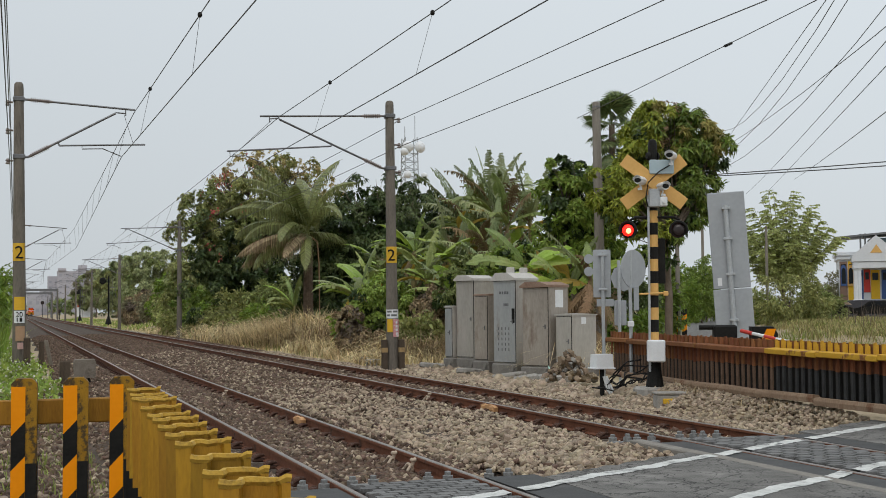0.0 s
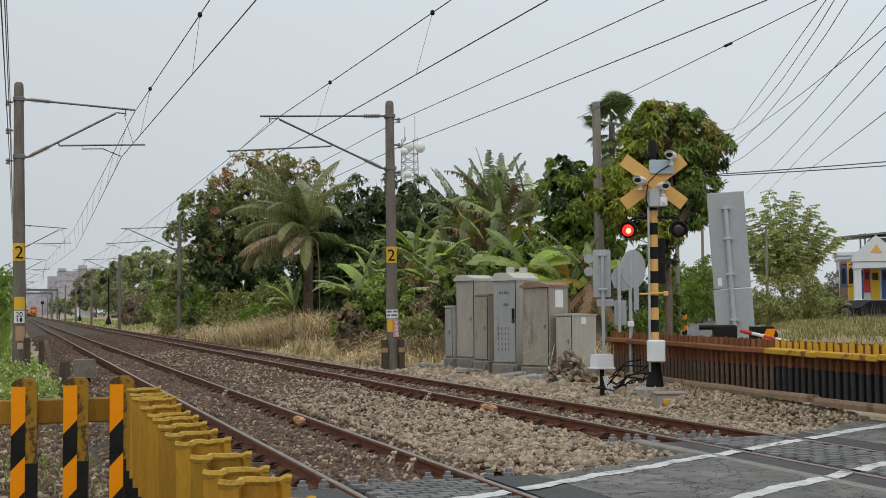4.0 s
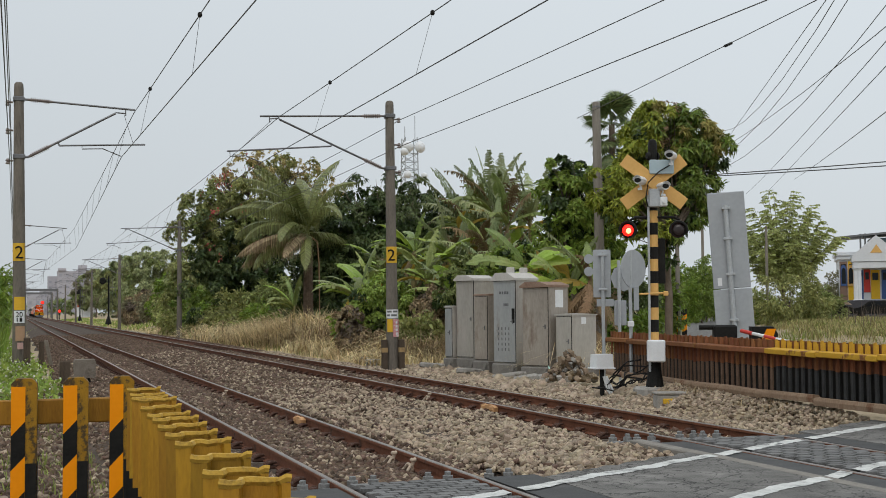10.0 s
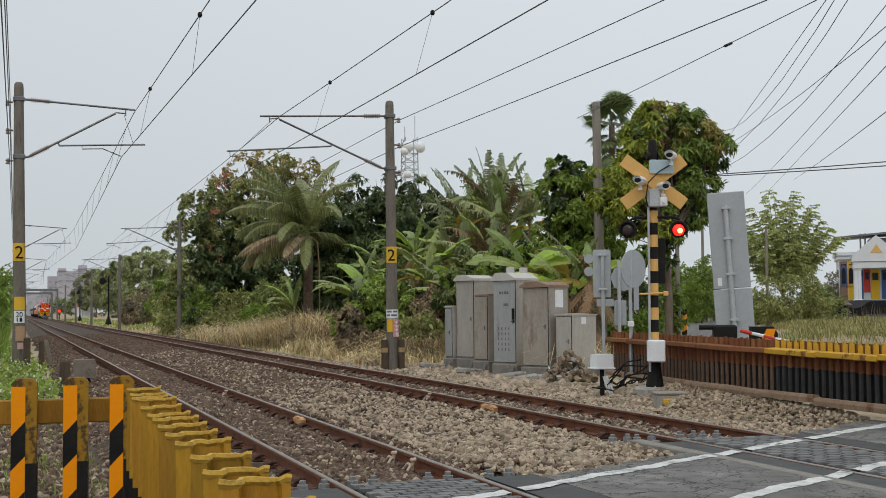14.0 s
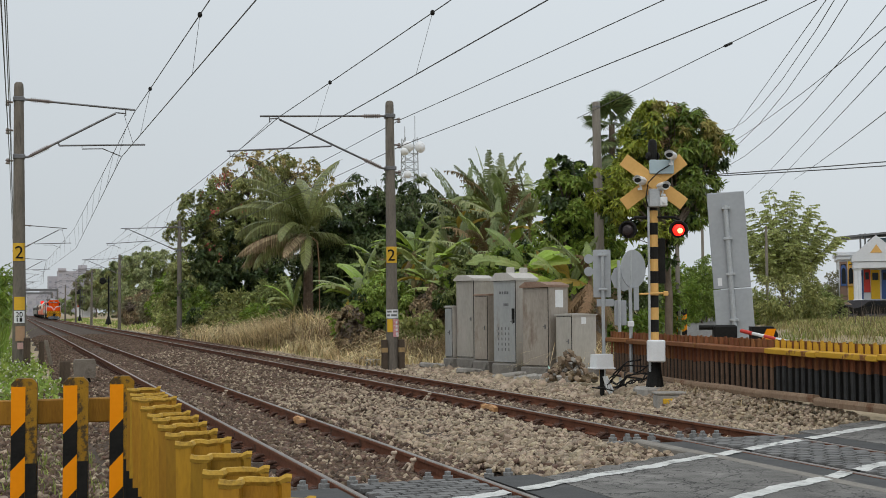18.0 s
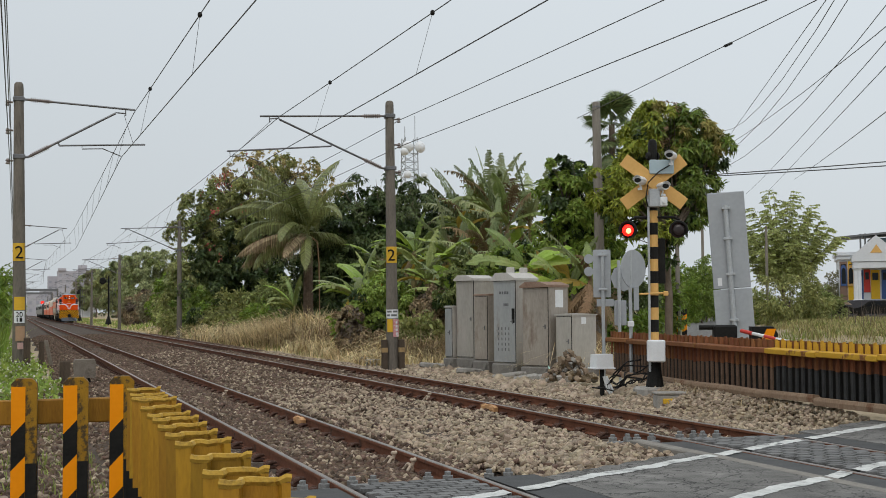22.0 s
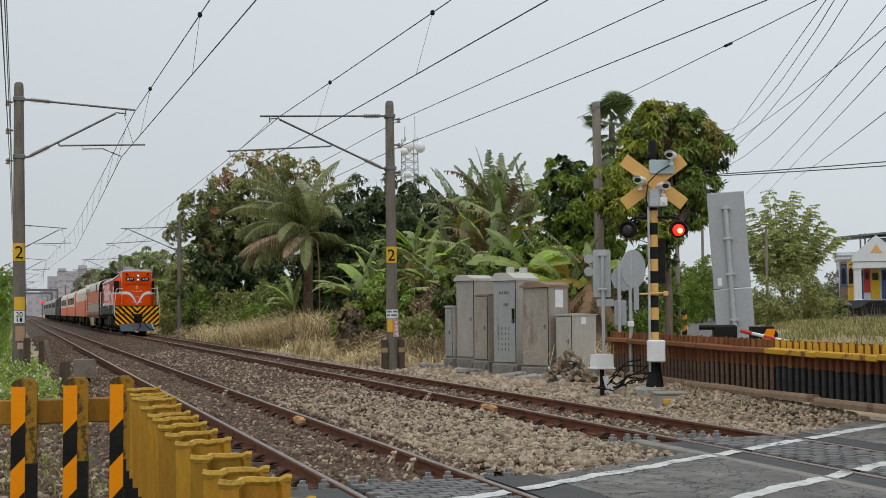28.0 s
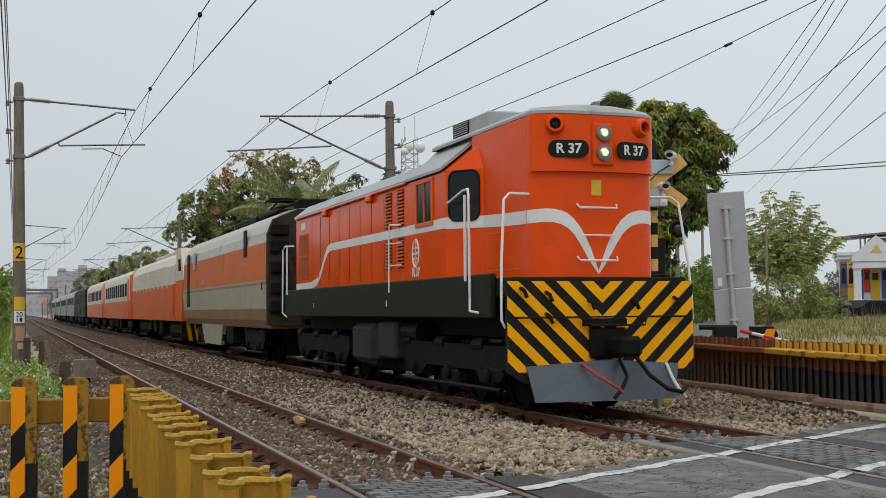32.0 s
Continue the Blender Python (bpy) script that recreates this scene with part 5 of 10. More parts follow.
    nr.add([(x, y, 3.812) for x, y in rim] + [(x, y, 3.85) for x, y in rim] + [(x, y, 3.9) for x, y in top] + [(x, y, 3.95) for x, y in crest],
           [(r * k10 + i, r * k10 + (i + 1) % k10, (r + 1) * k10 + (i + 1) % k10, (r + 1) * k10 + i) for r in range(3) for i in range(k10)] + [tuple(3 * k10 + i for i in range(k10))])
    part("nose_roof", nr, M_ROOF, car, smooth=True)
    for sx in (-1, 1):
        t = -12 if sx < 0 else 12
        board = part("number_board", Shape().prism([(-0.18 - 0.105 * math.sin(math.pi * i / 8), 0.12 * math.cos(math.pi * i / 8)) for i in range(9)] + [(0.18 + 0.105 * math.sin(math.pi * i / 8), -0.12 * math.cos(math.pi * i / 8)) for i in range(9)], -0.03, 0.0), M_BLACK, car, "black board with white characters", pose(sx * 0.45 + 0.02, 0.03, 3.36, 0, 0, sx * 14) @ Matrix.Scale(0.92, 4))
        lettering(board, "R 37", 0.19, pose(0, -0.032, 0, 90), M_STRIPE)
        part("marker_lamp", Shape().lathe([(0.15, -0.12), (0.125, 0.04), (0.1, 0.1), (0.072, 0.1), (0.072, 0.02), (0.0, 0.02)], 18, pose(sx * 0.6, 0.06, 3.67, 90, 0, sx * 20)), M_ORANGE, car, "orange marker lamp housing")
        part("marker_lens", Shape().lathe([(0.075, 0.0), (0.04, 0.015), (0.0, 0.02)], 14, pose(sx * 0.605, 0.035, 3.67, 90, 0, sx * 20)), M_GLASS, car, "dark lens")
    part("lamp_panel", Shape().box(-0.11, 0.19, -0.02, 0.02, 3.16, 3.7, 0.06), M_ORANGE, car)
    for zz in (3.57, 3.32):
        part("headlamp", Shape().lathe([(0.1, 0.0), (0.105, 0.03), (0.085, 0.035)], 20, pose(0.04, -0.02, zz, 90)), M_STEEL, car, "round headlamp rim")
        part("lamp_glass", Shape().lathe([(0.08, 0.0), (0.05, 0.02), (0.0, 0.026)], 18, pose(0.04, -0.045, zz, 90)), M_CHROME, car, "round lamp reflector")
        part("lamp_bulb", Shape().lathe([(0.046, 0.0), (0.03, 0.012), (0.0, 0.016)], 14, pose(0.04, -0.066, zz, 90)), M_HEADLAMP, car, "glowing warm bulb")
    part("plate", Shape().box(-0.09, 0.05, 0.078, 0.088, 2.78, 2.98, 0.003), M_PLATE_YELLOW, car, "small yellow plate")
    for zz in (2.62, 1.95):
        part("grab_rail", Shape().tube([(-0.3, 0.08, zz + 0.05), (-0.28, 0.02, zz), (0.24, 0.02, zz), (0.26, 0.08, zz + 0.05)], 0.014, 6), M_STRIPE, car, "white grab rail")
    part("grab_rail", Shape().tube([(-0.24, 0.03, 2.27), (0.2, 0.03, 2.27)], 0.012, 6), M_STRIPE, car)
    # white V on the nose and its sides
    arc = [(-0.42 + 0.42 * (1 - math.cos(i * math.pi / 2 / 10)), 1.78 + 0.68 * (1 - math.sin(i * math.pi / 2 / 10)) + 0.0) for i in range(11)]
    for sx in (-1, 1):
        crv = [(sx * a_, z_) for a_, z_ in ((0.88, 2.51), (0.874, 2.511), (0.86, 2.512), (0.83, 2.515), (0.78, 2.52), (0.7, 2.525), (0.6, 2.52), (0.5, 2.495), (0.42, 2.455), (0.34, 2.385), (0.26, 2.28), (0.18, 2.15), (0.115, 2.03), (0.06, 1.92), (0.0, 1.8))]
        half = [0.085, 0.085, 0.085, 0.085, 0.085, 0.085, 0.085, 0.088, 0.092, 0.098, 0.108, 0.108, 0.095, 0.065, 0.02]
        flat = [(x, z) for x, z in crv]
        s = Shape()
        vs, m_ = [], len(flat)
        for q in (0.0, -0.006):
            for (x, z), h in zip(flat, half):
                ax = abs(x)
                yy = nose_y(ax)
                vs += [(x, yy + q, max(z - h, 1.76)), (x, yy + q, z + h)]
        fs = []
        for i in range(m_ - 1):
            a = 2 * i
            fs += [(a, a + 2, a + 3, a + 1), (2 * m_ + a, 2 * m_ + a + 1, 2 * m_ + a + 3, 2 * m_ + a + 2), (a, 2 * m_ + a, 2 * m_ + a + 2, a + 2), (a + 1, a + 3, 2 * m_ + a + 3, 2 * m_ + a + 1)]
        part("white_stripe", s.add(vs, fs), M_STRIPE, car, "white painted V stripe")
        for g0, g1, h0, h1 in ((0.62, 0.632, 1.86, 2.38), (1.7, 1.712, 1.86, 2.38), (0.632, 1.7, 1.86, 1.872), (0.632, 1.7, 2.37, 2.38)):
            part("panel_gap", Shape().box(sx * 0.879, sx * 0.8815, g0, g1, h0, h1), M_ORANGE_OLD, car)
        band(car, "white_stripe", sx * 0.88, 0, 0, [(0.352, 2.51), (1.0, 2.525), (1.845, 2.56)], 0.085, M_STRIPE)
    # cab
    cab = [(-1.27, 1.75), (1.27, 1.75), (1.27, 3.33), (0.62, 3.84), (-0.62, 3.84), (-1.27, 3.33)]
    part("cab", Shape().prism([(-1.27, 2.35), (-0.881, 1.85), (0.881, 1.85), (1.27, 2.35), (1.27, 4.15), (-1.27, 4.15)], 1.75, 3.3, "z"), M_ORANGE, car)
    hi = Shape().add([(-1.27, 2.35, 3.302), (-0.88, 1.85, 3.302), (0.88, 1.85, 3.302), (1.27, 2.35, 3.302), (0.62, 1.85, 3.84), (-0.62, 1.85, 3.84), (-1.27, 4.15, 3.302), (1.27, 4.15, 3.302), (0.62, 4.15, 3.84), (-0.62, 4.15, 3.84)],
                     [(0, 1, 5), (2, 3, 4), (1, 2, 4, 5), (0, 5, 9, 6), (3, 7, 8, 4), (5, 4, 8, 9), (6, 9, 8, 7), (0, 6, 7, 3, 2, 1)])
    part("cab_top", hi, M_ORANGE, car)
    part("cab_roof", Shape().prism([(-1.3, 3.325), (-0.63, 3.86), (-0.4, 3.95), (0.4, 3.95), (0.63, 3.86), (1.3, 3.325), (1.3, 3.37), (0.64, 3.92), (0.4, 4.0), (-0.4, 4.0), (-0.64, 3.92), (-1.3, 3.37)], 2.46, 4.15), M_ROOF, car)
    for sx in (-1, 1):
        slant = pose(sx * 1.0755, 2.1, 0, 0, 0, math.degrees(math.atan2(0.5, sx * 0.39)))
        outl = [(0.14 * cx_ + 0.11 * math.cos(a_), 0.24 * cz_ + 2.94 + 0.11 * math.sin(a_)) for cx_, cz_, st in ((1, 1, 0), (-1, 1, 90), (-1, -1, 180), (1, -1, 270)) for a_ in [radians(st + 30 * i) for i in range(4)]]
        part("cab_window", Shape().prism(outl, -0.012, 0.012), M_GLASS, car, "dark rounded cab window", slant)
        part("window_rim", Shape().tube([(x, -0.012 if sx > 0 else 0.012, z) for x, z in outl + outl[:1]], 0.016, 5), M_BLACK, car, "black rubber window rim", slant)
        part("white_stripe", Shape().box(-0.315, 0.315, -0.005, 0.005, 2.48, 2.645), M_STRIPE, car, "", slant)
        for y0, y1 in ((2.95, 3.27), (3.31, 3.63)):
            part("side_window", Shape().box(sx * 1.262, sx * 1.276, y0, y1, 2.64, 3.22, 0.004), M_GLASS, car, "dark sliding window")
        fr = Shape()
        for a, b, c_, d_ in ((2.88, 2.94, 2.58, 3.28), (3.64, 3.7, 2.58, 3.28), (2.941, 3.639, 2.58, 2.635), (2.941, 3.639, 3.225, 3.28), (3.275, 3.305, 2.636, 3.224)):
            fr.box(sx * 1.27, sx * 1.295, a, b, c_, d_, 0.004)
        part("window_frame", fr, M_ORANGE_OLD, car)
        band(car, "white_stripe", sx * 1.27, 0, 0, [(2.36, 2.57), (4.146, 2.57)], 0.075, M_STRIPE)
    # long hood
    hood = [(-1.26, 1.75), (1.26, 1.75), (1.26, 3.3), (0.95, 3.52), (-0.95, 3.52), (-1.26, 3.3)]
    part("hood", Shape().prism(hood, 4.154, 12.2), M_ORANGE, car)
    part("hood_roof", Shape().prism([(-1.3, 3.3), (-0.96, 3.54), (0.96, 3.54), (1.3, 3.3), (1.3, 3.36), (1.0, 3.6), (0.62, 3.74), (-0.62, 3.74), (-1.0, 3.6), (-1.3, 3.36)], 4.16, 12.22), M_ROOF, car)
    part("cab_slope", Shape().prism([(4.15, 3.9), (4.15, 3.3), (5.6, 3.6)], -0.7, 0.7, "x"), M_ROOF, car)
    for sx in (-1, 1):
        pts = [(4.158, 2.57), (9.1, 2.57), (9.35, 2.53), (9.6, 2.38), (9.95, 2.08), (10.3, 1.92), (10.8, 1.86), (12.19, 1.85)]
        band(car, "white_stripe", sx * 1.26, 0, 0, pts, 0.07, M_STRIPE)
        for i, yy in enumerate((5.45, 6.2, 6.95, 7.7, 8.45, 9.2, 9.95, 10.7)):
            part("door_gap", Shape().box(sx * 1.259, sx * 1.2625, yy, yy + 0.02, 1.85, 3.22), M_UNDER, car)
            part("door_latch", Shape().box(sx * 1.262, sx * 1.285, yy + 0.1, yy + 0.13, 2.0, 2.1, 0.005), M_ORANGE_OLD, car)
        for y0 in (4.35, 5.0):
            for j in range(22):
                zz = 2.02 + j * 0.056
                if abs(zz + 0.02 - 2.57) > 0.09:
                    part("louvre_slat", Shape().box(sx * 1.258, sx * 1.285, y0, y0 + 0.34, zz, zz + 0.026), M_ORANGE_OLD, car)
            part("louvre_shadow_gap", Shape().box(sx * 1.2585, sx * 1.2615, y0, y0 + 0.34, 2.0, 2.48).box(sx * 1.2585, sx * 1.2615, y0, y0 + 0.34, 2.66, 3.25), M_UNDER, car)
        part("grille", Shape().box(sx * 1.258, sx * 1.272, 11.05, 11.85, 2.0, 2.95, 0.004), mat("dark_orange_grille", (0.3, 0.05, 0.015), (0.4, 0.07, 0.02), 0.6, scale=20, bump=0.3), car, "dark orange grille")
        part("grille_bar", Shape().box(sx * 1.272, sx * 1.285, 11.05, 11.85, 2.46, 2.5).box(sx * 1.272, sx * 1.285, 11.43, 11.47, 2.0, 2.95), M_ORANGE_OLD, car)
        part("plate", Shape().box(sx * 1.26, sx * 1.266, 11.3, 11.7, 3.05, 3.2), M_STRIPE, car, "small white plate")
        part("eave_rail", Shape().tube([(sx * 1.3, 4.2, 3.31), (sx * 1.3, 12.1, 3.31)], 0.02, 6), M_ORANGE, car)
        for yy in (6.1, 9.3):
            part("lifting_bracket", Shape().box(sx * 1.26, sx * 1.34, yy, yy + 0.28, 3.18, 3.32, 0.03), M_ORANGE, car)
        part("ladder_rail", Shape().tube([(sx * 1.28, 4.45, 2.68), (sx * 1.38, 4.75, 2.7), (sx * 1.38, 4.8, 2.6), (sx * 1.38, 4.8, 1.62)], 0.016, 6).tube([(sx * 1.28, 4.45, 2.4), (sx * 1.38, 4.8, 2.4)], 0.012, 6).tube([(sx * 1.28, 4.45, 2.05), (sx * 1.38, 4.8, 2.05)], 0.012, 6), M_STRIPE, car, "white hand rail")
        # emblem: an upright oval with bars
        oval = [(sx * 1.276, 3.72 + 0.15 * math.cos(a), 2.2 + 0.21 * math.sin(a)) for a in [2 * math.pi * i / 20 for i in range(21)]]
        part("emblem", Shape().tube(oval, 0.014, 5).box(sx * 1.27, sx * 1.278, 3.705, 3.735, 2.0, 2.4).box(sx * 1.27, sx * 1.278, 3.6, 3.84, 2.185, 2.215).box(sx * 1.27, sx * 1.278, 3.62, 3.82, 2.27, 2.29).box(sx * 1.27, sx * 1.278, 3.62, 3.82, 2.11, 2.13), M_STRIPE, car, "white oval emblem")
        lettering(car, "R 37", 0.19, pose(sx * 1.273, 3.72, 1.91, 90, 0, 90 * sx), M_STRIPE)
        # corner hand rails and steps
        part("hand_rail", Shape().tube([(sx * 1.28, 2.26, 2.83), (sx * 1.3, 1.55, 2.95), (sx * 1.32, 1.3, 2.95), (sx * 1.34, 1.22, 2.85), (sx * 1.34, 1.2, 1.5), (sx * 1.36, 1.15, 1.32), (sx * 1.36, 0.85, 1.3)], 0.018, 7), M_STRIPE, car, "white hand rail")
        part("hand_rail", Shape().tube([(sx * 1.32, 1.42, 2.88), (sx * 1.32, 1.42, 1.72)], 0.021, 7), M_STRIPE, car, "white hand rail")
        part("hand_rail", Shape().tube([(sx * 0.86, 0.3, 2.8), (sx * 1.15, 0.26, 2.8), (sx * 1.24, 0.22, 2.72), (sx * 1.32, 0.12, 1.9), (sx * 1.34, 0.08, 1.4), (sx * 1.34, 0.08, 1.2), (sx * 1.3, 0.08, 1.12), (sx * 1.12, 0.07, 1.1)], 0.018, 7), M_STRIPE, car, "white hand rail")
        part("hand_rail", Shape().tube([(sx * 1.3, 12.3, 2.75), (sx * 1.34, 13.0, 2.78), (sx * 1.36, 13.15, 2.7), (sx * 1.36, 13.2, 1.3), (sx * 1.3, 13.0, 1.2)], 0.018, 7).tube([(sx * 1.34, 12.8, 2.77), (sx * 1.34, 12.8, 1.7)], 0.02, 7), M_STRIPE, car, "white hand rail")
        for zz in (0.55, 0.92):
            part("step", Shape().box(sx * 1.05, sx * 1.3, 0.2, 0.62, zz, zz + 0.04, 0.008), M_UNDER, car)
        part("step_hanger", Shape().box(sx * 1.0, sx * 1.04, 0.2, 0.62, 0.5, 1.5, 0.008), M_UNDER, car)
        part("tank", Shape().box(sx * 0.75, sx * 1.22, 6.35, 7.75, 0.42, 1.12, 0.1), M_TANK, car, "grey fuel tank")
        part("battery_box", Shape().box(sx * 0.75, sx * 1.2, 5.05, 6.1, 0.55, 1.15, 0.04), M_TANK, car, "grey equipment box")
        part("air_tank", Shape().tube([(sx * 1.0, 4.15, 1.0), (sx * 1.0, 5.0, 1.0)], 0.15, 14), M_UNDER, car)
        for yy in (5.2, 10.4):
            part("sill_mark", Shape().box(sx * 1.3, sx * 1.304, yy, yy + 0.04, 1.4, 1.5), M_STRIPE, car)
    # The lower block is added to shut out light between the bogies.
    part("underfloor", Shape().box(-0.8, 0.8, 0.4, 12.8, 0.95, 1.5, 0.02).box(-0.7, 0.7, 4.6, 8.4, 0.3, 0.948, 0.02), M_UNDER, car)
    bogie(car, 2.75, 3)
    bogie(car, 10.6, 3)
    part("roof_box", Shape().box(-0.62, -0.02, 2.3, 3.8, 3.96, 4.2, 0.02), M_ROOF, car, "grey roof air unit")
    part("roof_grille", Shape().box(-0.642, -0.622, 3.1, 3.76, 3.98, 4.18), M_BLACK, car)
    for i in range(6):
        part("grille_slat", Shape().box(-0.654, -0.642, 3.11, 3.75, 3.99 + 0.032 * i, 4.002 + 0.032 * i), M_ROOF, car)
    part("exhaust", Shape().tube([(0, 7.0, 3.7), (0, 7.0, 3.95)], 0.14, 12), M_ROOF, car)
    part("horn", Shape().lathe([(0.02, 0), (0.03, 0.2), (0.06, 0.3)], 10, pose(0.2, 1.2, 3.98, 90)), M_ROOF, car)
    TRAIN.append((car, 0.0))
    return car


def side_bands(car, L, w, bands, y0=0.0):
    """Body walls as stacked coloured bands: (name, z0, z1, material); the uppermost lean inwards."""
    for name, z0, z1, mt, in0, in1 in bands:
        part(name, Shape().prism([(-w + in0, z0), (w - in0, z0), (w - in1, z1), (-w + in1, z1)], y0, L), mt, car)


def side_windows(car, w, spans, z0, z1, material=None):
    for y0, y1 in spans:
        for sx in (-1, 1):
            part("window", Shape().box(sx * (w - 0.02), sx * (w + 0.006), y0, y1, z0, z1, 0.003), material or M_COACH_GLASS, car, "dark window")


def under_gear(car, L, axles=2, at=3.0):
    # An added lower block keeps the middle of the underside as dark as shade.
    part("underfloor", Shape().box(-0.75, 0.75, 0.6, L - 0.6, 0.72, 1.02, 0.02).box(-0.7, 0.7, at + 2.6, L - at - 2.6, 0.3, 0.718, 0.02), M_UNDER, car)
    bogie(car, at, axles)
    bogie(car, L - at, axles)
    for i, yy in enumerate((0.38, 0.5, 0.6)):
        part("equipment_box", Shape().box(-1.2, 1.2, L * yy, L * yy + 1.1, 0.42 + 0.05 * i, 0.98, 0.03), M_UNDER, car)
    part("coupler", Shape().box(-0.15, 0.15, -0.4, 0.6, 0.75, 1.0, 0.03), M_UNDER, car)


def push_pull_unit():
    L, w = 15.6, 1.36
    car = thing("electric_locomotive", "grey and orange electric locomotive running backwards", "locomotive")
    rust = mat("brown_band", (0.24, 0.125, 0.07), (0.34, 0.19, 0.11), 0.5, scale=1.4, bump=0.02, stain=(0.26, 0.21, 0.15), amount=0.4)
    pale = mat("pale_silver_paint", (0.4, 0.38, 0.32), (0.5, 0.47, 0.4), 0.4, 0.2, scale=1.2, bump=0.02, stain=(0.3, 0.24, 0.18), amount=0.35)
    side_bands(car, L, w, [("lower_wall", 0.92, 1.12, rust, 0.16, 0.06), ("brown_band", 1.122, 1.4, rust, 0.06, 0.02), ("middle_wall", 1.402, 1.98, M_SILVER, 0.02, 0),
                           ("thin_stripe", 1.982, 2.04, rust, 0, 0), ("silver_stripe", 2.042, 2.1, M_SILVER, 0, 0), ("orange_wall", 2.102, 3.0, M_ORANGE_DUSTY, 0, 0.02), ("upper_wall", 3.002, 3.26, pale, 0.02, 0.07), ("eave", 3.262, 3.5, pale, 0.07, 0.2)], 0.3)
    part("roof", Shape().prism([(-1.16, 3.502), (1.16, 3.502), (1.0, 3.68), (0.8, 3.77), (0.5, 3.83), (-0.5, 3.83), (-0.8, 3.77), (-1.0, 3.68)], 0.3, L), pale, car, smooth=True)
    part("end_wall", Shape().prism([(-1.34, 1.0), (1.34, 1.0), (1.34, 3.2), (1.2, 3.55), (0.6, 3.8), (-0.6, 3.8), (-1.2, 3.55), (-1.34, 3.2)], 0.1, 0.298), mat("sooty_brown_paint", (0.02, 0.016, 0.013), (0.06, 0.048, 0.038), 0.7, scale=1.5, bump=0.05, stain=(0.1, 0.08, 0.06), amount=0.3, spec=0.1), car, "sooty black end wall")
    for z in (1.3, 1.75, 2.25, 2.75, 3.15):
        part("end_step", Shape().box(-1.28, -0.85, -0.02, 0.1, z, z + 0.28, 0.03).box(0.85, 1.28, -0.02, 0.1, z, z + 0.28, 0.03), M_UNDER, car)
    part("gangway", Shape().box(-0.55, 0.55, -0.3, 0.1, 1.1, 3.2, 0.05), M_HOSE, car)
    for sx in (-1, 1):
        part("grille", Shape().box(sx * 1.33, sx * 1.365, 2.9, 3.3, 2.75, 3.45, 0.005), M_BLACK, car, "black grille")
        part("panel_mark", Shape().box(sx * 1.36, sx * 1.364, 2.7, 3.4, 2.55, 2.58).box(sx * 1.36, sx * 1.364, 10.4, 10.9, 2.2, 2.4), M_CAB_BROWN, car)
        part("cab_door", Shape().box(sx * 1.345, sx * 1.37, 13.9, 14.5, 1.5, 3.3, 0.01), M_BLACK, car, "dark cab door")
        part("cab_window", Shape().box(sx * 1.34, sx * 1.366, 12.4, 12.95, 2.72, 3.3, 0.01), M_GLASS, car, "dark window")
        part("skirt", Shape().prism([(7.6, 0.97), (12.0, 0.97), (11.2, 0.34), (8.0, 0.34)], sx * 1.1, sx * 1.22, "x"), M_SILVER, car, "light grey equipment skirt")
        part("vent", Shape().box(sx * 1.355, sx * 1.366, 0.7, 0.85, 1.85, 2.05), M_BLACK, car)
    part("pantograph_base", Shape().box(-0.8, 0.8, 1.6, 4.2, 3.84, 3.92, 0.02), M_UNDER, car)
    pg = Shape()
    for sx in (-1, 1):
        pg.tube([(sx * 0.6, 1.7, 4.0), (sx * 0.5, 4.0, 4.1)], 0.03, 6).tube([(sx * 0.5, 4.0, 4.1), (sx * 0.65, 2.2, 4.16)], 0.022, 6)
    pg.tube([(-0.85, 2.2, 4.17), (0.85, 2.2, 4.17)], 0.03, 6).tube([(-0.85, 2.5, 4.17), (0.85, 2.5, 4.17)], 0.03, 6)
    part("pantograph", pg, M_UNDER, car, "lowered dark pantograph")
    for sx in (-0.55, 0.0, 0.55):
        part("roof_pipe", Shape().tube([(sx, 0.8, 3.98), (sx, 4.8, 4.02), (sx * 0.8, 9.5, 3.96)], 0.035, 6), M_UNDER, car)
    part("pantograph_head", Shape().box(-0.9, 0.9, 1.9, 2.0, 4.18, 4.22, 0.01).box(-0.9, 0.9, 2.6, 2.7, 4.18, 4.22, 0.01).tube([(-0.9, 1.95, 4.2), (-1.05, 1.95, 4.08)], 0.02, 6).tube([(0.9, 1.95, 4.2), (1.05, 1.95, 4.08)], 0.02, 6), M_UNDER, car)
    part("switch_box", Shape().box(-0.45, 0.45, 0.7, 1.3, 3.84, 4.1, 0.03), M_UNDER, car)
    for yy in (1.0, 2.0, 3.2, 4.6, 5.2, 6.0, 7.4):
        part("roof_insulator", Shape().lathe([(0.1, 3.84), (0.06, 3.92), (0.1, 3.96), (0.06, 4.02), (0.1, 4.06), (0.04, 4.12)], 10, pose(0.3, yy, 0)), M_PORC, car)
    part("roof_box", Shape().box(-0.7, 0.7, 5.0, 8.6, 3.82, 4.0, 0.04), M_UNDER, car)
    under_gear(car, L, 2, 3.2)
    TRAIN.append((car, 14.9))


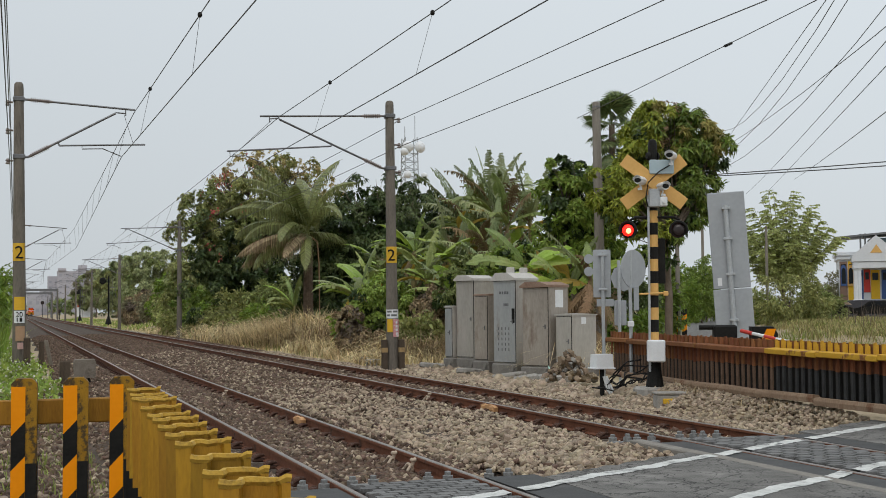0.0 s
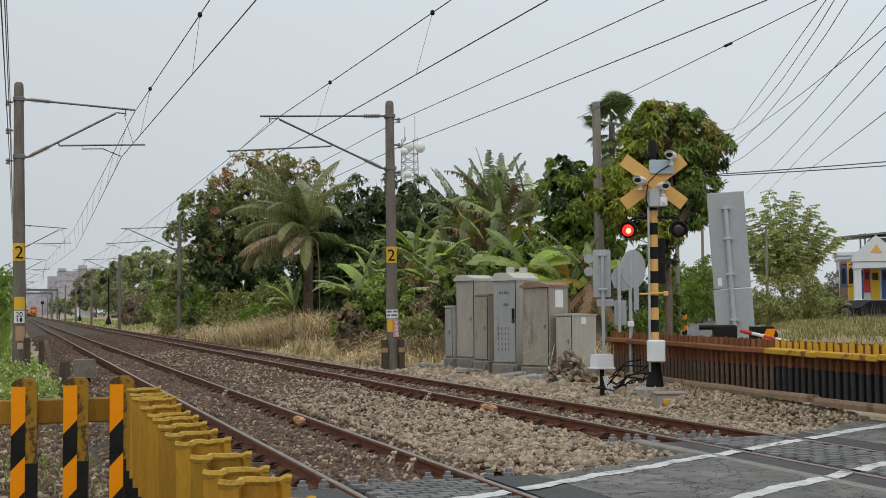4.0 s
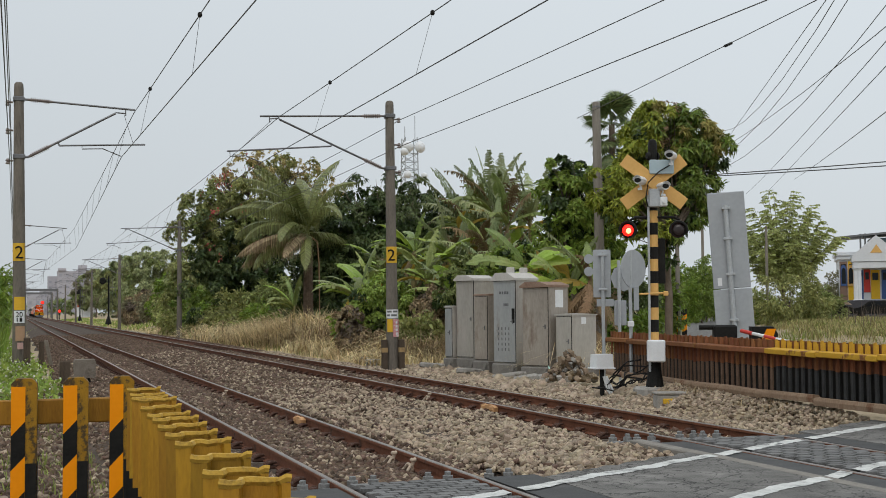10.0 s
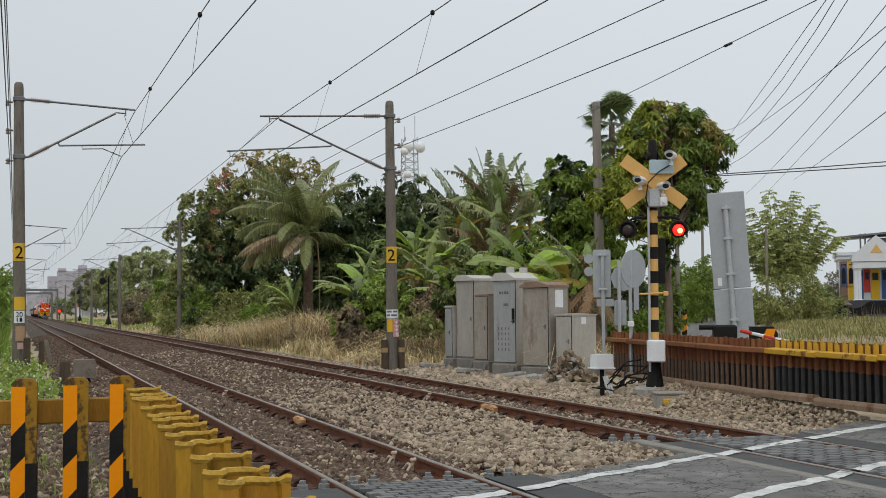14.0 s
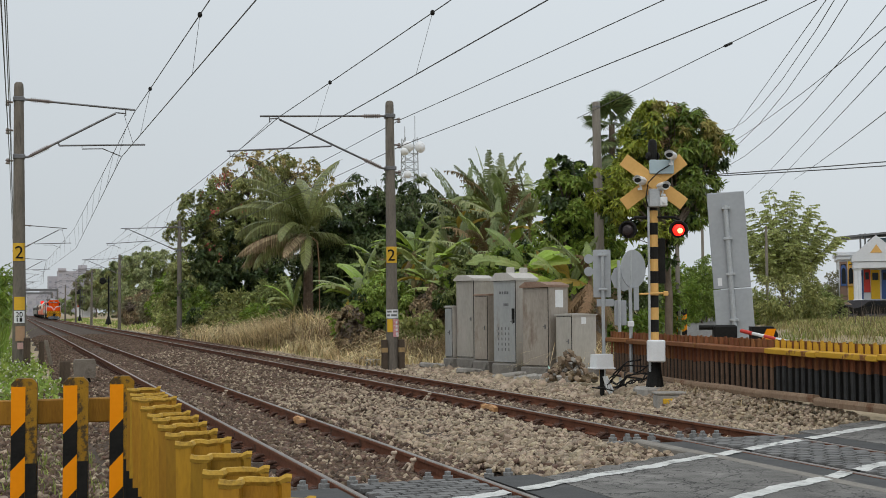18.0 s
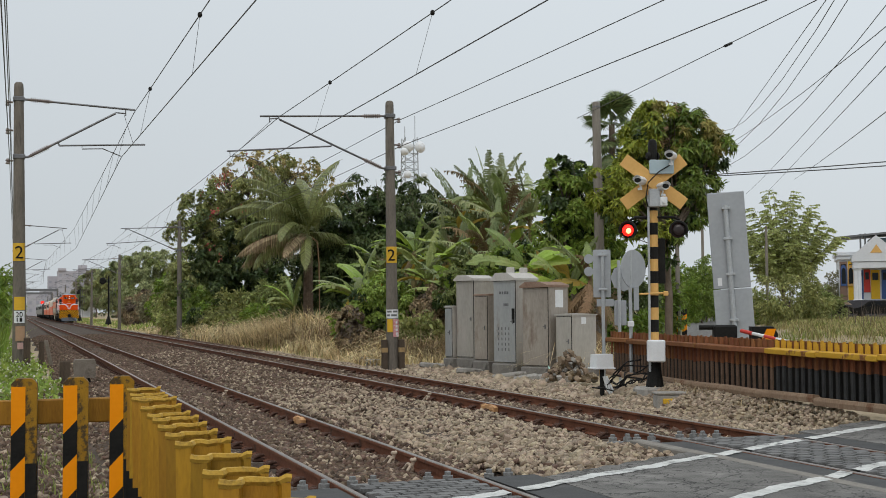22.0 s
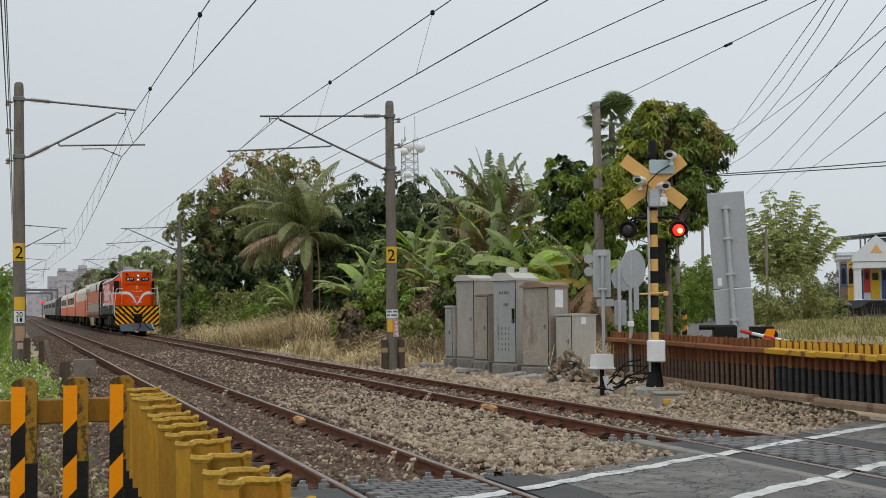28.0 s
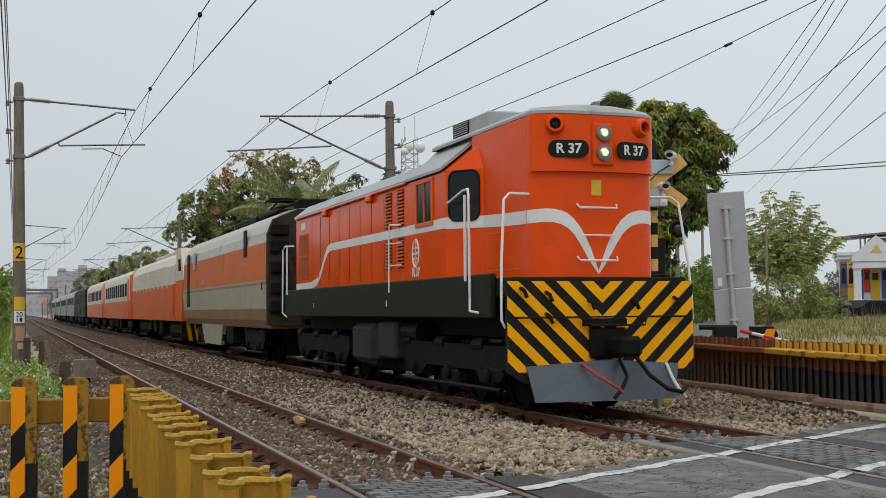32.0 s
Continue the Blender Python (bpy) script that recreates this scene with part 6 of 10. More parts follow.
def cab_locomotive():
    L, w = 19.8, 1.36
    car = thing("electric_locomotive", "orange and cream electric locomotive with a raked nose", "locomotive")
    side_bands(car, L, w, [("lower_wall", 1.0, 2.4, M_ORANGE_OLD, 0.04, 0.0), ("upper_wall", 2.402, 3.1, M_CREAM, 0.0, 0.02), ("eave", 3.102, 3.45, M_CREAM, 0.02, 0.18)], 2.2)
    part("roof", Shape().prism([(-1.18, 3.452), (1.18, 3.452), (1.0, 3.62), (0.5, 3.74), (-0.5, 3.74), (-1.0, 3.62)], 2.2, L), M_CREAM, car)
    for sx in (-1, 1):
        for i in range(9):
            part("air_slot", Shape().box(sx * 1.345, sx * 1.366, 4.4 + 1.6 * i, 4.75 + 1.6 * i, 2.3, 2.62, 0.004), M_CREAM, car, "cream louvred air slot")
    part("nose_lower", Shape().prism([(0.5, 1.0), (2.198, 1.0), (2.198, 2.5), (0.1, 2.5)], -1.3, 1.3, "x"), M_ORANGE_OLD, car)
    part("nose_stripe", Shape().prism([(0.06, 2.502), (2.198, 2.502), (2.198, 2.62), (0.08, 2.62)], -1.31, 1.31, "x"), M_CREAM, car)
    part("nose_upper", Shape().prism([(0.08, 2.622), (2.198, 2.622), (2.198, 3.72), (0.9, 3.7), (0.7, 3.45)], -1.28, 1.28, "x"), M_CREAM, car)
    for sx in (-1, 1):
        part("windscreen", Shape().prism([(0.22 + 0.12, 2.8), (0.62, 3.35), (0.6, 3.36), (0.2 + 0.12, 2.81)], sx * 0.08, sx * 1.1, "x"), M_GLASS, car, "dark windscreen")
        part("side_window", Shape().prism([(0.75, 2.85), (1.55, 2.85), (1.55, 3.3), (1.0, 3.3)], sx * 1.27, sx * 1.287, "x"), M_COACH_GLASS, car, "dark cab side window")
        part("cab_door", Shape().box(sx * 1.35, sx * 1.37, 2.5, 3.2, 1.2, 2.39, 0.01), M_ORANGE_OLD, car, "orange cab door")
        for i in range(6):
            part("vent_panel", Shape().box(sx * 1.345, sx * 1.366, 5.0 + 2.0 * i, 6.3 + 2.0 * i, 2.8, 3.15, 0.004), M_CREAM, car)
    part("plough", Shape().prism([(0.7, 0.98), (0.95, 0.25), (1.05, 0.25), (1.0, 0.98)], -1.25, 1.25, "x"), M_BLACK, car, "black and yellow plough")
    for k in range(-4, 5):
        part("hazard_stripe", Shape().add([(k * 0.28, 0.69, 0.97), (k * 0.28 + 0.14, 0.69, 0.97), (k * 0.28 + 0.3, 0.93, 0.27), (k * 0.28 + 0.16, 0.93, 0.27)] + [(k * 0.28, 0.7, 0.97), (k * 0.28 + 0.14, 0.7, 0.97), (k * 0.28 + 0.3, 0.94, 0.27), (k * 0.28 + 0.16, 0.94, 0.27)], [(0, 1, 2, 3), (7, 6, 5, 4), (0, 4, 5, 1), (1, 5, 6, 2), (2, 6, 7, 3), (3, 7, 4, 0)]), M_HAZARD, car, "yellow hazard stripe")
    part("tail_wall", Shape().box(-1.3, 1.3, L + 0.004, L + 0.4, 1.0, 3.3, 0.05), M_ORANGE_OLD, car)
    part("roof_gear", Shape().box(-0.7, 0.7, 5, 15, 3.76, 3.9, 0.04), M_CREAM, car)
    under_gear(car, L, 3, 3.6)
    TRAIN.append((car, 31.0))


def passenger_coach(at, kind):
    L, w = 20.0, 1.38
    if kind == "orange":
        car = thing("passenger_coach", "orange and cream passenger coach with a row of windows", "railway coach", group="coaches of the train")
        cols = (M_ORANGE_OLD, M_CREAM, M_CREAM, M_CREAM)
    elif kind == "van":
        car = thing("luggage_van", "dark grey luggage van with open doorways", "railway van")
        cols = (M_DARKGREEN, M_DARKGREEN, M_UNDER, M_UNDER)
    else:
        car = thing("passenger_coach", "blue-grey and silver passenger coach with a row of windows", "railway coach", group="coaches of the train")
        cols = (M_SILVER_DULL, M_SILVER_DULL, M_BLUE, M_ROOF)
    side_bands(car, L, w, [("lower_wall", 0.98, 1.95, cols[0], 0.05, 0.0), ("belt_stripe", 1.952, 2.15, cols[1], 0, 0), ("window_band", 2.152, 2.95, cols[2], 0, 0), ("upper_wall", 2.952, 3.3, cols[3], 0, 0.08)])
    part("roof", Shape().prism([(-1.3, 3.302), (1.3, 3.302), (1.12, 3.52), (0.7, 3.66), (-0.7, 3.66), (-1.12, 3.52)], 0, L), cols[3] if kind != "grey" else M_ROOF, car)
    if kind == "van":
        for yy in (2.0, 8.0, 14.0):
            for sx in (-1, 1):
                # Black plate on the closed wall paints the shade inside the doorway.
                part("doorway", Shape().box(sx * 1.36, sx * 1.386, yy, yy + 2.4, 1.15, 3.0, 0.01), M_BLACK, car, "black plate standing in for the dark of an open doorway")
    else:
        side_windows(car, w, [(1.8 + 1.65 * i, 3.0 + 1.65 * i) for i in range(10)], 2.2, 2.9)
    for yy in (-0.25, L):
        part("gangway", Shape().box(-0.6, 0.6, yy, yy + 0.245, 1.05, 3.2, 0.03), M_HOSE, car)
        part("end_pillar", Shape().box(-1.36, -1.1, yy + 0.02, yy + 0.22, 1.0, 3.3, 0.03).box(1.1, 1.36, yy + 0.02, yy + 0.22, 1.0, 3.3, 0.03), M_ORANGE_OLD if kind == "orange" else M_UNDER, car)
    for sx in (-1, 1):
        for yy in (0.5, L - 1.3):
            part("door", Shape().box(sx * 1.365, sx * 1.388, yy, yy + 0.8, 1.05, 3.1, 0.01), cols[0], car)
    under_gear(car, L, 2, 3.0)
    for i in range(3):
        part("roof_unit", Shape().box(-0.6, 0.6, 3 + 5.5 * i, 5.5 + 5.5 * i, 3.6, 3.76, 0.04), M_ROOF, car)
    TRAIN.append((car, at))


locomotive()
push_pull_unit()
cab_locomotive()
AXLES[:] = AXLES[:10]
for i, kind in enumerate(("orange", "orange", "van", "grey", "grey", "grey", "grey")):
    passenger_coach(52.2 + 20.8 * i + (2 if i > 1 else 0), kind)
# ---- plants ----
rng = np.random.default_rng(11)
M_BARK = mat("bark", (0.1, 0.075, 0.055), (0.2, 0.16, 0.125), 0.95, scale=6, bump=0.6, stretch=(2, 2, 0.5))
M_LEAF_MANGO = mat("mango_leaf", (0.11, 0.17, 0.028), (0.24, 0.31, 0.06), 0.42, scale=1.2, bump=0, island=0.5, soft=0.34)
# Near-black leaves for the inside of crowns: shade put into the colour.
M_LEAF_SHADE = mat("shade_green_leaf", (0.025, 0.05, 0.012), (0.065, 0.1, 0.024), 0.4, scale=1.2, bump=0, island=0.4, soft=0.25)
M_LEAF_YOUNG = mat("young_leaf", (0.23, 0.28, 0.035), (0.38, 0.41, 0.06), 0.5, scale=1.5, bump=0, island=0.45, soft=0.3)
# Lightened for distance haze; in lower crowns this colour stands for shade.
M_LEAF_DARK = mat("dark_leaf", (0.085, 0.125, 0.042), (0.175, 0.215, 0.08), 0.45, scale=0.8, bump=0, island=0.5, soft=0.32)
M_LEAF_OLIVE = mat("olive_leaf", (0.23, 0.245, 0.075), (0.39, 0.395, 0.15), 0.55, scale=0.6, bump=0, island=0.5, soft=0.34)
M_LEAF_DRY = mat("dry_leaf", (0.25, 0.18, 0.1), (0.4, 0.31, 0.19), 0.8, scale=1.0, bump=0, island=0.45, soft=0.2)
M_LEAF_PALE = mat("pale_green_leaf", (0.35, 0.39, 0.13), (0.49, 0.52, 0.22), 0.6, scale=0.8, bump=0, island=0.4, soft=0.3)
M_LEAF_BRIGHT = mat("bright_weed_leaf", (0.135, 0.21, 0.028), (0.25, 0.34, 0.055), 0.5, scale=1.5, bump=0, island=0.45, soft=0.3)
M_BANANA = mat("banana_leaf", (0.14, 0.2, 0.045), (0.33, 0.38, 0.13), 0.4, scale=2.0, bump=0.05, stain=(0.3, 0.27, 0.12), amount=0.3, rand=0.42, soft=0.3)
M_BANANA_FRESH = mat("fresh_banana_leaf", (0.24, 0.37, 0.04), (0.42, 0.54, 0.1), 0.36, scale=1.5, bump=0.05, rand=0.3, soft=0.35)
M_BANANA_YELLOW = mat("yellowing_banana_leaf", (0.38, 0.27, 0.04), (0.5, 0.36, 0.06), 0.5, scale=2, bump=0.05, stain=(0.2, 0.12, 0.04), amount=0.5, soft=0.3)
M_BANANA_DRY = mat("dry_banana_leaf", (0.2, 0.13, 0.07), (0.32, 0.23, 0.13), 0.8, scale=2, bump=0.1, rand=0.3, soft=0.2)
M_COCONUT = mat("coconut_leaf", (0.13, 0.15, 0.045), (0.26, 0.275, 0.1), 0.45, scale=1, bump=0, island=0.35, soft=0.25)
M_FLOWER = mat("red_flower", (0.36, 0.07, 0.055), (0.5, 0.13, 0.1), 0.6, bump=0, island=0.3)
M_BLOSSOM = mat("white_blossom", (0.6, 0.6, 0.52), (0.75, 0.75, 0.68), 0.6, bump=0, island=0.2)
M_LEAF_GREY = mat("grey_olive_leaf", (0.2, 0.19, 0.11), (0.33, 0.31, 0.19), 0.7, scale=0.8, bump=0, island=0.4, soft=0.3)
M_LEAF_LIME = mat("lime_weed_leaf", (0.19, 0.28, 0.04), (0.33, 0.42, 0.09), 0.55, scale=1.5, bump=0, island=0.4, soft=0.3)
M_FIELD = mat("olive_field_grass", (0.22, 0.19, 0.075), (0.38, 0.33, 0.15), 0.8, scale=0.5, bump=0, island=0.45, soft=0.2)
M_STRAW = mat("dry_grass", (0.56, 0.445, 0.24), (0.76, 0.63, 0.38), 0.85, scale=0.7, bump=0, island=0.4, soft=0.2)
M_LEAF_UMBER = mat("brownish_olive_leaf", (0.36, 0.29, 0.12), (0.54, 0.45, 0.2), 0.7, scale=0.8, bump=0, island=0.45, soft=0.3)
# Leaf colour paled and greyed to paint distance haze on far trees.
M_LEAF_HAZE = mat("hazed_green_leaf", (0.3, 0.34, 0.16), (0.45, 0.48, 0.25), 0.7, scale=0.8, bump=0, island=0.4, soft=0.3)
M_LEAF_FERN = mat("mid_green_feathery_leaf", (0.18, 0.215, 0.065), (0.31, 0.35, 0.13), 0.6, scale=0.8, bump=0, island=0.5, soft=0.3)
M_LEAF_COPPER = mat("coppery_young_leaf", (0.27, 0.235, 0.06), (0.42, 0.37, 0.11), 0.5, scale=1.5, bump=0, island=0.4, soft=0.3)
M_BANANA_RAGGED = mat("wind_torn_banana_leaf", (0.17, 0.215, 0.08), (0.34, 0.38, 0.19), 0.45, scale=2.0, bump=0.05, stain=(0.32, 0.26, 0.13), amount=0.3, rand=0.4, soft=0.28)
M_GRASS = mat("green_grass", (0.14, 0.18, 0.035), (0.26, 0.29, 0.08), 0.7, scale=0.7, bump=0, island=0.4, soft=0.25)


def leaf_mesh(name, centre, direct, length, width, material, fold=0.25, face=None):
    """Many folded leaves in one mesh: arrays of places, directions, lengths and widths."""
    n = len(centre)
    d = direct / np.maximum(np.linalg.norm(direct, axis=1, keepdims=True), 1e-6)
    r = rng.normal(size=(n, 3))
    if face is not None:
        r = r * 0.35 + face + np.array([0, 0, 0.6])
    s = np.cross(d, r)
    s /= np.maximum(np.linalg.norm(s, axis=1, keepdims=True), 1e-6)
    u = np.cross(s, d)
    L, W = length[:, None], width[:, None]
    v = np.empty((n, 4, 3))
    v[:, 0] = centre
    lift = fold if face is None else -fold * np.sign(u[:, 2:])
    v[:, 1] = centre + d * L * 0.45 + s * W * 0.5 - u * W * lift if face is not None else centre + d * L * 0.45 + s * W * 0.5 + u * W * fold
    v[:, 2] = centre + d * L - np.array([0, 0, 1]) * L * 0.18
    v[:, 3] = centre + d * L * 0.45 - s * W * 0.5 - u * W * lift if face is not None else centre + d * L * 0.45 - s * W * 0.5 + u * W * fold
    k = np.arange(n)[:, None] * 4
    f = np.concatenate([k + np.array([0, 1, 2]), k + np.array([0, 2, 3])])
    return np_mesh(name, v.reshape(-1, 3), f, material)


def crown_points(blobs, n, shell=0.55):
    """Points in a cluster of lumps (x, y, z, rx, ry, rz), thicker towards their outside."""
    blobs = np.array(blobs, float)
    vol = blobs[:, 3] * blobs[:, 4] * blobs[:, 5]
    which = rng.choice(len(blobs), n, p=vol / vol.sum())
    d = rng.normal(size=(n, 3))
    d /= np.linalg.norm(d, axis=1, keepdims=True)
    r = shell + (1.04 - shell) * rng.random(n) ** 0.7
    lump = 1 + 0.16 * np.sin(d[:, :1] * 7 + which[:, None]) * np.sin(d[:, 2:] * 6 + which[:, None] * 2)
    return blobs[which, :3] + d * r[:, None] * blobs[which, 3:] * lump, d


def make_tree(name, label, x, y, blobs, trunk_r, leaf, n_twigs, per, size, mats, group="", bare=0.0, trunk_top=None, clump=13):
    """A tapered trunk with limbs into each lump and a crown of twigs that carry leaves. mats: (name, material, share)."""
    z0 = float(ground_z(x, y))
    ob = thing(name, label, "tree", pose(x, y, z0), group)
    top = trunk_top or min(b[2] for b in blobs)
    lean = [(0, 0, -0.3), (0.1, 0.05, top * 0.4), (-0.05, 0.1, top * 0.8), (0.05, 0, top)]
    part("trunk", Shape().tube(lean, trunk_r, 10, trunk_r * 0.6), M_BARK, ob, smooth=True)
    for bl in blobs:
        c = Vector(bl[:3])
        p0 = Vector((0.0, 0.0, top * 0.75))
        mid = p0.lerp(c, 0.5) + Vector((0.1, -0.1, 0.3))
        limb = part("limb", Shape().tube([p0, mid, c + Vector((0, 0, bl[5] * 0.4))], trunk_r * 0.5, 7, trunk_r * 0.14), M_BARK, ob)
        if bare:
            for k in range(5):
                e = c + Vector((rng.normal() * bl[3] * 0.6, rng.normal() * bl[4] * 0.6, bl[5] * rng.uniform(0.3, 1.0)))
                part("branch", Shape().tube([mid, mid.lerp(e, 0.6) + Vector((0.1, 0, -0.1)), e], trunk_r * 0.16, 5, trunk_r * 0.03), M_BARK, limb)
    # leaves gather in clumps; each clump keeps to one kind of leaf
    ncl = max(n_twigs // clump, 12)
    wide = 1.9 * (clump / 13) ** 0.4
    cl, cd = crown_points(blobs, ncl, 0.5)
    kind = rng.random(ncl)
    lo = 0.0
    for mname, mt, share in mats:
        sel = (kind >= lo) & (kind < lo + share)
        lo += share
        if not sel.any():
            continue
        tw = max(int(n_twigs * share), sel.sum())
        pick = rng.choice(np.flatnonzero(sel), tw)
        d = rng.normal(size=(tw, 3))
        d /= np.linalg.norm(d, axis=1, keepdims=True)
        c = cl[pick] + d * (size * wide) * rng.random((tw, 1)) ** 0.4 * np.array([1, 1, 0.75])
        d = d + cd[pick] * 0.8
        cc = np.repeat(c, per, 0) + rng.normal(size=(tw * per, 3)) * size * 0.3
        dd = np.repeat(d, per, 0) * 0.6 + rng.normal(size=(tw * per, 3)) * 0.6 + np.array([0, 0, -0.3])
        n = len(cc)
        tagged(part(mname, leaf_mesh(mname, cc, dd, size * rng.uniform(0.7, 1.3, n), size * leaf * rng.uniform(0.7, 1.2, n), mt), None, ob), kind="stuff")
    return ob


def crown(ob, name, blobs, material, puffs, twigs, per, size, leaf=0.34, shell=0.7, puff=0.3, droop=0.35):
    """Foliage in puffs on the outside of the lumps; each puff carries whorls of drooping leaves that face up and outwards."""
    c, d = crown_points(blobs, puffs, shell)
    ax = rng.normal(size=(puffs, twigs, 3))
    ax /= np.linalg.norm(ax, axis=2, keepdims=True)
    ax = ax + 0.75 * d[:, None, :] + np.array([0, 0, 0.25])
    ax /= np.linalg.norm(ax, axis=2, keepdims=True)
    grow = rng.uniform(0.6, 1.3, (puffs, 1, 1))
    tip = (c[:, None, :] + ax * puff * grow * rng.uniform(0.55, 1.05, (puffs, twigs, 1))).reshape(-1, 3)
    ax = ax.reshape(-1, 3)
    n = len(tip) * per
    a2, p2 = np.repeat(ax, per, 0), np.repeat(tip, per, 0)
    out = np.cross(a2, rng.normal(size=(n, 3)))
    out /= np.maximum(np.linalg.norm(out, axis=1, keepdims=True), 1e-6)
    dirs = out + a2 * rng.uniform(0.0, 0.7, (n, 1)) - np.array([0, 0, 1]) * droop * rng.uniform(0.4, 1.8, (n, 1))
    me = leaf_mesh(name, p2 + rng.normal(size=(n, 3)) * size * 0.12, dirs, size * rng.uniform(0.65, 1.25, n), size * leaf * rng.uniform(0.75, 1.25, n), material, face=a2)
    return tagged(part(name, me, None, ob), kind="stuff")


def lumps(px0, dist, rows, drop=0.3, deep=0.9):
    """Lumps of a crown placed to fit the camera's view: (picture x, picture y, radius, flatness)."""
    k = K / dist
    return [((px - px0) / k, rng.uniform(-0.25, 0.25) * r, (549 - py) / k + 1.24 - drop, r, r * deep, r * fl) for px, py, r, fl in rows]


def at(u_dist, side):
    """A place at a distance ahead and a sidewise offset, both in the camera's frame."""
    return (u_dist * math.sin(YAW) + side * math.cos(YAW), u_dist * math.cos(YAW) - side * math.sin(YAW))


K = 2177.0


def spot(px_off, dist):
    """A place fitted to the view: picture offset from its middle (tangent times K) and distance."""
    return at(dist, px_off / K * dist)


def bare_tree(name, label, px0, dist, trunk_r, top, limbs):
    """A trunk with limbs that run out to the lumps of its crown."""
    x, y = spot(px0 - 784, dist)
    ob = thing(name, label, "tree", pose(x, y, float(ground_z(x, y))))
    part("trunk", Shape().tube([(0, 0, -0.3), (0.08, 0.05, top * 0.45), (-0.05, 0.1, top * 0.8), (0.05, 0, top)], trunk_r, 10, trunk_r * 0.6), M_BARK, ob, smooth=True)
    for bl in limbs:
        c, p0 = Vector(bl[:3]), Vector((0.0, 0.0, top * 0.8))
        mid = p0.lerp(c, 0.5) + Vector((0.1, -0.1, -0.08 * (c - p0).length))
        limb = part("limb", Shape().tube([p0, mid, c], trunk_r * 0.5, 7, trunk_r * 0.12), M_BARK, ob)
        for k in range(4):
            e = c + Vector((rng.normal() * bl[3] * 0.7, rng.normal() * bl[4] * 0.6, bl[5] * rng.uniform(0.1, 1.0)))
            part("branch", Shape().tube([mid.lerp(c, 0.5), mid.lerp(e, 0.75) + Vector((0.05, 0, -0.05)), e], trunk_r * 0.14, 5, trunk_r * 0.03), M_BARK, limb)
    return ob


# mango tree beside the lane
m_top = lumps(1180, 33.5, [(1165, 192, 0.6, 0.9), (1203, 184, 0.5, 0.9), (1232, 196, 0.5, 0.9), (1258, 216, 0.48, 0.9), (1185, 205, 0.6, 1)], 0.32)
m_mid = lumps(1180, 33.5, [(1182, 225, 0.75, 1), (1225, 228, 0.7, 1), (1272, 240, 0.42, 0.9), (1278, 266, 0.36, 0.9), (1250, 262, 0.6, 0.9)], 0.12)
m_low = lumps(1180, 33.5, [(1245, 298, 0.52, 0.9), (1262, 318, 0.28, 0.8), (1200, 285, 0.75, 1), (1215, 332, 0.55, 0.9), (1182, 350, 0.5, 0.9), (1238, 340, 0.36, 0.9), (1185, 378, 0.5, 0.9), (1150, 420, 0.5, 0.9), (1205, 362, 0.4, 0.9)], 0.12)
m_yel = lumps(1180, 33.5, [(1135, 235, 0.48, 0.9), (1108, 260, 0.42, 0.9), (1130, 280, 0.5, 0.9), (1095, 287, 0.36, 0.9), (1150, 260, 0.5, 0.9), (1150, 330, 0.45, 0.9), (1130, 378, 0.42, 0.9), (1160, 392, 0.4, 0.9), (1100, 330, 0.5, 1), (1078, 300, 0.42, 0.9), (1075, 335, 0.5, 1), (1120, 310, 0.5, 1)], 0.12)
mango = bare_tree("mango_tree", "broad dark green mango tree with yellowish and coppery young leaves", 1180, 33.5, 0.12, 4.2, m_top + m_mid + m_low + m_yel)
# Darker inner leaves paint the crown's own shade.
crown(mango, "shaded_foliage", m_mid + m_low + m_yel, M_LEAF_SHADE, 46, 10, 10, 0.2, 0.4, 0.2, 0.25)
crown(mango, "foliage", m_top + m_mid + m_low, M_LEAF_MANGO, 84, 15, 10, 0.2, 0.33, 0.8, 0.27, 0.5)
crown(mango, "young_foliage", m_yel + m_top[:1], M_LEAF_YOUNG, 96, 14, 10, 0.17, 0.36, 0.8, 0.24, 0.4)
crown(mango, "coppery_foliage", m_top + m_mid[:3], M_LEAF_COPPER, 42, 13, 10, 0.17, 0.3, 0.85, 0.22, 0.5)
crown(mango, "blossom", [(x_, y_, z_ + 0.1, rx_, ry_, rz_) for x_, y_, z_, rx_, ry_, rz_ in m_top], mat("pinkish_brown_blossom", (0.3, 0.2, 0.12), (0.44, 0.31, 0.2), 0.8, bump=0, island=0.4, soft=0.2), 46, 9, 10, 0.05, 0.5, 0.98, 0.17, -0.6)
y_all = lumps(1020, 36, [(985, 300, 0.5, 0.9), (1025, 296, 0.5, 0.9), (1060, 302, 0.5, 0.9), (965, 335, 0.42, 0.9), (1000, 350, 0.7, 1), (1055, 350, 0.75, 1), (985, 400, 0.55, 1), (1040, 410, 0.75, 1), (1090, 350, 0.55, 1), (1080, 410, 0.6, 1), (972, 370, 0.36, 1), (1000, 440, 0.6, 1), (1050, 450, 0.6, 1)], -0.15)
young = bare_tree("young_tree", "bright green broadleaf tree", 1020, 36, 0.14, 2.8, y_all[:8])
# The dark gaps in this crown are painted with darker leaves.
crown(young, "shaded_foliage", y_all, M_LEAF_SHADE, 50, 10, 9, 0.19, 0.45, 0.15, 0.25)
crown(young, "foliage", y_all, M_LEAF_BRIGHT, 70, 14, 9, 0.17, 0.42, 0.8, 0.25)
crown(young, "bright_foliage", y_all, M_LEAF_LIME, 84, 14, 9, 0.16, 0.42, 0.85, 0.22)
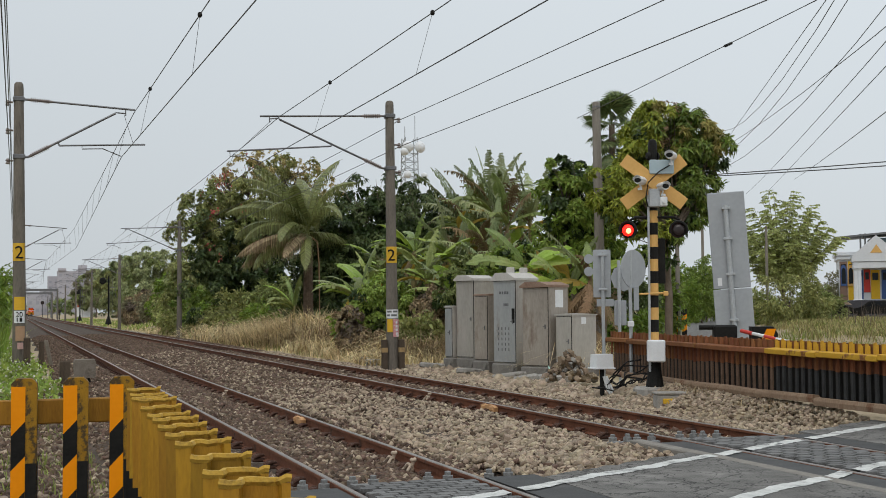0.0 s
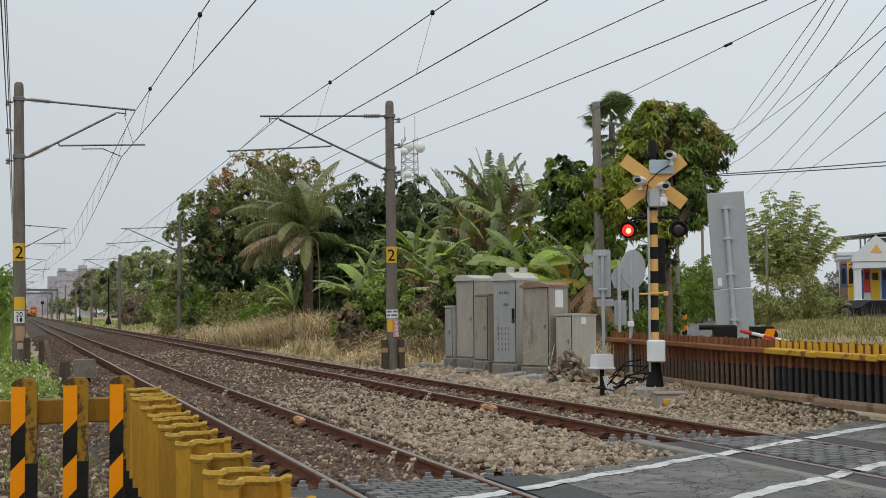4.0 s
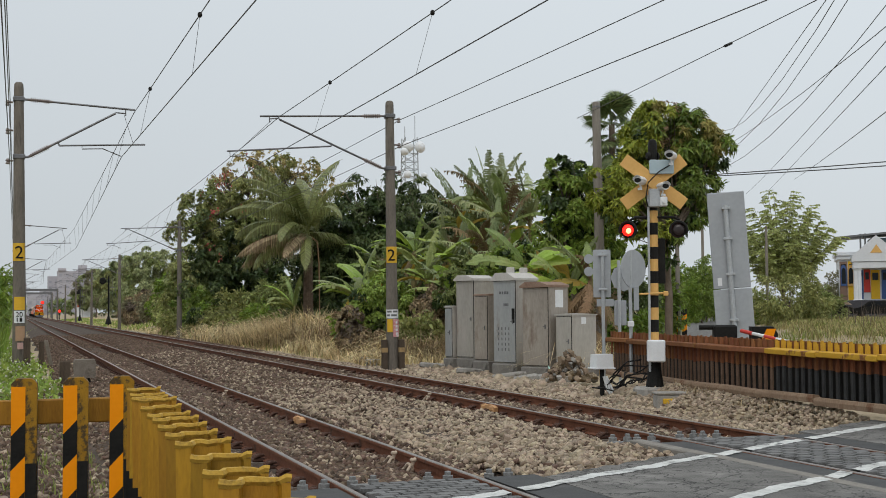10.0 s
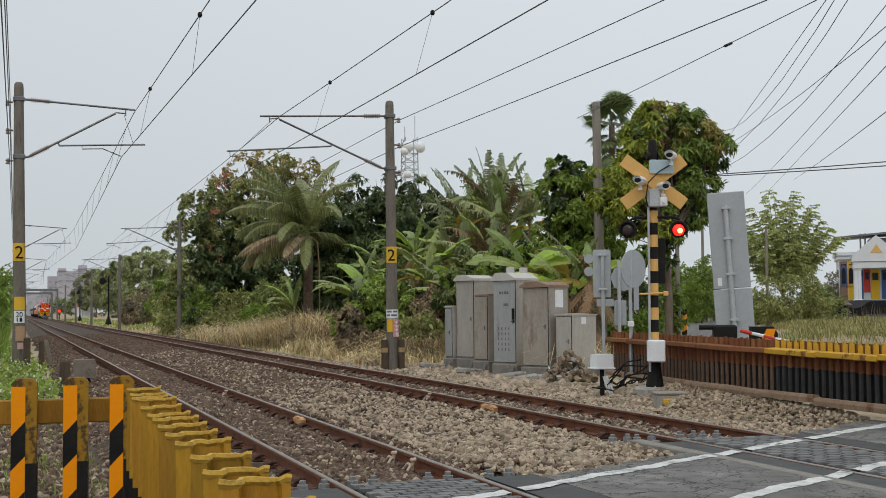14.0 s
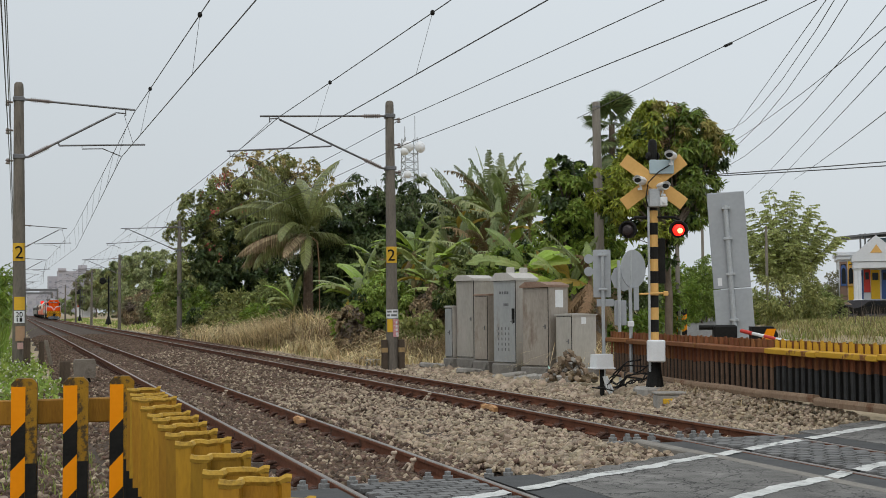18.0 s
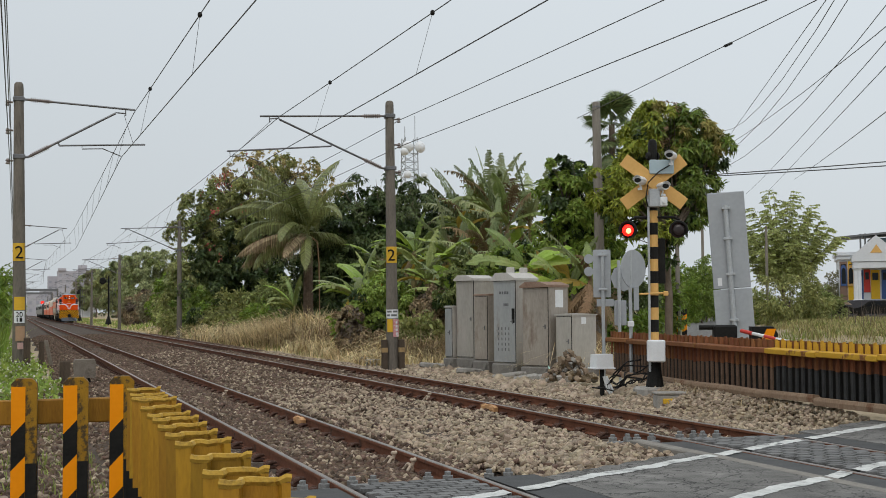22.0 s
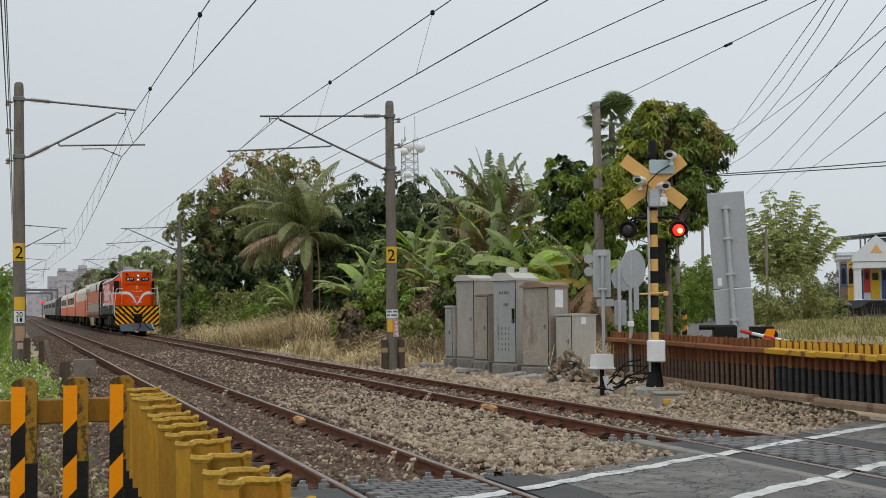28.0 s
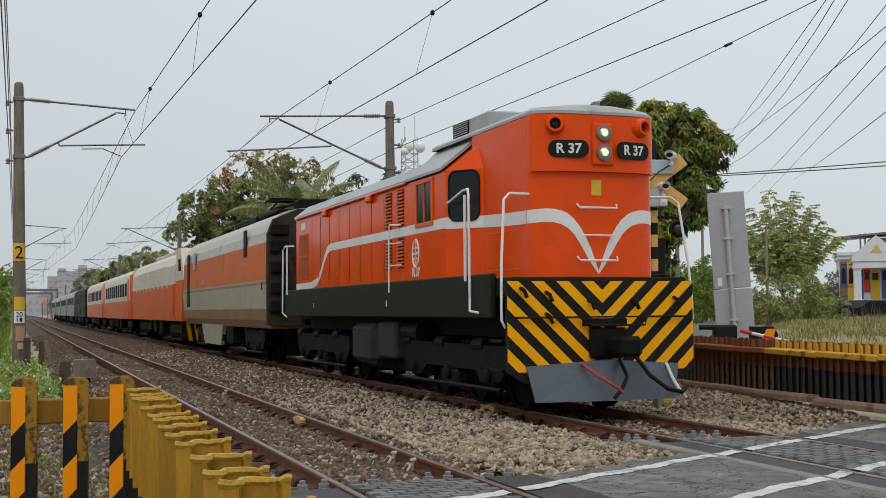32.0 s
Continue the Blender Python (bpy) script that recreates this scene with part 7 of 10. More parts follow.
# big flowering tree behind the coconut palm
f_top = lumps(470, 80, [(430, 288, 1.5, 0.6), (480, 274, 1.6, 0.6), (530, 278, 1.5, 0.6), (568, 296, 1.1, 0.75), (400, 302, 1.0, 0.8), (585, 325, 0.7, 0.9), (505, 300, 1.3, 0.6)], 0.85)
f_mid = lumps(470, 80, [(390, 335, 1.4, 0.9), (440, 335, 1.6, 0.7), (520, 345, 1.6, 0.8), (350, 362, 1.3, 0.9), (400, 380, 1.9, 0.9), (330, 388, 0.9, 0.9), (370, 340, 0.9, 0.9), (455, 385, 1.6, 0.9), (560, 380, 1.4, 0.9)], 0.85)
f_low = lumps(470, 80, [(420, 450, 2.4, 0.9), (480, 450, 2.4, 0.9), (360, 430, 1.7, 0.9), (365, 495, 1.9, 0.9), (440, 515, 2.1, 0.9), (520, 470, 2.2, 0.9), (570, 500, 2.0, 0.9)], 0.85)
flame = bare_tree("flowering_tree", "tall tree with a thin brownish top and red flowers", 470, 80, 0.34, 6.0, f_top + f_mid)
crown(flame, "thin_top_foliage", f_top, M_LEAF_UMBER, 60, 13, 9, 0.17, 0.45, 0.35, 0.5, 0.1)
crown(flame, "top_foliage", f_top[:3] + f_mid + f_mid, M_LEAF_OLIVE, 150, 17, 9, 0.22, 0.45, 0.6, 0.55, 0.2)
crown(flame, "foliage", f_mid, M_LEAF_FERN, 90, 18, 9, 0.22, 0.45, 0.6, 0.6, 0.2)
# The lower crown's deep shade is put into two darker leaf colours.
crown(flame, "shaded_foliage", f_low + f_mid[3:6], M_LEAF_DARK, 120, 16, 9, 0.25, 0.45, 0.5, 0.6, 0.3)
crown(flame, "deep_foliage", f_low, M_LEAF_SHADE, 120, 14, 9, 0.27, 0.5, 0.3, 0.6, 0.3)
k_ = K / 80
pc = np.concatenate([np.array([(px - 470) / k_, -2.4, (549 - py) / k_ + 1.24]) + rng.normal(size=(n_, 3)) * np.array([q_, 0.2, q_]) for px, py, n_, q_ in ((385, 328, 20, 0.22), (393, 319, 14, 0.2), (379, 340, 12, 0.16), (371, 384, 14, 0.12), (418, 380, 12, 0.12), (362, 396, 5, 0.1), (360, 440, 8, 0.12), (380, 462, 5, 0.12), (345, 354, 4, 0.1), (425, 300, 8, 0.3))])
tagged(part("red_blossom", leaf_mesh("red_blossom", pc, rng.normal(size=pc.shape), np.full(len(pc), 0.17), np.full(len(pc), 0.12), M_FLOWER), None, flame, "clusters of red flowers"), kind="stuff")
for px0, dist, lab, rows_, mix in ((348, 93, "yellowish green tree beside the railway", [(330, 450, 1.6, 0.9), (356, 438, 1.5, 0.9), (382, 450, 1.6, 0.9), (335, 488, 1.8, 0.9), (366, 490, 1.8, 0.9), (324, 524, 1.5, 0.9), (355, 530, 1.5, 0.9), (392, 505, 1.8, 0.9)], (M_LEAF_FERN, M_LEAF_OLIVE, M_LEAF_PALE)),
                                   (268, 150, "green tree with distance haze in its leaf colour, in the row beside the railway", [(236, 468, 1.9, 0.8), (260, 458, 2.1, 0.8), (285, 460, 2.1, 0.8), (306, 474, 1.9, 0.8), (240, 502, 2.2, 0.9), (270, 502, 2.4, 0.9), (300, 512, 2.2, 0.9), (285, 535, 1.6, 0.8)], (M_LEAF_FERN, M_LEAF_HAZE, M_LEAF_HAZE)),
                                   (214, 195, "green tree with distance haze in its leaf colour, in the row beside the railway", [(200, 480, 2.3, 0.8), (220, 468, 2.3, 0.8), (236, 480, 2.1, 0.8), (205, 510, 2.4, 0.9), (226, 515, 2.4, 0.9), (190, 502, 2.0, 0.9)], (M_LEAF_DARK, M_LEAF_HAZE, M_LEAF_OLIVE)),
                                   (170, 265, "hazy green tree in the row beside the railway", [(160, 492, 2.8, 0.8), (178, 486, 2.8, 0.8), (170, 515, 3.0, 0.9), (188, 514, 2.6, 0.9), (150, 516, 2.4, 0.9)], (M_LEAF_FERN, M_LEAF_HAZE, M_LEAF_GREY)),
                                   (252, 138, "curtain of dry brown creepers beside the railway", [(238, 532, 1.1, 1.1), (252, 526, 1.1, 1.1), (266, 532, 1.1, 1.1), (245, 552, 1.0, 0.9), (262, 552, 1.0, 0.9)], (M_BARK, M_LEAF_DRY, M_LEAF_GREY))):
    bl_ = lumps(px0, dist, rows_, 0.7)
    row = bare_tree("broadleaf_tree" if dist != 138 else "creeper", lab, px0, dist, 0.18, 3.0 if dist != 138 else 1.6, bl_[:6])
    sz = 0.2 + 0.0016 * dist
    # A darker inner layer paints the shade within each tree.
    crown(row, "shaded_foliage", bl_, mix[0], 34, 12, 8, sz, 0.4, 0.3, 0.55, 0.4)
    crown(row, "foliage", bl_, mix[1], 95, 13, 8, sz, 0.32, 0.75, 0.55, 0.6)
    crown(row, "light_foliage", bl_, mix[2], 50, 12, 8, sz, 0.32, 0.8, 0.5, 0.6)
d_all = lumps(655, 66, [(605, 372, 1.2, 0.9), (640, 335, 1.3, 0.8), (680, 322, 1.3, 0.8), (715, 335, 1.3, 0.8), (600, 420, 1.5, 1), (650, 385, 1.6, 1), (700, 375, 1.6, 1), (745, 365, 1.5, 1), (790, 380, 1.5, 1), (610, 480, 1.7, 1), (570, 470, 1.5, 1), (660, 450, 1.7, 1), (720, 440, 1.7, 1), (780, 440, 1.7, 1), (840, 400, 1.6, 1), (900, 400, 1.6, 1), (590, 525, 1.3, 0.8), (640, 520, 1.4, 0.8), (622, 420, 1.9, 1), (580, 425, 1.5, 1), (560, 515, 1.5, 0.9), (690, 410, 1.9, 1)], 0.6)
dark = bare_tree("broadleaf_tree", "dense dark green tree behind banana plants", 655, 66, 0.25, 3.0, d_all[:8])
# Shade between the puffs is put into a darker leaf colour.
crown(dark, "shaded_foliage", d_all, M_LEAF_SHADE, 330, 14, 9, 0.24, 0.45, 0.3, 0.5, 0.4)
crown(dark, "foliage", d_all, M_LEAF_DARK, 260, 16, 9, 0.22, 0.42, 0.75, 0.45, 0.5)
# far tree line along the railway
for px, dist, h, wd, mt in ((208, 250, 9.5, 4.6, M_LEAF_GREY), (170, 330, 10.5, 6.0, M_LEAF_DARK), (134, 430, 9.0, 6.5, M_LEAF_MANGO), (104, 560, 8.0, 6.0, M_LEAF_DARK), (338, 118, 6.0, 3.0, M_LEAF_BRIGHT), (62, 900, 8, 12.0, M_LEAF_DARK)):
    tx, ty = spot(px - 784, dist)
    make_tree("broadleaf_tree", "hazy green tree in the line beside the railway", tx, ty, [(0, 0, h * 0.72, wd * 0.6, wd * 0.6, h * 0.26), (-wd * 0.4, 0, h * 0.5, wd * 0.5, wd * 0.5, h * 0.3), (wd * 0.4, 0, h * 0.5, wd * 0.5, wd * 0.5, h * 0.3), (0, 0, h * 0.28, wd * 0.8, wd * 0.6, h * 0.26)], 0.25, 0.45, 900, 8, 0.45, [("foliage", mt, 0.5), ("light_foliage", M_LEAF_HAZE, 0.35), ("dark_foliage", M_LEAF_DARK, 0.15)], group="trees along the railway")
# feathery pale tree across the field
tx, ty = spot(1385 - 784, 95)
fe = thing("feathery_tree", "pale green feathery tree with upright branches across the field", "tree", pose(tx, ty, float(ground_z(tx, ty))))
part("trunk", Shape().tube([(0, 0, -0.3), (0.05, 0, 1.4), (0, 0, 2.6)], 0.2, 10, 0.13), M_BARK, fe)
fr_rnd = random.Random(21)
fcs, fds = [], []
for i in range(34):
    az, spread = i * 2.4, math.sqrt((i + 0.5) / 34)
    reach, top = 4.7 * spread, 10.7 - 5.0 * spread ** 1.4 + fr_rnd.uniform(-0.5, 0.3)
    tip = Vector((reach * math.cos(az) + 0.35, reach * math.sin(az) * 0.8, top))
    root = Vector((0, 0, 2.0 + 0.6 * (1 - spread)))
    mid = root.lerp(tip, 0.5) + Vector((0, 0, 0.5 * spread))
    pts = [root * (1 - q) ** 2 + mid * 2 * q * (1 - q) + tip * q * q for q in (0, 0.2, 0.4, 0.6, 0.8, 1.0)]
    limb = part("limb", Shape().tube(pts, 0.05, 5, 0.01), M_BARK, fe)
    for k in range(34):
        q = 0.2 + 0.8 * (k + fr_rnd.random()) / 34
        p0 = root * (1 - q) ** 2 + mid * 2 * q * (1 - q) + tip * q * q
        a2 = az + fr_rnd.uniform(-1.5, 1.5) if spread > 0.3 else fr_rnd.uniform(0, 6.28)
        Ls = fr_rnd.uniform(0.7, 1.6) * (1.1 - 0.5 * q)
        up = fr_rnd.uniform(-0.1, 0.2)
        for j in range(15):
            w = (j + 0.5) / 15
            p = p0 + Vector((math.cos(a2), math.sin(a2), up - 0.2 * w)) * Ls * w
            for sx in (-1, 1):
                fcs.append(p)
                fds.append((math.cos(a2) * 0.6 - sx * math.sin(a2), math.sin(a2) * 0.6 + sx * math.cos(a2), -0.1))
fcs, fds = np.array(fcs), np.array(fds) + rng.normal(size=(len(fcs), 3)) * 0.25
tagged(part("foliage", leaf_mesh("foliage", fcs, fds, 0.24 * rng.uniform(0.7, 1.3, len(fcs)), 0.09 * rng.uniform(0.8, 1.3, len(fcs)), M_LEAF_PALE), None, fe), kind="stuff")
for px, dist, h, wd, mt in ((1395, 80, 3.7, 3.2, M_LEAF_OLIVE), (1187, 70, 4.2, 0.8, M_LEAF_BRIGHT), (1172, 60, 3.4, 0.9, M_LEAF_MANGO), (1445, 84, 2.5, 2.0, M_LEAF_FERN), (1478, 112, 4.6, 1.6, M_LEAF_GREY), (1233, 112, 6.6, 1.6, M_LEAF_MANGO), (1222, 118, 5.2, 1.3, M_LEAF_BRIGHT), (1240, 108, 5.6, 1.5, M_LEAF_MANGO), (1218, 104, 4.6, 1.2, M_LEAF_BRIGHT), (1248, 115, 6.2, 1.4, M_LEAF_BRIGHT), (1340, 90, 2.4, 2.2, M_LEAF_MANGO), (1250, 122, 5.0, 1.6, M_LEAF_MANGO)):
    tx, ty = spot(px - 784, dist)
    make_tree("shrub", "grey-green shrub at the edge of the field", tx, ty, [(0, 0, h * 0.55, wd * 0.6, wd * 0.5, h * 0.42), (-wd * 0.4, 0, h * 0.4, wd * 0.5, wd * 0.5, h * 0.36), (wd * 0.4, 0, h * 0.4, wd * 0.5, wd * 0.5, h * 0.36)], 0.08, 0.4, 700, 8, 0.24, [("foliage", mt, 1.0)], group="shrubs")


# ---- banana plants ----
def banana_leaf(L, W, rise, droop, tear, fold=0.25):
    """A blade along +y that rises and bends over; torn into strips where tear is high. Two rows each side of the rib."""
    s = Shape()
    n = 24
    pts, y, z, a = [], 0.0, 0.0, rise
    for i in range(n + 1):
        pts.append((y, z, a))
        y += L / n * math.cos(a)
        z += L / n * math.sin(a)
        a -= droop / n * (0.5 + 1.4 * i / n)
    rnd = random.Random(int(L * 1000 + tear * 77))

    def wid(t):
        return W * (0.25 + 0.75 * math.sin(min(1.0, t * 1.6 + 0.12) * math.pi / 2)) * (1 - max(0.0, t - 0.72) ** 1.6 / 0.28 ** 1.6 * 0.96) * (0.0 if t < 0.12 else 1.0)
    for sx in (-1, 1):
        i = 2
        while i < n:
            j = min(i + rnd.choice((1, 2, 3, 3, 4)), n)
            torn = rnd.random() < tear
            hang_ = rnd.uniform(0.05, 0.9) * tear if torn else 0.0
            gap = rnd.uniform(0.4, 1.0) if torn else 0.0
            reach = rnd.uniform(0.82, 1.06) if torn else 1.0
            vs = []
            for k in range(i, j + 1):
                yy, zz, aa = pts[k]
                w = wid(k / n) * reach
                up = Vector((0, -math.sin(aa), math.cos(aa)))
                p0 = Vector((0, yy, zz))
                back_ = Vector((0, -L / n * gap * math.cos(aa), -L / n * gap * math.sin(aa))) if k == j and j < n else Vector((0, 0, 0))
                p1 = p0 + Vector((sx * w * 0.55, 0.1 * w, 0)) + up * (w * fold * 0.6) + back_ * 0.4
                p2 = p0 + Vector((sx * w * 0.95, 0.25 * w, 0)) + up * (w * fold * 0.2) - Vector((0, 0, w * hang_)) + back_
                vs += [p0, p1, p2]
            m_ = j - i
            fs = []
            for k in range(m_):
                fs += [(3 * k, 3 * k + 1, 3 * k + 4, 3 * k + 3), (3 * k + 1, 3 * k + 2, 3 * k + 5, 3 * k + 4)]
            s.add(vs, fs)
            i = j
    s.tube([(0, p[0], p[1] - 0.012) for p in pts], 0.03, 5, 0.006)
    return s


def ragged_leaf(L, W, rise, droop, seed):
    """A blade blown to ribbons: single strips hang from the rib on both sides, with gaps between."""
    s, n = Shape(), 34
    rnd = random.Random(seed)
    y, z, a, pts = 0.0, 0.0, rise, []
    for i in range(n + 1):
        pts.append((y, z, a))
        y += L / n * math.cos(a)
        z += L / n * math.sin(a)
        a -= droop / n * (0.3 + 1.6 * i / n)
    s.tube([(0.03 * math.sin(i * 0.3), p[0], p[1]) for i, p in enumerate(pts)], 0.028, 5, 0.006)
    for sx in (-1, 1):
        for i in range(5, n):
            if rnd.random() < 0.06:
                continue
            t = i / n
            yy, zz, aa = pts[i]
            w = W * (0.45 + 0.55 * math.sin(min(1.0, t * 1.5) * math.pi / 2)) * (1.0 if t < 0.7 else 1 - 0.75 * (t - 0.7) / 0.3) * rnd.uniform(0.65, 1.15)
            fw = Vector((0, math.cos(aa), math.sin(aa))) * (L / n * 0.48)
            p0 = Vector((0.03 * math.sin(i * 0.3), yy, zz))
            drop = rnd.uniform(0.15, 0.8)
            mid = p0 + Vector((sx * w * 0.55, 0, -w * 0.12 * drop)) + fw * 1.6
            end = p0 + Vector((sx * w * rnd.uniform(0.7, 1.0), 0, -w * drop)) + fw * rnd.uniform(0.5, 3.0)
            s.add([p0 - fw, p0 + fw, mid + fw * 0.9, mid - fw * 0.9, end + fw * 0.35, end - fw * 0.35], [(0, 1, 2, 3), (3, 2, 4, 5)])
    return s


BLADES = {}
for key, (L, W, rise, droop, tear, mt) in {"up": (2.3, 0.21, 1.4, 0.5, 0.7, M_BANANA), "arch": (2.2, 0.25, 1.05, 1.2, 0.6, M_BANANA), "low": (2.1, 0.26, 0.6, 1.1, 0.7, M_BANANA), "torn": (2.3, 0.22, 1.3, 0.9, 1.0, M_BANANA), "brown": (2.1, 0.2, 1.25, 1.3, 1.0, M_BANANA_DRY), "yellow": (1.9, 0.3, 0.4, 1.8, 0.6, M_BANANA_YELLOW),  "fresh": (2.5, 0.36, 1.0, 0.9, 0.25, M_BANANA_FRESH), "wide": (2.4, 0.34, 0.55, 0.8, 0.4, M_BANANA_FRESH)}.items():
    BLADES[key] = banana_leaf(L, W, rise, droop, tear).mesh("leaf", mt)
for i, (L, W, rise, droop) in enumerate(((2.7, 0.3, 1.42, 0.2), (2.7, 0.32, 1.15, 0.25), (2.6, 0.32, 0.95, 0.4), (2.5, 0.34, 1.25, 0.5), (2.3, 0.34, 0.7, 0.8))):
    BLADES["ragged", i] = ragged_leaf(L, W, rise, droop, 60 + i).mesh("leaf", M_BANANA_RAGGED)
BLADES["dry"] = ragged_leaf(1.6, 0.26, -0.75, 0.7, 72).mesh("leaf", M_BANANA_DRY)
BLADES["limp"] = ragged_leaf(1.3, 0.24, -0.35, 1.6, 73).mesh("dead_leaf", M_BANANA_DRY)
BLADES["ragged_brown", 0] = ragged_leaf(2.3, 0.34, 1.2, 1.3, 71).mesh("leaf", M_BANANA_DRY)
M_STEM = mat("banana_stem", (0.16, 0.15, 0.06), (0.28, 0.23, 0.11), 0.7, scale=4, bump=0.15, stain=(0.14, 0.09, 0.05), amount=0.6, stretch=(2, 2, 0.4))


def banana_plant(x, y, h, scale, seed, keys, label="banana plant with broad torn green leaves", turns=None, skirt=0, tilt=0):
    rnd = random.Random(seed)
    ob = thing("banana_plant", label, "banana plant", pose(x, y, float(ground_z(x, y))), group="banana plants on the bank")
    lean = rnd.uniform(-0.15, 0.15)
    part("stem", Shape().tube([(0, 0, -0.2), (lean * 0.4, 0, h * 0.5), (lean, 0, h)], 0.13 * scale, 9, 0.07 * scale), M_STEM, ob)
    n = len(keys)
    for i, k in enumerate(keys):
        a = 360 * i * 0.381 + rnd.uniform(-25, 25) + seed * 40
        a = turns[i] if turns else a - 42 * math.sin(radians(a - 71))
        sc = scale * rnd.uniform(0.7, 1.12)
        # tilt rolls a blade until its face turns towards the camera
        part("leaf", BLADES[k], None, ob, m=pose(lean, 0, h - rnd.uniform(0, 0.25), 0, 0, a) @ pose(0, 0, 0, 0, -tilt * math.sin(radians(a + 19)), 0) @ Matrix.Scale(sc, 4))
    # dead leaves hang down round the stem
    for i in range(skirt):
        up = 0.35 + 0.6 * i / skirt
        part("dead_leaf", BLADES["limp"], None, ob, "dry brown hanging leaf", pose(lean * up, 0, h * up, rnd.uniform(-14, 10), rnd.uniform(-25, 25), i * 137.5) @ Matrix.Scale(scale * rnd.uniform(0.55, 0.95), 4))
    return ob


ban = random.Random(9)
TALL = [("ragged", 0), ("ragged", 1), ("ragged", 2), ("ragged", 3), ("ragged", 1), ("ragged", 4), ("ragged_brown", 0), "arch", "torn", "yellow", "low", ("ragged", 4), "low", "dry", "dry", ("ragged_brown", 0)]
BROAD = ["arch", "low", "wide", "low", ("ragged", 4), "arch", "fresh", "dry", "wide", "yellow", "up"]
LOW = ["arch", "low", "fresh", "wide", ("ragged", 4), ("ragged", 2), "dry", "yellow", "dry"]
for i, (px, dist, h, sc, kind) in enumerate(((655, 47, 2.0, 1.0, BROAD), (690, 52, 2.7, 1.1, BROAD), (728, 50, 3.4, 1.1, BROAD), (765, 53, 3.2, 1.05, BROAD), (800, 49, 3.2, 1.0, TALL), (828, 50, 4.5, 1.15, TALL), (868, 48, 5.0, 1.1, TALL), (900, 46, 4.3, 1.1, TALL), (942, 48, 4.5, 1.05, TALL), (848, 51, 3.9, 1.1, TALL), (885, 50, 4.8, 1.1, TALL), (915, 49, 3.3, 1.0, BROAD), (820, 46, 2.6, 1.0, BROAD), (870, 45, 2.8, 1.0, TALL), (760, 45, 2.4, 1.0, BROAD), (860, 42, 2.2, 1.0, LOW), (905, 41, 1.9, 0.95, LOW), (960, 40, 2.4, 0.95, BROAD), (640, 46, 2.2, 1.0, BROAD), (518, 57, 1.8, 0.9, ["up", "torn", "arch", "low", "fresh", "low", "up"]), (800, 42, 1.8, 0.9, LOW))):
    x, y = spot(px - 784, dist)
    keys = kind[:]
    ban.shuffle(keys)
    banana_plant(x, y, h, sc, i, keys, "banana plant with tall wind-torn grey-green leaves" if kind is TALL else "banana plant with broad green leaves")


# plants behind the cabinets: leaf turns and tilts are chosen to fit the camera's view
x, y = spot(1046 - 784, 33)
banana_plant(x, y, 2.35, 0.9, 41, ["torn", "arch", ("ragged", 2), "yellow", "arch", "torn", "brown", "dry", "dry", "dry", "dry", "dry"], "banana plant with fresh lime leaves over dry brown ones", [62, 88, 80, 70, 20, 340, 120, 60, 100, 150, 200, 20], 22, 20)
x, y = spot(1000 - 784, 34)
banana_plant(x, y, 2.1, 0.85, 42, ["torn", "fresh", "arch", "wide", "up", "dry", "dry", "dry", "dry"], "banana plant with fresh lime leaves over dry brown ones", [40, 250, 95, 70, 300, 80, 120, 160, 40], 18, 30)
x, y = spot(938 - 784, 35)
banana_plant(x, y, 2.9, 0.85, 43, ["wide", "yellow", "fresh", "low", "torn", "dry", "dry"], "banana plant with lime leaves, one turning yellow", [250, 254, 262, 80, 20, 230, 140], 8, 48)


# ---- coconut palm ----
def frond(L, rise, droop, n=30, leaflet=0.75):
    s = Shape()
    pts, y, z, a = [], 0.0, 0.0, rise
    for i in range(n + 1):
        pts.append((y, z, a))
        y += L / n * math.cos(a)
        z += L / n * math.sin(a)
        a -= droop / n * (0.4 + 1.3 * i / n)
    s.tube([(0, p[0], p[1]) for p in pts[::3]], 0.035, 5, 0.008)
    rnd = random.Random(int(L * 100 + rise * 10))
    for i in range(3, n):
        for q in (0.0, 0.5):
            t = (i + q) / n
            yy, zz, aa = pts[i]
            yy, zz = yy + q * L / n * math.cos(aa), zz + q * L / n * math.sin(aa)
            l = leaflet * math.sin(math.pi * min(1, 0.15 + t * 0.9)) ** 0.6 * rnd.uniform(0.85, 1.1)
            for sx in (-1, 1):
                hang_ = rnd.uniform(0.6, 1.0)
                p0 = Vector((0, yy, zz))
                fw = Vector((0, math.cos(aa), math.sin(aa)))
                m1 = p0 + Vector((sx * l * 0.33, 0, -l * 0.14)) + fw * l * 0.2
                p1 = p0 + Vector((sx * l * 0.42, 0, -l * hang_)) + fw * l * 0.3
                wv = fw * 0.036
                s.add([p0 - wv, p0 + wv, m1 + wv, m1 - wv, p1], [(0, 1, 2, 3), (3, 2, 4)])
    return s


M_PALM_TRUNK = mat("brown_palm_trunk", (0.06, 0.043, 0.03), (0.135, 0.095, 0.068), 0.95, scale=5, bump=0.3)


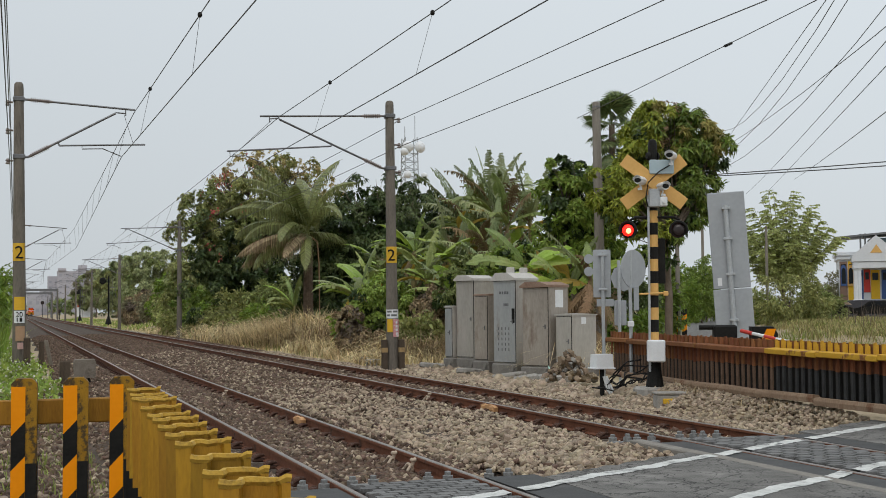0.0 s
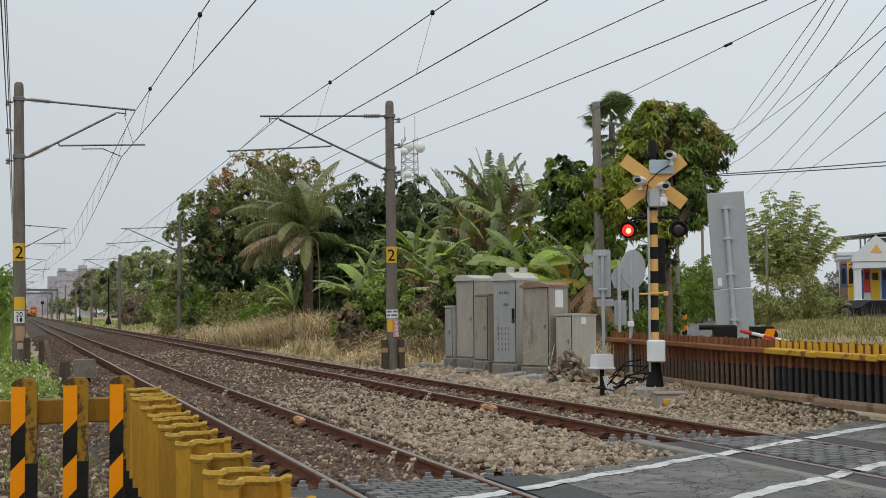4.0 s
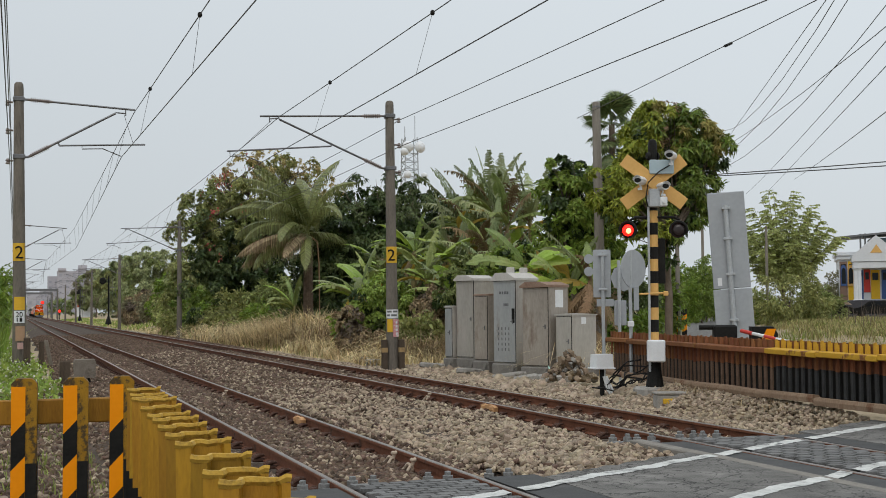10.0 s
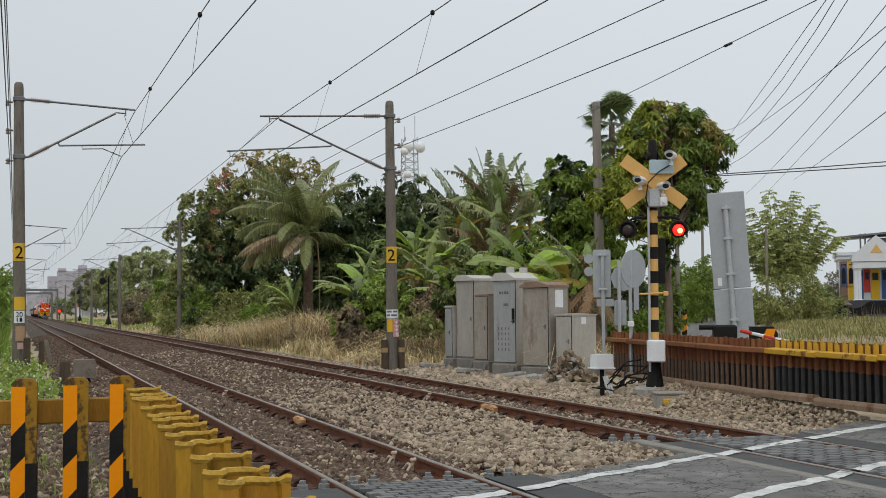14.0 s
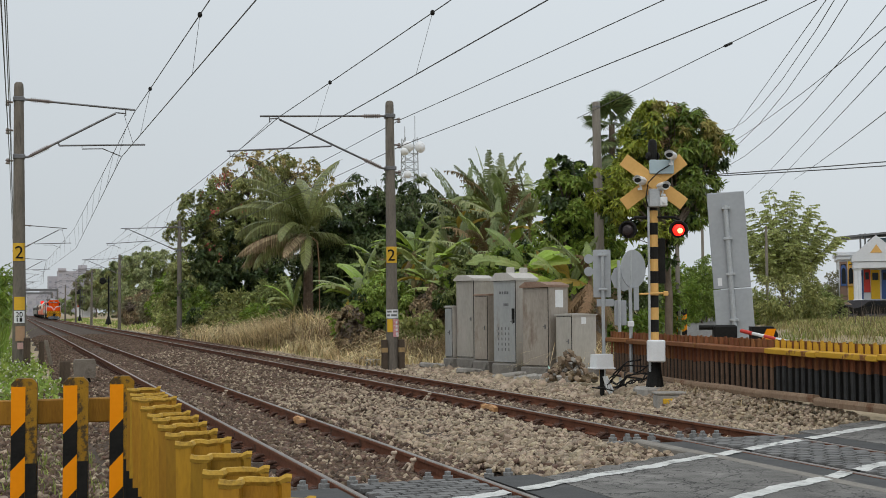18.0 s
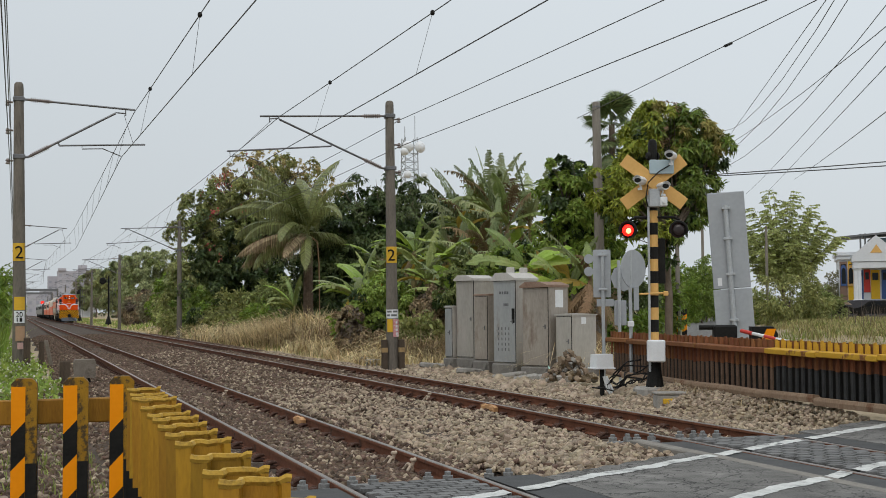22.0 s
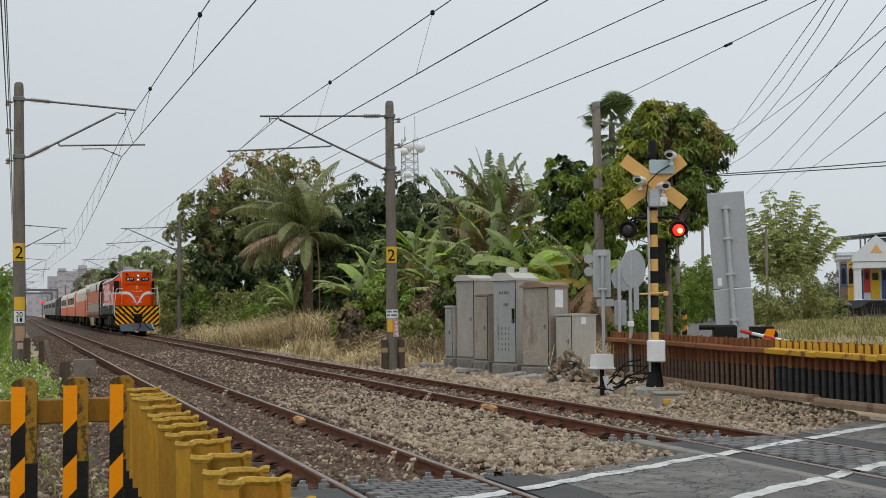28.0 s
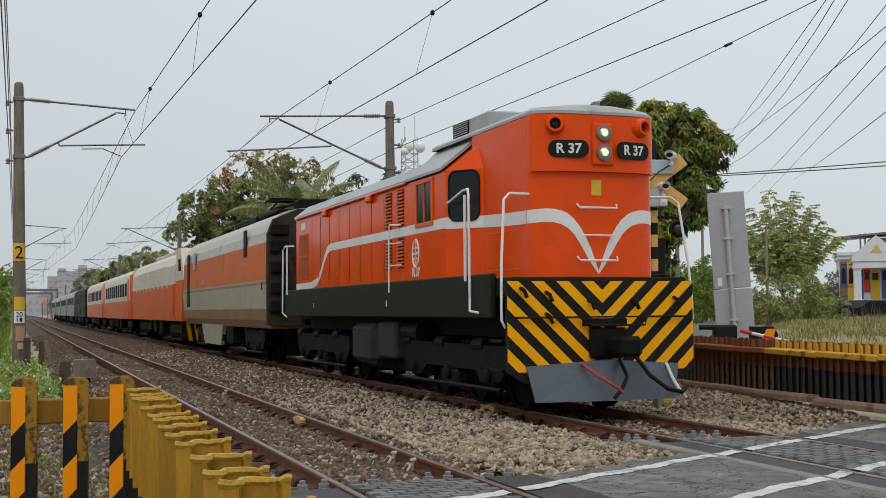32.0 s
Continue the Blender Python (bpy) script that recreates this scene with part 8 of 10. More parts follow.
def coconut_palm(x, y, h, seed):
    rnd = random.Random(seed)
    ob = thing("coconut_palm", "coconut palm with drooping fronds and a ringed trunk", "palm tree", pose(x, y, float(ground_z(x, y))))
    prof = []
    for i in range(40):
        prof += [(0.27 - 0.06 * i / 40 + 0.016 * (i % 2), -0.2 + h * i / 39)]
    part("trunk", Shape().lathe(prof, 12), M_PALM_TRUNK, ob)
    old = frond(4.0, 0.05, 1.0, leaflet=0.95).mesh("old_frond", M_LEAF_DRY)
    # the wind bends the crown to one side
    for i in range(26):
        q = i / 25
        rise = 1.45 - 1.5 * q ** 1.2 + rnd.uniform(-0.12, 0.12)
        leaf = frond(rnd.uniform(4.3, 5.2) - 0.8 * q, rise, rnd.uniform(0.9, 1.3) + 0.7 * math.sin(math.pi * q), leaflet=rnd.uniform(0.9, 1.15)).mesh("frond", M_COCONUT)
        az = i * 137.5 + rnd.uniform(-15, 15)
        az = az - 34 * math.sin(radians(az - 71))
        if -math.sin(radians(az)) * 0.945 - math.cos(radians(az)) * 0.328 > 0.55 and q > 0.35:
            continue
        part("frond", leaf, None, ob, m=pose(-0.05, 0, h - 0.1 * q, 0, -9, 0) @ pose(0, 0, 0, 0, rnd.uniform(-14, 14), az))
    for az in (72, 96, 52, 110, 84, 150):
        part("old_frond", old, None, ob, "dry brown frond", pose(0, 0, h - 0.15, rnd.uniform(-12, 4), rnd.uniform(-10, 10), az))
    part("hanging_frond", Shape().tube([(0.15, -0.1, h - 0.3), (0.42, -0.2, h - 0.5), (0.5, -0.25, h - 1.6), (0.55, -0.2, 0.5)], 0.05, 6, 0.03), M_BANANA_DRY, ob, "dry frond stalk hanging along the trunk")
    return ob


x, y = spot(545 - 784, 62)
coconut_palm(x, y, 5.25, 3)


# ---- fan palm behind the tall pole ----
def fan_leaf():
    s = Shape()
    s.tube([(0, 0, 0), (0, 0.5, 0.25), (0, 0.9, 0.35)], 0.015, 4)
    c = Vector((0, 0.9, 0.35))
    for i in range(26):
        a = radians(-140 + 280 * i / 25)
        d = Vector((math.sin(a), math.cos(a) * 0.9, 0.12 - 0.25 * abs(a) / 2.4))
        e = d * 0.8 - Vector((0, 0, 0.18))
        n = Vector((math.cos(a), -math.sin(a), 0)) * 0.062
        s.add([c, c + d * 0.5 + n, c + d * 0.5 - n, c + e], [(0, 1, 2), (1, 3, 2)])
    return s


x, y = spot(1084 - 784, 43)
fan = thing("fan_palm", "slender fan palm rising behind the trees", "palm tree", pose(x, y, 0))
part("trunk", Shape().tube([(0, 0, -0.3), (0.05, 0, 7.8)], 0.14, 10, 0.1), M_BARK, fan)
me = fan_leaf().mesh("fan_leaf", M_LEAF_DARK)
fan_rnd = random.Random(8)
for i in range(24):
    part("fan_leaf", me, None, fan, m=pose(0.05, 0, 8.0 - 0.035 * i, 72 - i * 5.0 + fan_rnd.uniform(-14, 14), fan_rnd.uniform(-20, 20), i * 137.5 + fan_rnd.uniform(-20, 20)) @ Matrix.Scale(fan_rnd.uniform(0.55, 0.8), 4))
dead = fan_leaf().mesh("dead_fan_leaf", M_LEAF_DARK)
for i in range(16):
    part("dead_fan_leaf", dead, None, fan, "old hanging fan leaf", pose(0.05, 0, 7.0 - 0.05 * i, -62 - 1.2 * i, 0, i * 137.5 + 40) @ Matrix.Scale(0.75, 4))


# ---- grass and weeds ----
def blades(name, xs, ys, h, w, material, label, lean=0.35, base=None):
    n = len(xs)
    z = ground_z(xs, ys) if base is None else base
    c = np.stack([xs, ys, z - 0.03], 1)
    a = rng.uniform(0, 2 * np.pi, n)
    d = np.stack([np.cos(a), np.sin(a), np.zeros(n)], 1)
    q = np.stack([-np.sin(a), np.cos(a), np.zeros(n)], 1)
    H = (h * rng.uniform(0.5, 1.25, n))[:, None]
    up = np.array([0, 0, 1.0])
    l = (lean * rng.uniform(0.2, 1.6, n))[:, None]
    v = np.empty((n, 5, 3))
    v[:, 0], v[:, 1] = c - q * w, c + q * w
    v[:, 2] = c + up * H * 0.6 + d * H * l * 0.35 + q * w * 0.7
    v[:, 3] = c + up * H * 0.6 + d * H * l * 0.35 - q * w * 0.7
    v[:, 4] = c + up * H * (1 - 0.3 * l) + d * H * l
    k = np.arange(n)[:, None] * 5
    f = np.concatenate([k + np.array([0, 1, 2]), k + np.array([0, 2, 3]), k + np.array([3, 2, 4])])
    return tagged(new(name, np_mesh(name, v.reshape(-1, 3), f, material)), label, "grass", kind="stuff")


def patchy(n, x0, x1, y0, y1, scale, keep=0.45):
    """Random places that gather in patches."""
    xs, ys = rng.uniform(x0, x1, n), rng.uniform(y0, y1, n)
    f = 0.5 + 0.25 * (np.sin(xs * scale + 2 * np.sin(ys * scale * 0.6)) + np.sin(ys * scale * 1.3 + 1.5 * np.sin(xs * scale * 0.8)))
    m = f + rng.uniform(-0.3, 0.3, n) > keep
    return xs[m], ys[m]


xs, ys = patchy(80000, 10.2, 16.5, 34, 115, 0.9, 0.36)
tuft = 0.5 + 0.5 * np.sin(xs * 1.7 + 2.0 * np.sin(ys * 0.5)) * np.sin(ys * 0.9 + xs * 0.6)
blades("dry_grass", xs, ys, 0.12 + (0.2 + 0.95 * tuft) * smoothstep((xs - 11.4) / 2.0), 0.016, M_STRAW, "long dry straw-coloured grass on the bank", 0.95)
xs, ys = patchy(8000, 10.0, 17, 36, 150, 0.7, 0.62)
blades("green_grass", xs, ys, 0.35, 0.014, M_GRASS, "green grass among the straw")
xs, ys = patchy(9000, 9.9, 13.5, 125, 300, 0.12, 0.45)
blades("green_grass", xs, ys, 0.4, 0.03, M_LEAF_LIME, "bright green grass beside the line", 0.6)
xs, ys = patchy(9000, 9.9, 14.5, 90, 260, 0.3, 0.4)
blades("dry_grass", xs, ys, 0.35, 0.03, M_STRAW, "dry grass beside the line", 0.9)
xs, ys = patchy(14000, 10.4, 17, 22, 37, 1.3, 0.5)
m = xs > 12.9 - 0.1 * (ys - 26)
m &= ~((xs < 13.4) & (ys < 31.5))
m |= (ys > 32.5) & (xs > 10.8)
xs, ys = xs[m], ys[m]
blades("dry_grass", xs, ys, 0.45, 0.008, M_STRAW, "dry grass round the cabinets", 0.5)
xs, ys = patchy(120000, 15, 62, 24, 105, 0.35, 0.3)
m = road_distance(xs, ys) > 3.2
blades("field_grass", xs[m], ys[m], 0.46, 0.018, M_FIELD, "tall olive and dry field grass", 0.9)
xs, ys = patchy(60000, 15, 62, 22, 105, 0.5, 0.5)
m = road_distance(xs, ys) > 2.2 + 1.2 * (ys > 60)
blades("field_weeds", xs[m], ys[m], 0.46, 0.018, M_GRASS, "green weeds in the field", 0.8)
xs, ys = patchy(2200, 18, 60, 34, 95, 0.4, 0.5)
m = road_distance(xs, ys) > 6
blades("dead_stalks", xs[m], ys[m], 1.3, 0.014, M_BARK, "thin dark dead stalks in the field", 0.25)

# heaps of long straw on the bank
for px, dist, r_, h_ in ((742, 40.5, 0.9, 1.25), (770, 41, 0.8, 1.2), (725, 39, 0.7, 0.9), (690, 42, 0.9, 1.1), (655, 45, 1.0, 1.0), (610, 54, 1.3, 1.2), (575, 57, 1.4, 1.3), (535, 58, 1.6, 1.5), (500, 62, 1.6, 1.1), (460, 66, 1.6, 0.9), (1005, 31.2, 0.5, 1.2), (1035, 30.6, 0.45, 1.1), (420, 72, 1.6, 0.9), (790, 40, 0.7, 1.0), (585, 55, 1.0, 1.4), (550, 57, 1.1, 1.7), (520, 58, 1.2, 2.1), (488, 60, 1.3, 1.7), (455, 62, 1.3, 1.5), (425, 66, 1.4, 1.5), (390, 72, 1.5, 1.5), (600, 47, 0.9, 0.9), (560, 50, 1.0, 0.9), (655, 38.5, 0.7, 0.7), (690, 37.5, 0.6, 0.7), (620, 42, 0.8, 0.8)):
    tx, ty = spot(px - 784, dist)
    n_ = int(900 * r_)
    xs, ys = tx + rng.normal(size=n_) * r_ * 0.5, ty + rng.normal(size=n_) * r_ * 0.5
    blades("dry_grass", xs, ys, h_ * rng.uniform(0.5, 1.0, n_), 0.012 + 0.0001 * dist, M_STRAW, "heap of long bent straw on the bank", 1.7)
for px, dist, r_, h_ in ((345, 90, 1.8, 1.3), (380, 82, 1.8, 1.4), (440, 67, 1.6, 1.4), (480, 63, 1.5, 1.5), (560, 56, 1.2, 1.6), (598, 51, 1.1, 1.5), (640, 45.5, 0.9, 1.2), (520, 59, 1.4, 1.2), (705, 38, 0.6, 1.1), (760, 38.5, 0.6, 1.2)):
    tx, ty = spot(px - 784, dist)
    n_ = int(700 * r_)
    xs, ys = tx + rng.normal(size=n_) * r_ * 0.55, ty + rng.normal(size=n_) * r_ * 0.5
    blades("dry_scrub", xs, ys, h_ * rng.uniform(0.4, 1.0, n_), 0.014 + 0.00012 * dist, M_LEAF_DRY, "dry brown scrub on the bank", 0.9)
# dead weeds along the foot of the far fence
n_ = 1600
ys = rng.uniform(9.5, 18.5, n_)
xs = np.interp(ys, [8.0, 12.0, 14.8, 17.1, 19.2], [9.6, 9.72, 10.05, 10.32, 10.7]) - rng.uniform(0.1, 0.45, n_)
m = np.sin(ys * 2.3) + rng.uniform(-0.8, 0.8, n_) > 0.1
blades("dead_weeds", xs[m], ys[m], 0.17, 0.006, M_LEAF_DRY, "dead brown weeds along the foot of a fence", 1.0)

# undergrowth that closes the bank
for i, (px, dist, h, wd, mt) in enumerate(((645, 50, 1.9, 1.2, M_LEAF_BRIGHT), (662, 45, 1.5, 0.9, M_LEAF_DARK), (700, 58, 3.4, 2.4, M_LEAF_DARK), (745, 58, 3.6, 2.4, M_LEAF_DARK), (790, 56, 3.8, 2.4, M_LEAF_DARK), (835, 55, 4.2, 2.4, M_LEAF_DARK), (880, 53, 4.4, 2.4, M_LEAF_DARK), (925, 52, 4.2, 2.4, M_LEAF_DARK), (965, 50, 4.2, 2.2, M_LEAF_DARK),
                                           (880, 41, 2.6, 1.3, M_LEAF_BRIGHT), (915, 39, 2.7, 1.2, M_LEAF_BRIGHT), (945, 39, 2.0, 1.1, M_LEAF_BRIGHT), (705, 43, 1.7, 0.9, M_LEAF_DARK), (740, 40, 1.2, 0.9, M_LEAF_OLIVE), (430, 72, 1.4, 1.8, M_LEAF_OLIVE), (470, 70, 1.5, 1.6, M_LEAF_BRIGHT), (340, 88, 1.8, 2.2, M_LEAF_OLIVE), (385, 80, 1.6, 2.0, M_LEAF_OLIVE), (595, 74, 2.6, 2.0, M_LEAF_DARK), (500, 74, 3.0, 2.4, M_LEAF_FERN), (1000, 44, 3.4, 2.0, M_LEAF_DARK), (1045, 42, 3.0, 1.8, M_LEAF_DARK), (1090, 40, 2.4, 1.6, M_LEAF_DARK), (1120, 36, 1.6, 1.0, M_LEAF_BRIGHT), (400, 90, 3.5, 3.5, M_LEAF_MANGO), (305, 118, 4.4, 2.2, M_LEAF_BRIGHT), (350, 95, 4.2, 2.2, M_LEAF_BRIGHT), (322, 98, 2.6, 1.6, M_LEAF_PALE), (415, 76, 2.6, 2.0, M_LEAF_OLIVE), (445, 72, 1.2, 1.4, M_LEAF_OLIVE), (395, 78, 1.3, 1.4, M_LEAF_GREY), (258, 140, 3.6, 1.4, M_LEAF_DRY), (278, 128, 3.6, 1.4, M_LEAF_GREY), (308, 112, 3.0, 1.5, M_LEAF_PALE), (362, 86, 1.9, 1.5, M_LEAF_BRIGHT))):
    tx, ty = spot(px - 784, dist)
    mats_ = [("foliage", mt, 0.94), ("dead_leaves", M_LEAF_DRY, 0.06)] if mt is not M_LEAF_DRY else [("dead_leaves", mt, 1.0)]
    make_tree("shrub", "dry brown brush on the bank" if mt is M_LEAF_DRY else ("bright green leafy shrub on the bank" if mt is M_LEAF_BRIGHT else "dark tangled shrub on the bank"), tx, ty, [(0, 0, h * 0.6, wd * 0.6, wd * 0.55, h * 0.42), (-wd * 0.45, 0, h * 0.4, wd * 0.5, wd * 0.5, h * 0.38), (wd * 0.45, 0.1, h * 0.42, wd * 0.5, wd * 0.5, h * 0.4)], 0.06, 0.42, int(260 + 130 * wd), 8, 0.17 + 0.0016 * dist, mats_, group="shrubs on the bank")

for px0, dist, mt, lab, rows_ in ((905, 39, M_LEAF_BRIGHT, "bright green leafy shrub on the bank", [(890, 440, 0.5, 0.9), (915, 425, 0.5, 0.9), (935, 450, 0.5, 0.9), (880, 470, 0.6, 0.9), (920, 480, 0.7, 0.9)]),
                                  (840, 41, M_LEAF_FERN, "dull green shrub on the bank", [(825, 470, 0.5, 0.9), (850, 455, 0.55, 0.9), (865, 490, 0.7, 0.9), (830, 510, 0.8, 0.9), (800, 500, 0.6, 0.9)]),
                                  (672, 43, M_LEAF_LIME, "lime green leafy shrub on the bank", [(650, 500, 0.5, 0.9), (675, 488, 0.55, 0.9), (700, 500, 0.55, 0.9), (640, 522, 0.45, 0.9), (680, 525, 0.6, 0.9)]),
                                  (650, 42, M_LEAF_DRY, "dry brown brush on the bank", [(618, 535, 0.35, 1.1), (625, 565, 0.4, 0.9), (668, 575, 0.4, 0.8), (648, 585, 0.4, 0.7)]),
                                  (790, 42, M_LEAF_DRY, "dry brown brush on the bank", [(770, 520, 0.5, 0.8), (795, 530, 0.5, 0.8), (755, 535, 0.45, 0.8)])):
    bl_ = lumps(px0, dist, rows_)
    bush = bare_tree("shrub", lab, px0, dist, 0.05, 0.8, bl_)
    # Inner leaves take a darker colour in place of shade.
    crown(bush, "shaded_foliage", bl_, M_LEAF_SHADE if mt is not M_LEAF_DRY else M_BARK, 24, 10, 8, 0.16, 0.45, 0.2, 0.25)
    crown(bush, "foliage", bl_, mt, 60, 13, 8, 0.15, 0.45, 0.75, 0.24)

# weeds, white blossoms and reeds on the near side
xs, ys = patchy(26000, -4.5, 0.95, 20, 60, 1.1, 0.25)
m = xs < np.interp(ys, [20, 27, 33, 60], [0.75, 0.75, 0.5, 0.3])
xs, ys = xs[m], ys[m]
n = len(xs)
zz = ground_z(xs, ys) + rng.random(n) * (0.55 + 0.35 * smoothstep((-xs) / 1.5))
weeds = tagged(new("weeds", leaf_mesh("weeds", np.stack([xs, ys, zz], 1), rng.normal(size=(n, 3)) + np.array([0, 0, 0.5]), rng.uniform(0.07, 0.16, n), rng.uniform(0.04, 0.09, n), M_LEAF_LIME)), "bright green leafy weeds beside the track", "weeds", kind="stuff")
k = rng.random(n) < 0.2
blossom = tagged(new("blossoms", leaf_mesh("blossoms", np.stack([xs, ys, zz + 0.06], 1)[k], rng.normal(size=(k.sum(), 3)), np.full(k.sum(), 0.05), np.full(k.sum(), 0.05), M_BLOSSOM)), "small white blossoms on the weeds", "flowers", kind="stuff")
xs, ys = patchy(5000, -6, -0.35, 24, 75, 0.9, 0.3)
blades("reeds", xs, ys, 1.9 + 0.7 * smoothstep((ys - 30) / 30), 0.02, M_LEAF_BRIGHT, "tall green reeds beside the track", 0.45)
xs, ys = patchy(4200, -1.6, 0.9, 9.4, 22, 1.7, 0.55)
blades("weeds", xs, ys, 0.16, 0.008, M_GRASS, "low green weeds in stony soil", 0.7)
M_UNSEEN_HEDGE = mat("unseen_hedge_leaf", (0.07, 0.115, 0.025), (0.15, 0.21, 0.05), 0.5, scale=0.8, bump=0, island=0.5, soft=0.3)
for px, dist, h, wd in ((-20, 60, 4.0, 2.0), (-60, 45, 3.6, 2.2), (-10, 90, 4.5, 3.0)):
    tx, ty = spot(px - 784, dist)
    make_tree("shrub", "tall green bush beside the near track, at or beyond the view's edge", tx, ty, [(0, 0, h * 0.6, wd * 0.6, wd * 0.55, h * 0.42), (-wd * 0.45, 0, h * 0.4, wd * 0.5, wd * 0.5, h * 0.38)], 0.08, 0.3, 700, 8, 0.28, [("foliage", M_LEAF_BRIGHT, 1.0)], group="bushes on the near side")
# unseen bushes added along the near side to darken the train's reflections
for i in range(10):
    tx, ty = -8.5 - 1.2 * (i % 2), 44.0 + 8.5 * i
    make_tree("shrub", "tall green bush beside the near track, at or beyond the view's edge", tx, ty, [(0, 0, 4.4, 2.2, 2.9, 2.4), (0.3, -2.6, 3.6, 2.0, 2.6, 2.2), (0, 2.4, 3.2, 2.2, 2.8, 2.0), (0, 0, 1.6, 2.4, 4.2, 1.6)], 0.16, 0.45, 620, 8, 0.5, [("foliage", M_UNSEEN_HEDGE, 1.0)], group="bushes on the near side", clump=20)
# ---- poles, mast, buildings, wires in the distance ----
x, y = spot(1063 - 784, 35)
tp = thing("utility_pole", "weathered grey round concrete utility pole", "utility pole", pose(x, y, 0, 0, -0.6, 0))
part("shaft", Shape().lathe([(0.16, -0.3), (0.115, 7.2), (0.09, 7.25)], 14), M_POLE_BROWN, tp, smooth=True)
part("cap_clamp", Shape().lathe([(0.122, 7.08), (0.122, 7.13)], 14), M_STEEL, tp)

# Distance haze is put into these pale, low-contrast wall and window colours.
M_HAZE_WALL = mat("hazed_violet_grey_facade", (0.4, 0.385, 0.42), (0.47, 0.455, 0.49), 0.9, scale=0.05, bump=0)
M_HAZE_WIN = mat("hazed_window_grey", (0.32, 0.32, 0.36), (0.37, 0.37, 0.41), 0.6, bump=0)


def street_pole(px, dist, h, arms, r=0.13):
    x, y = spot(px - 784, dist)
    ob = thing("utility_pole", "thin grey utility pole with cross arms beside the lane", "utility pole", pose(x, y, 0, 0, 0, 20), group="utility poles along the lane")
    part("shaft", Shape().lathe([(r, -0.3), (r * 0.7, h), (r * 0.5, h + 0.05)], 10), M_POLE_BROWN, ob)
    for z, w in arms:
        part("cross_arm", Shape().box(-w, w, -0.05, 0.05, z, z + 0.1, 0.01), M_STEEL, ob)
        for k in (-0.9, -0.4, 0.4, 0.9):
            part("insulator", Shape().lathe([(0.04, 0.1), (0.07, 0.16), (0.04, 0.2), (0.06, 0.26), (0.02, 0.3)], 8, pose(k * w, 0, z)), M_PORC, ob)
    return ob


street_pole(1244, 140, 12.9, [(12.4, 1.5), (11.0, 1.2)], 0.2)
street_pole(1199, 60, 5.9, [(5.5, 0.8)])
street_pole(1184, 58, 5.4, [(5.1, 0.5)], 0.12)
street_pole(1357, 82, 6.7, [], 0.12)
street_pole(1176, 66, 3.0, [], 0.2)

# striped bollards beside the lane
for px, dist in ((1209, 62), (1198, 60)):
    x, y = spot(px - 784, dist)
    ob = thing("striped_bollard", "orange and black striped concrete bollard beside the lane", "bollard", pose(x, y, -0.1), group="bollards beside the lane")
    for k in range(5):
        part("band", Shape().prism([(-0.1, 0.26 * k), (0.1, 0.26 * k + 0.1), (0.1, 0.26 * k + 0.355), (-0.1, 0.26 * k + 0.255)], -0.1, 0.1), M_ORANGE_REFLECT if k % 2 else M_BLACK, ob)

# supply lines over the field, their ends and sag fitted to the camera's view
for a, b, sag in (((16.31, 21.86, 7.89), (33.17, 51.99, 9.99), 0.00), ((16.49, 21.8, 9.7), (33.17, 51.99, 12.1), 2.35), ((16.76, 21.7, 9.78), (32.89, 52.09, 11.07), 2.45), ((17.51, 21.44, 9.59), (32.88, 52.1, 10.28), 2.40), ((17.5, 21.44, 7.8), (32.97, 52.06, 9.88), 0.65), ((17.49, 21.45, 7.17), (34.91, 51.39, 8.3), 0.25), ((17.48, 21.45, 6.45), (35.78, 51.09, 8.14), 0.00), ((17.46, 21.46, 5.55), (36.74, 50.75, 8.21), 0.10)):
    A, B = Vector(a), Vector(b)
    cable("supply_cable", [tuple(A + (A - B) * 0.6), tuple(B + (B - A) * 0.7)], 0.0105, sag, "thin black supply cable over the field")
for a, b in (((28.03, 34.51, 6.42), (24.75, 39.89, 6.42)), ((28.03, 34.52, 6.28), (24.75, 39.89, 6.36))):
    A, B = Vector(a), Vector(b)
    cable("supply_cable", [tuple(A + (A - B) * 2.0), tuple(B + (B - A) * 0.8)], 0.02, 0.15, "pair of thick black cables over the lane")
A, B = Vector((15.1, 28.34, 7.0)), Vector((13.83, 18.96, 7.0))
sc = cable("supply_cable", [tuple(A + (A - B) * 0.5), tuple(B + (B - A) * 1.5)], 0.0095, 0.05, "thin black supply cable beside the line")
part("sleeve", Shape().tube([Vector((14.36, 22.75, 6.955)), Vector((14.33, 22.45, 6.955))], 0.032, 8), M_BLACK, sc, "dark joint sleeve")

# telecommunications mast
x, y = spot(726 - 784, 150)
mast = thing("radio_mast", "white lattice radio mast with dish antennas", "radio mast", pose(x, y, 0))
for sx in (-1, 1):
    for sy in (-1, 1):
        part("leg", Shape().tube([(sx * 1.2, sy * 1.2, -0.3), (sx * 0.75, sy * 0.75, 22.4)], 0.07, 5), M_GALV, mast)
brace = Shape()
for i in range(13):
    z = 10 + i * 0.95
    w = 1.2 - 0.45 * z / 25
    for sx, sy, ex, ey in ((-1, -1, 1, -1), (1, -1, 1, 1), (1, 1, -1, 1), (-1, 1, -1, -1)):
        brace.tube([(sx * w, sy * w, z), (ex * w, ey * w, z + 0.95)], 0.045, 4, caps=False)
        brace.tube([(sx * w, sy * w, z), (ex * w, ey * w, z)], 0.045, 4, caps=False)
part("bracing", brace, M_GALV, mast)
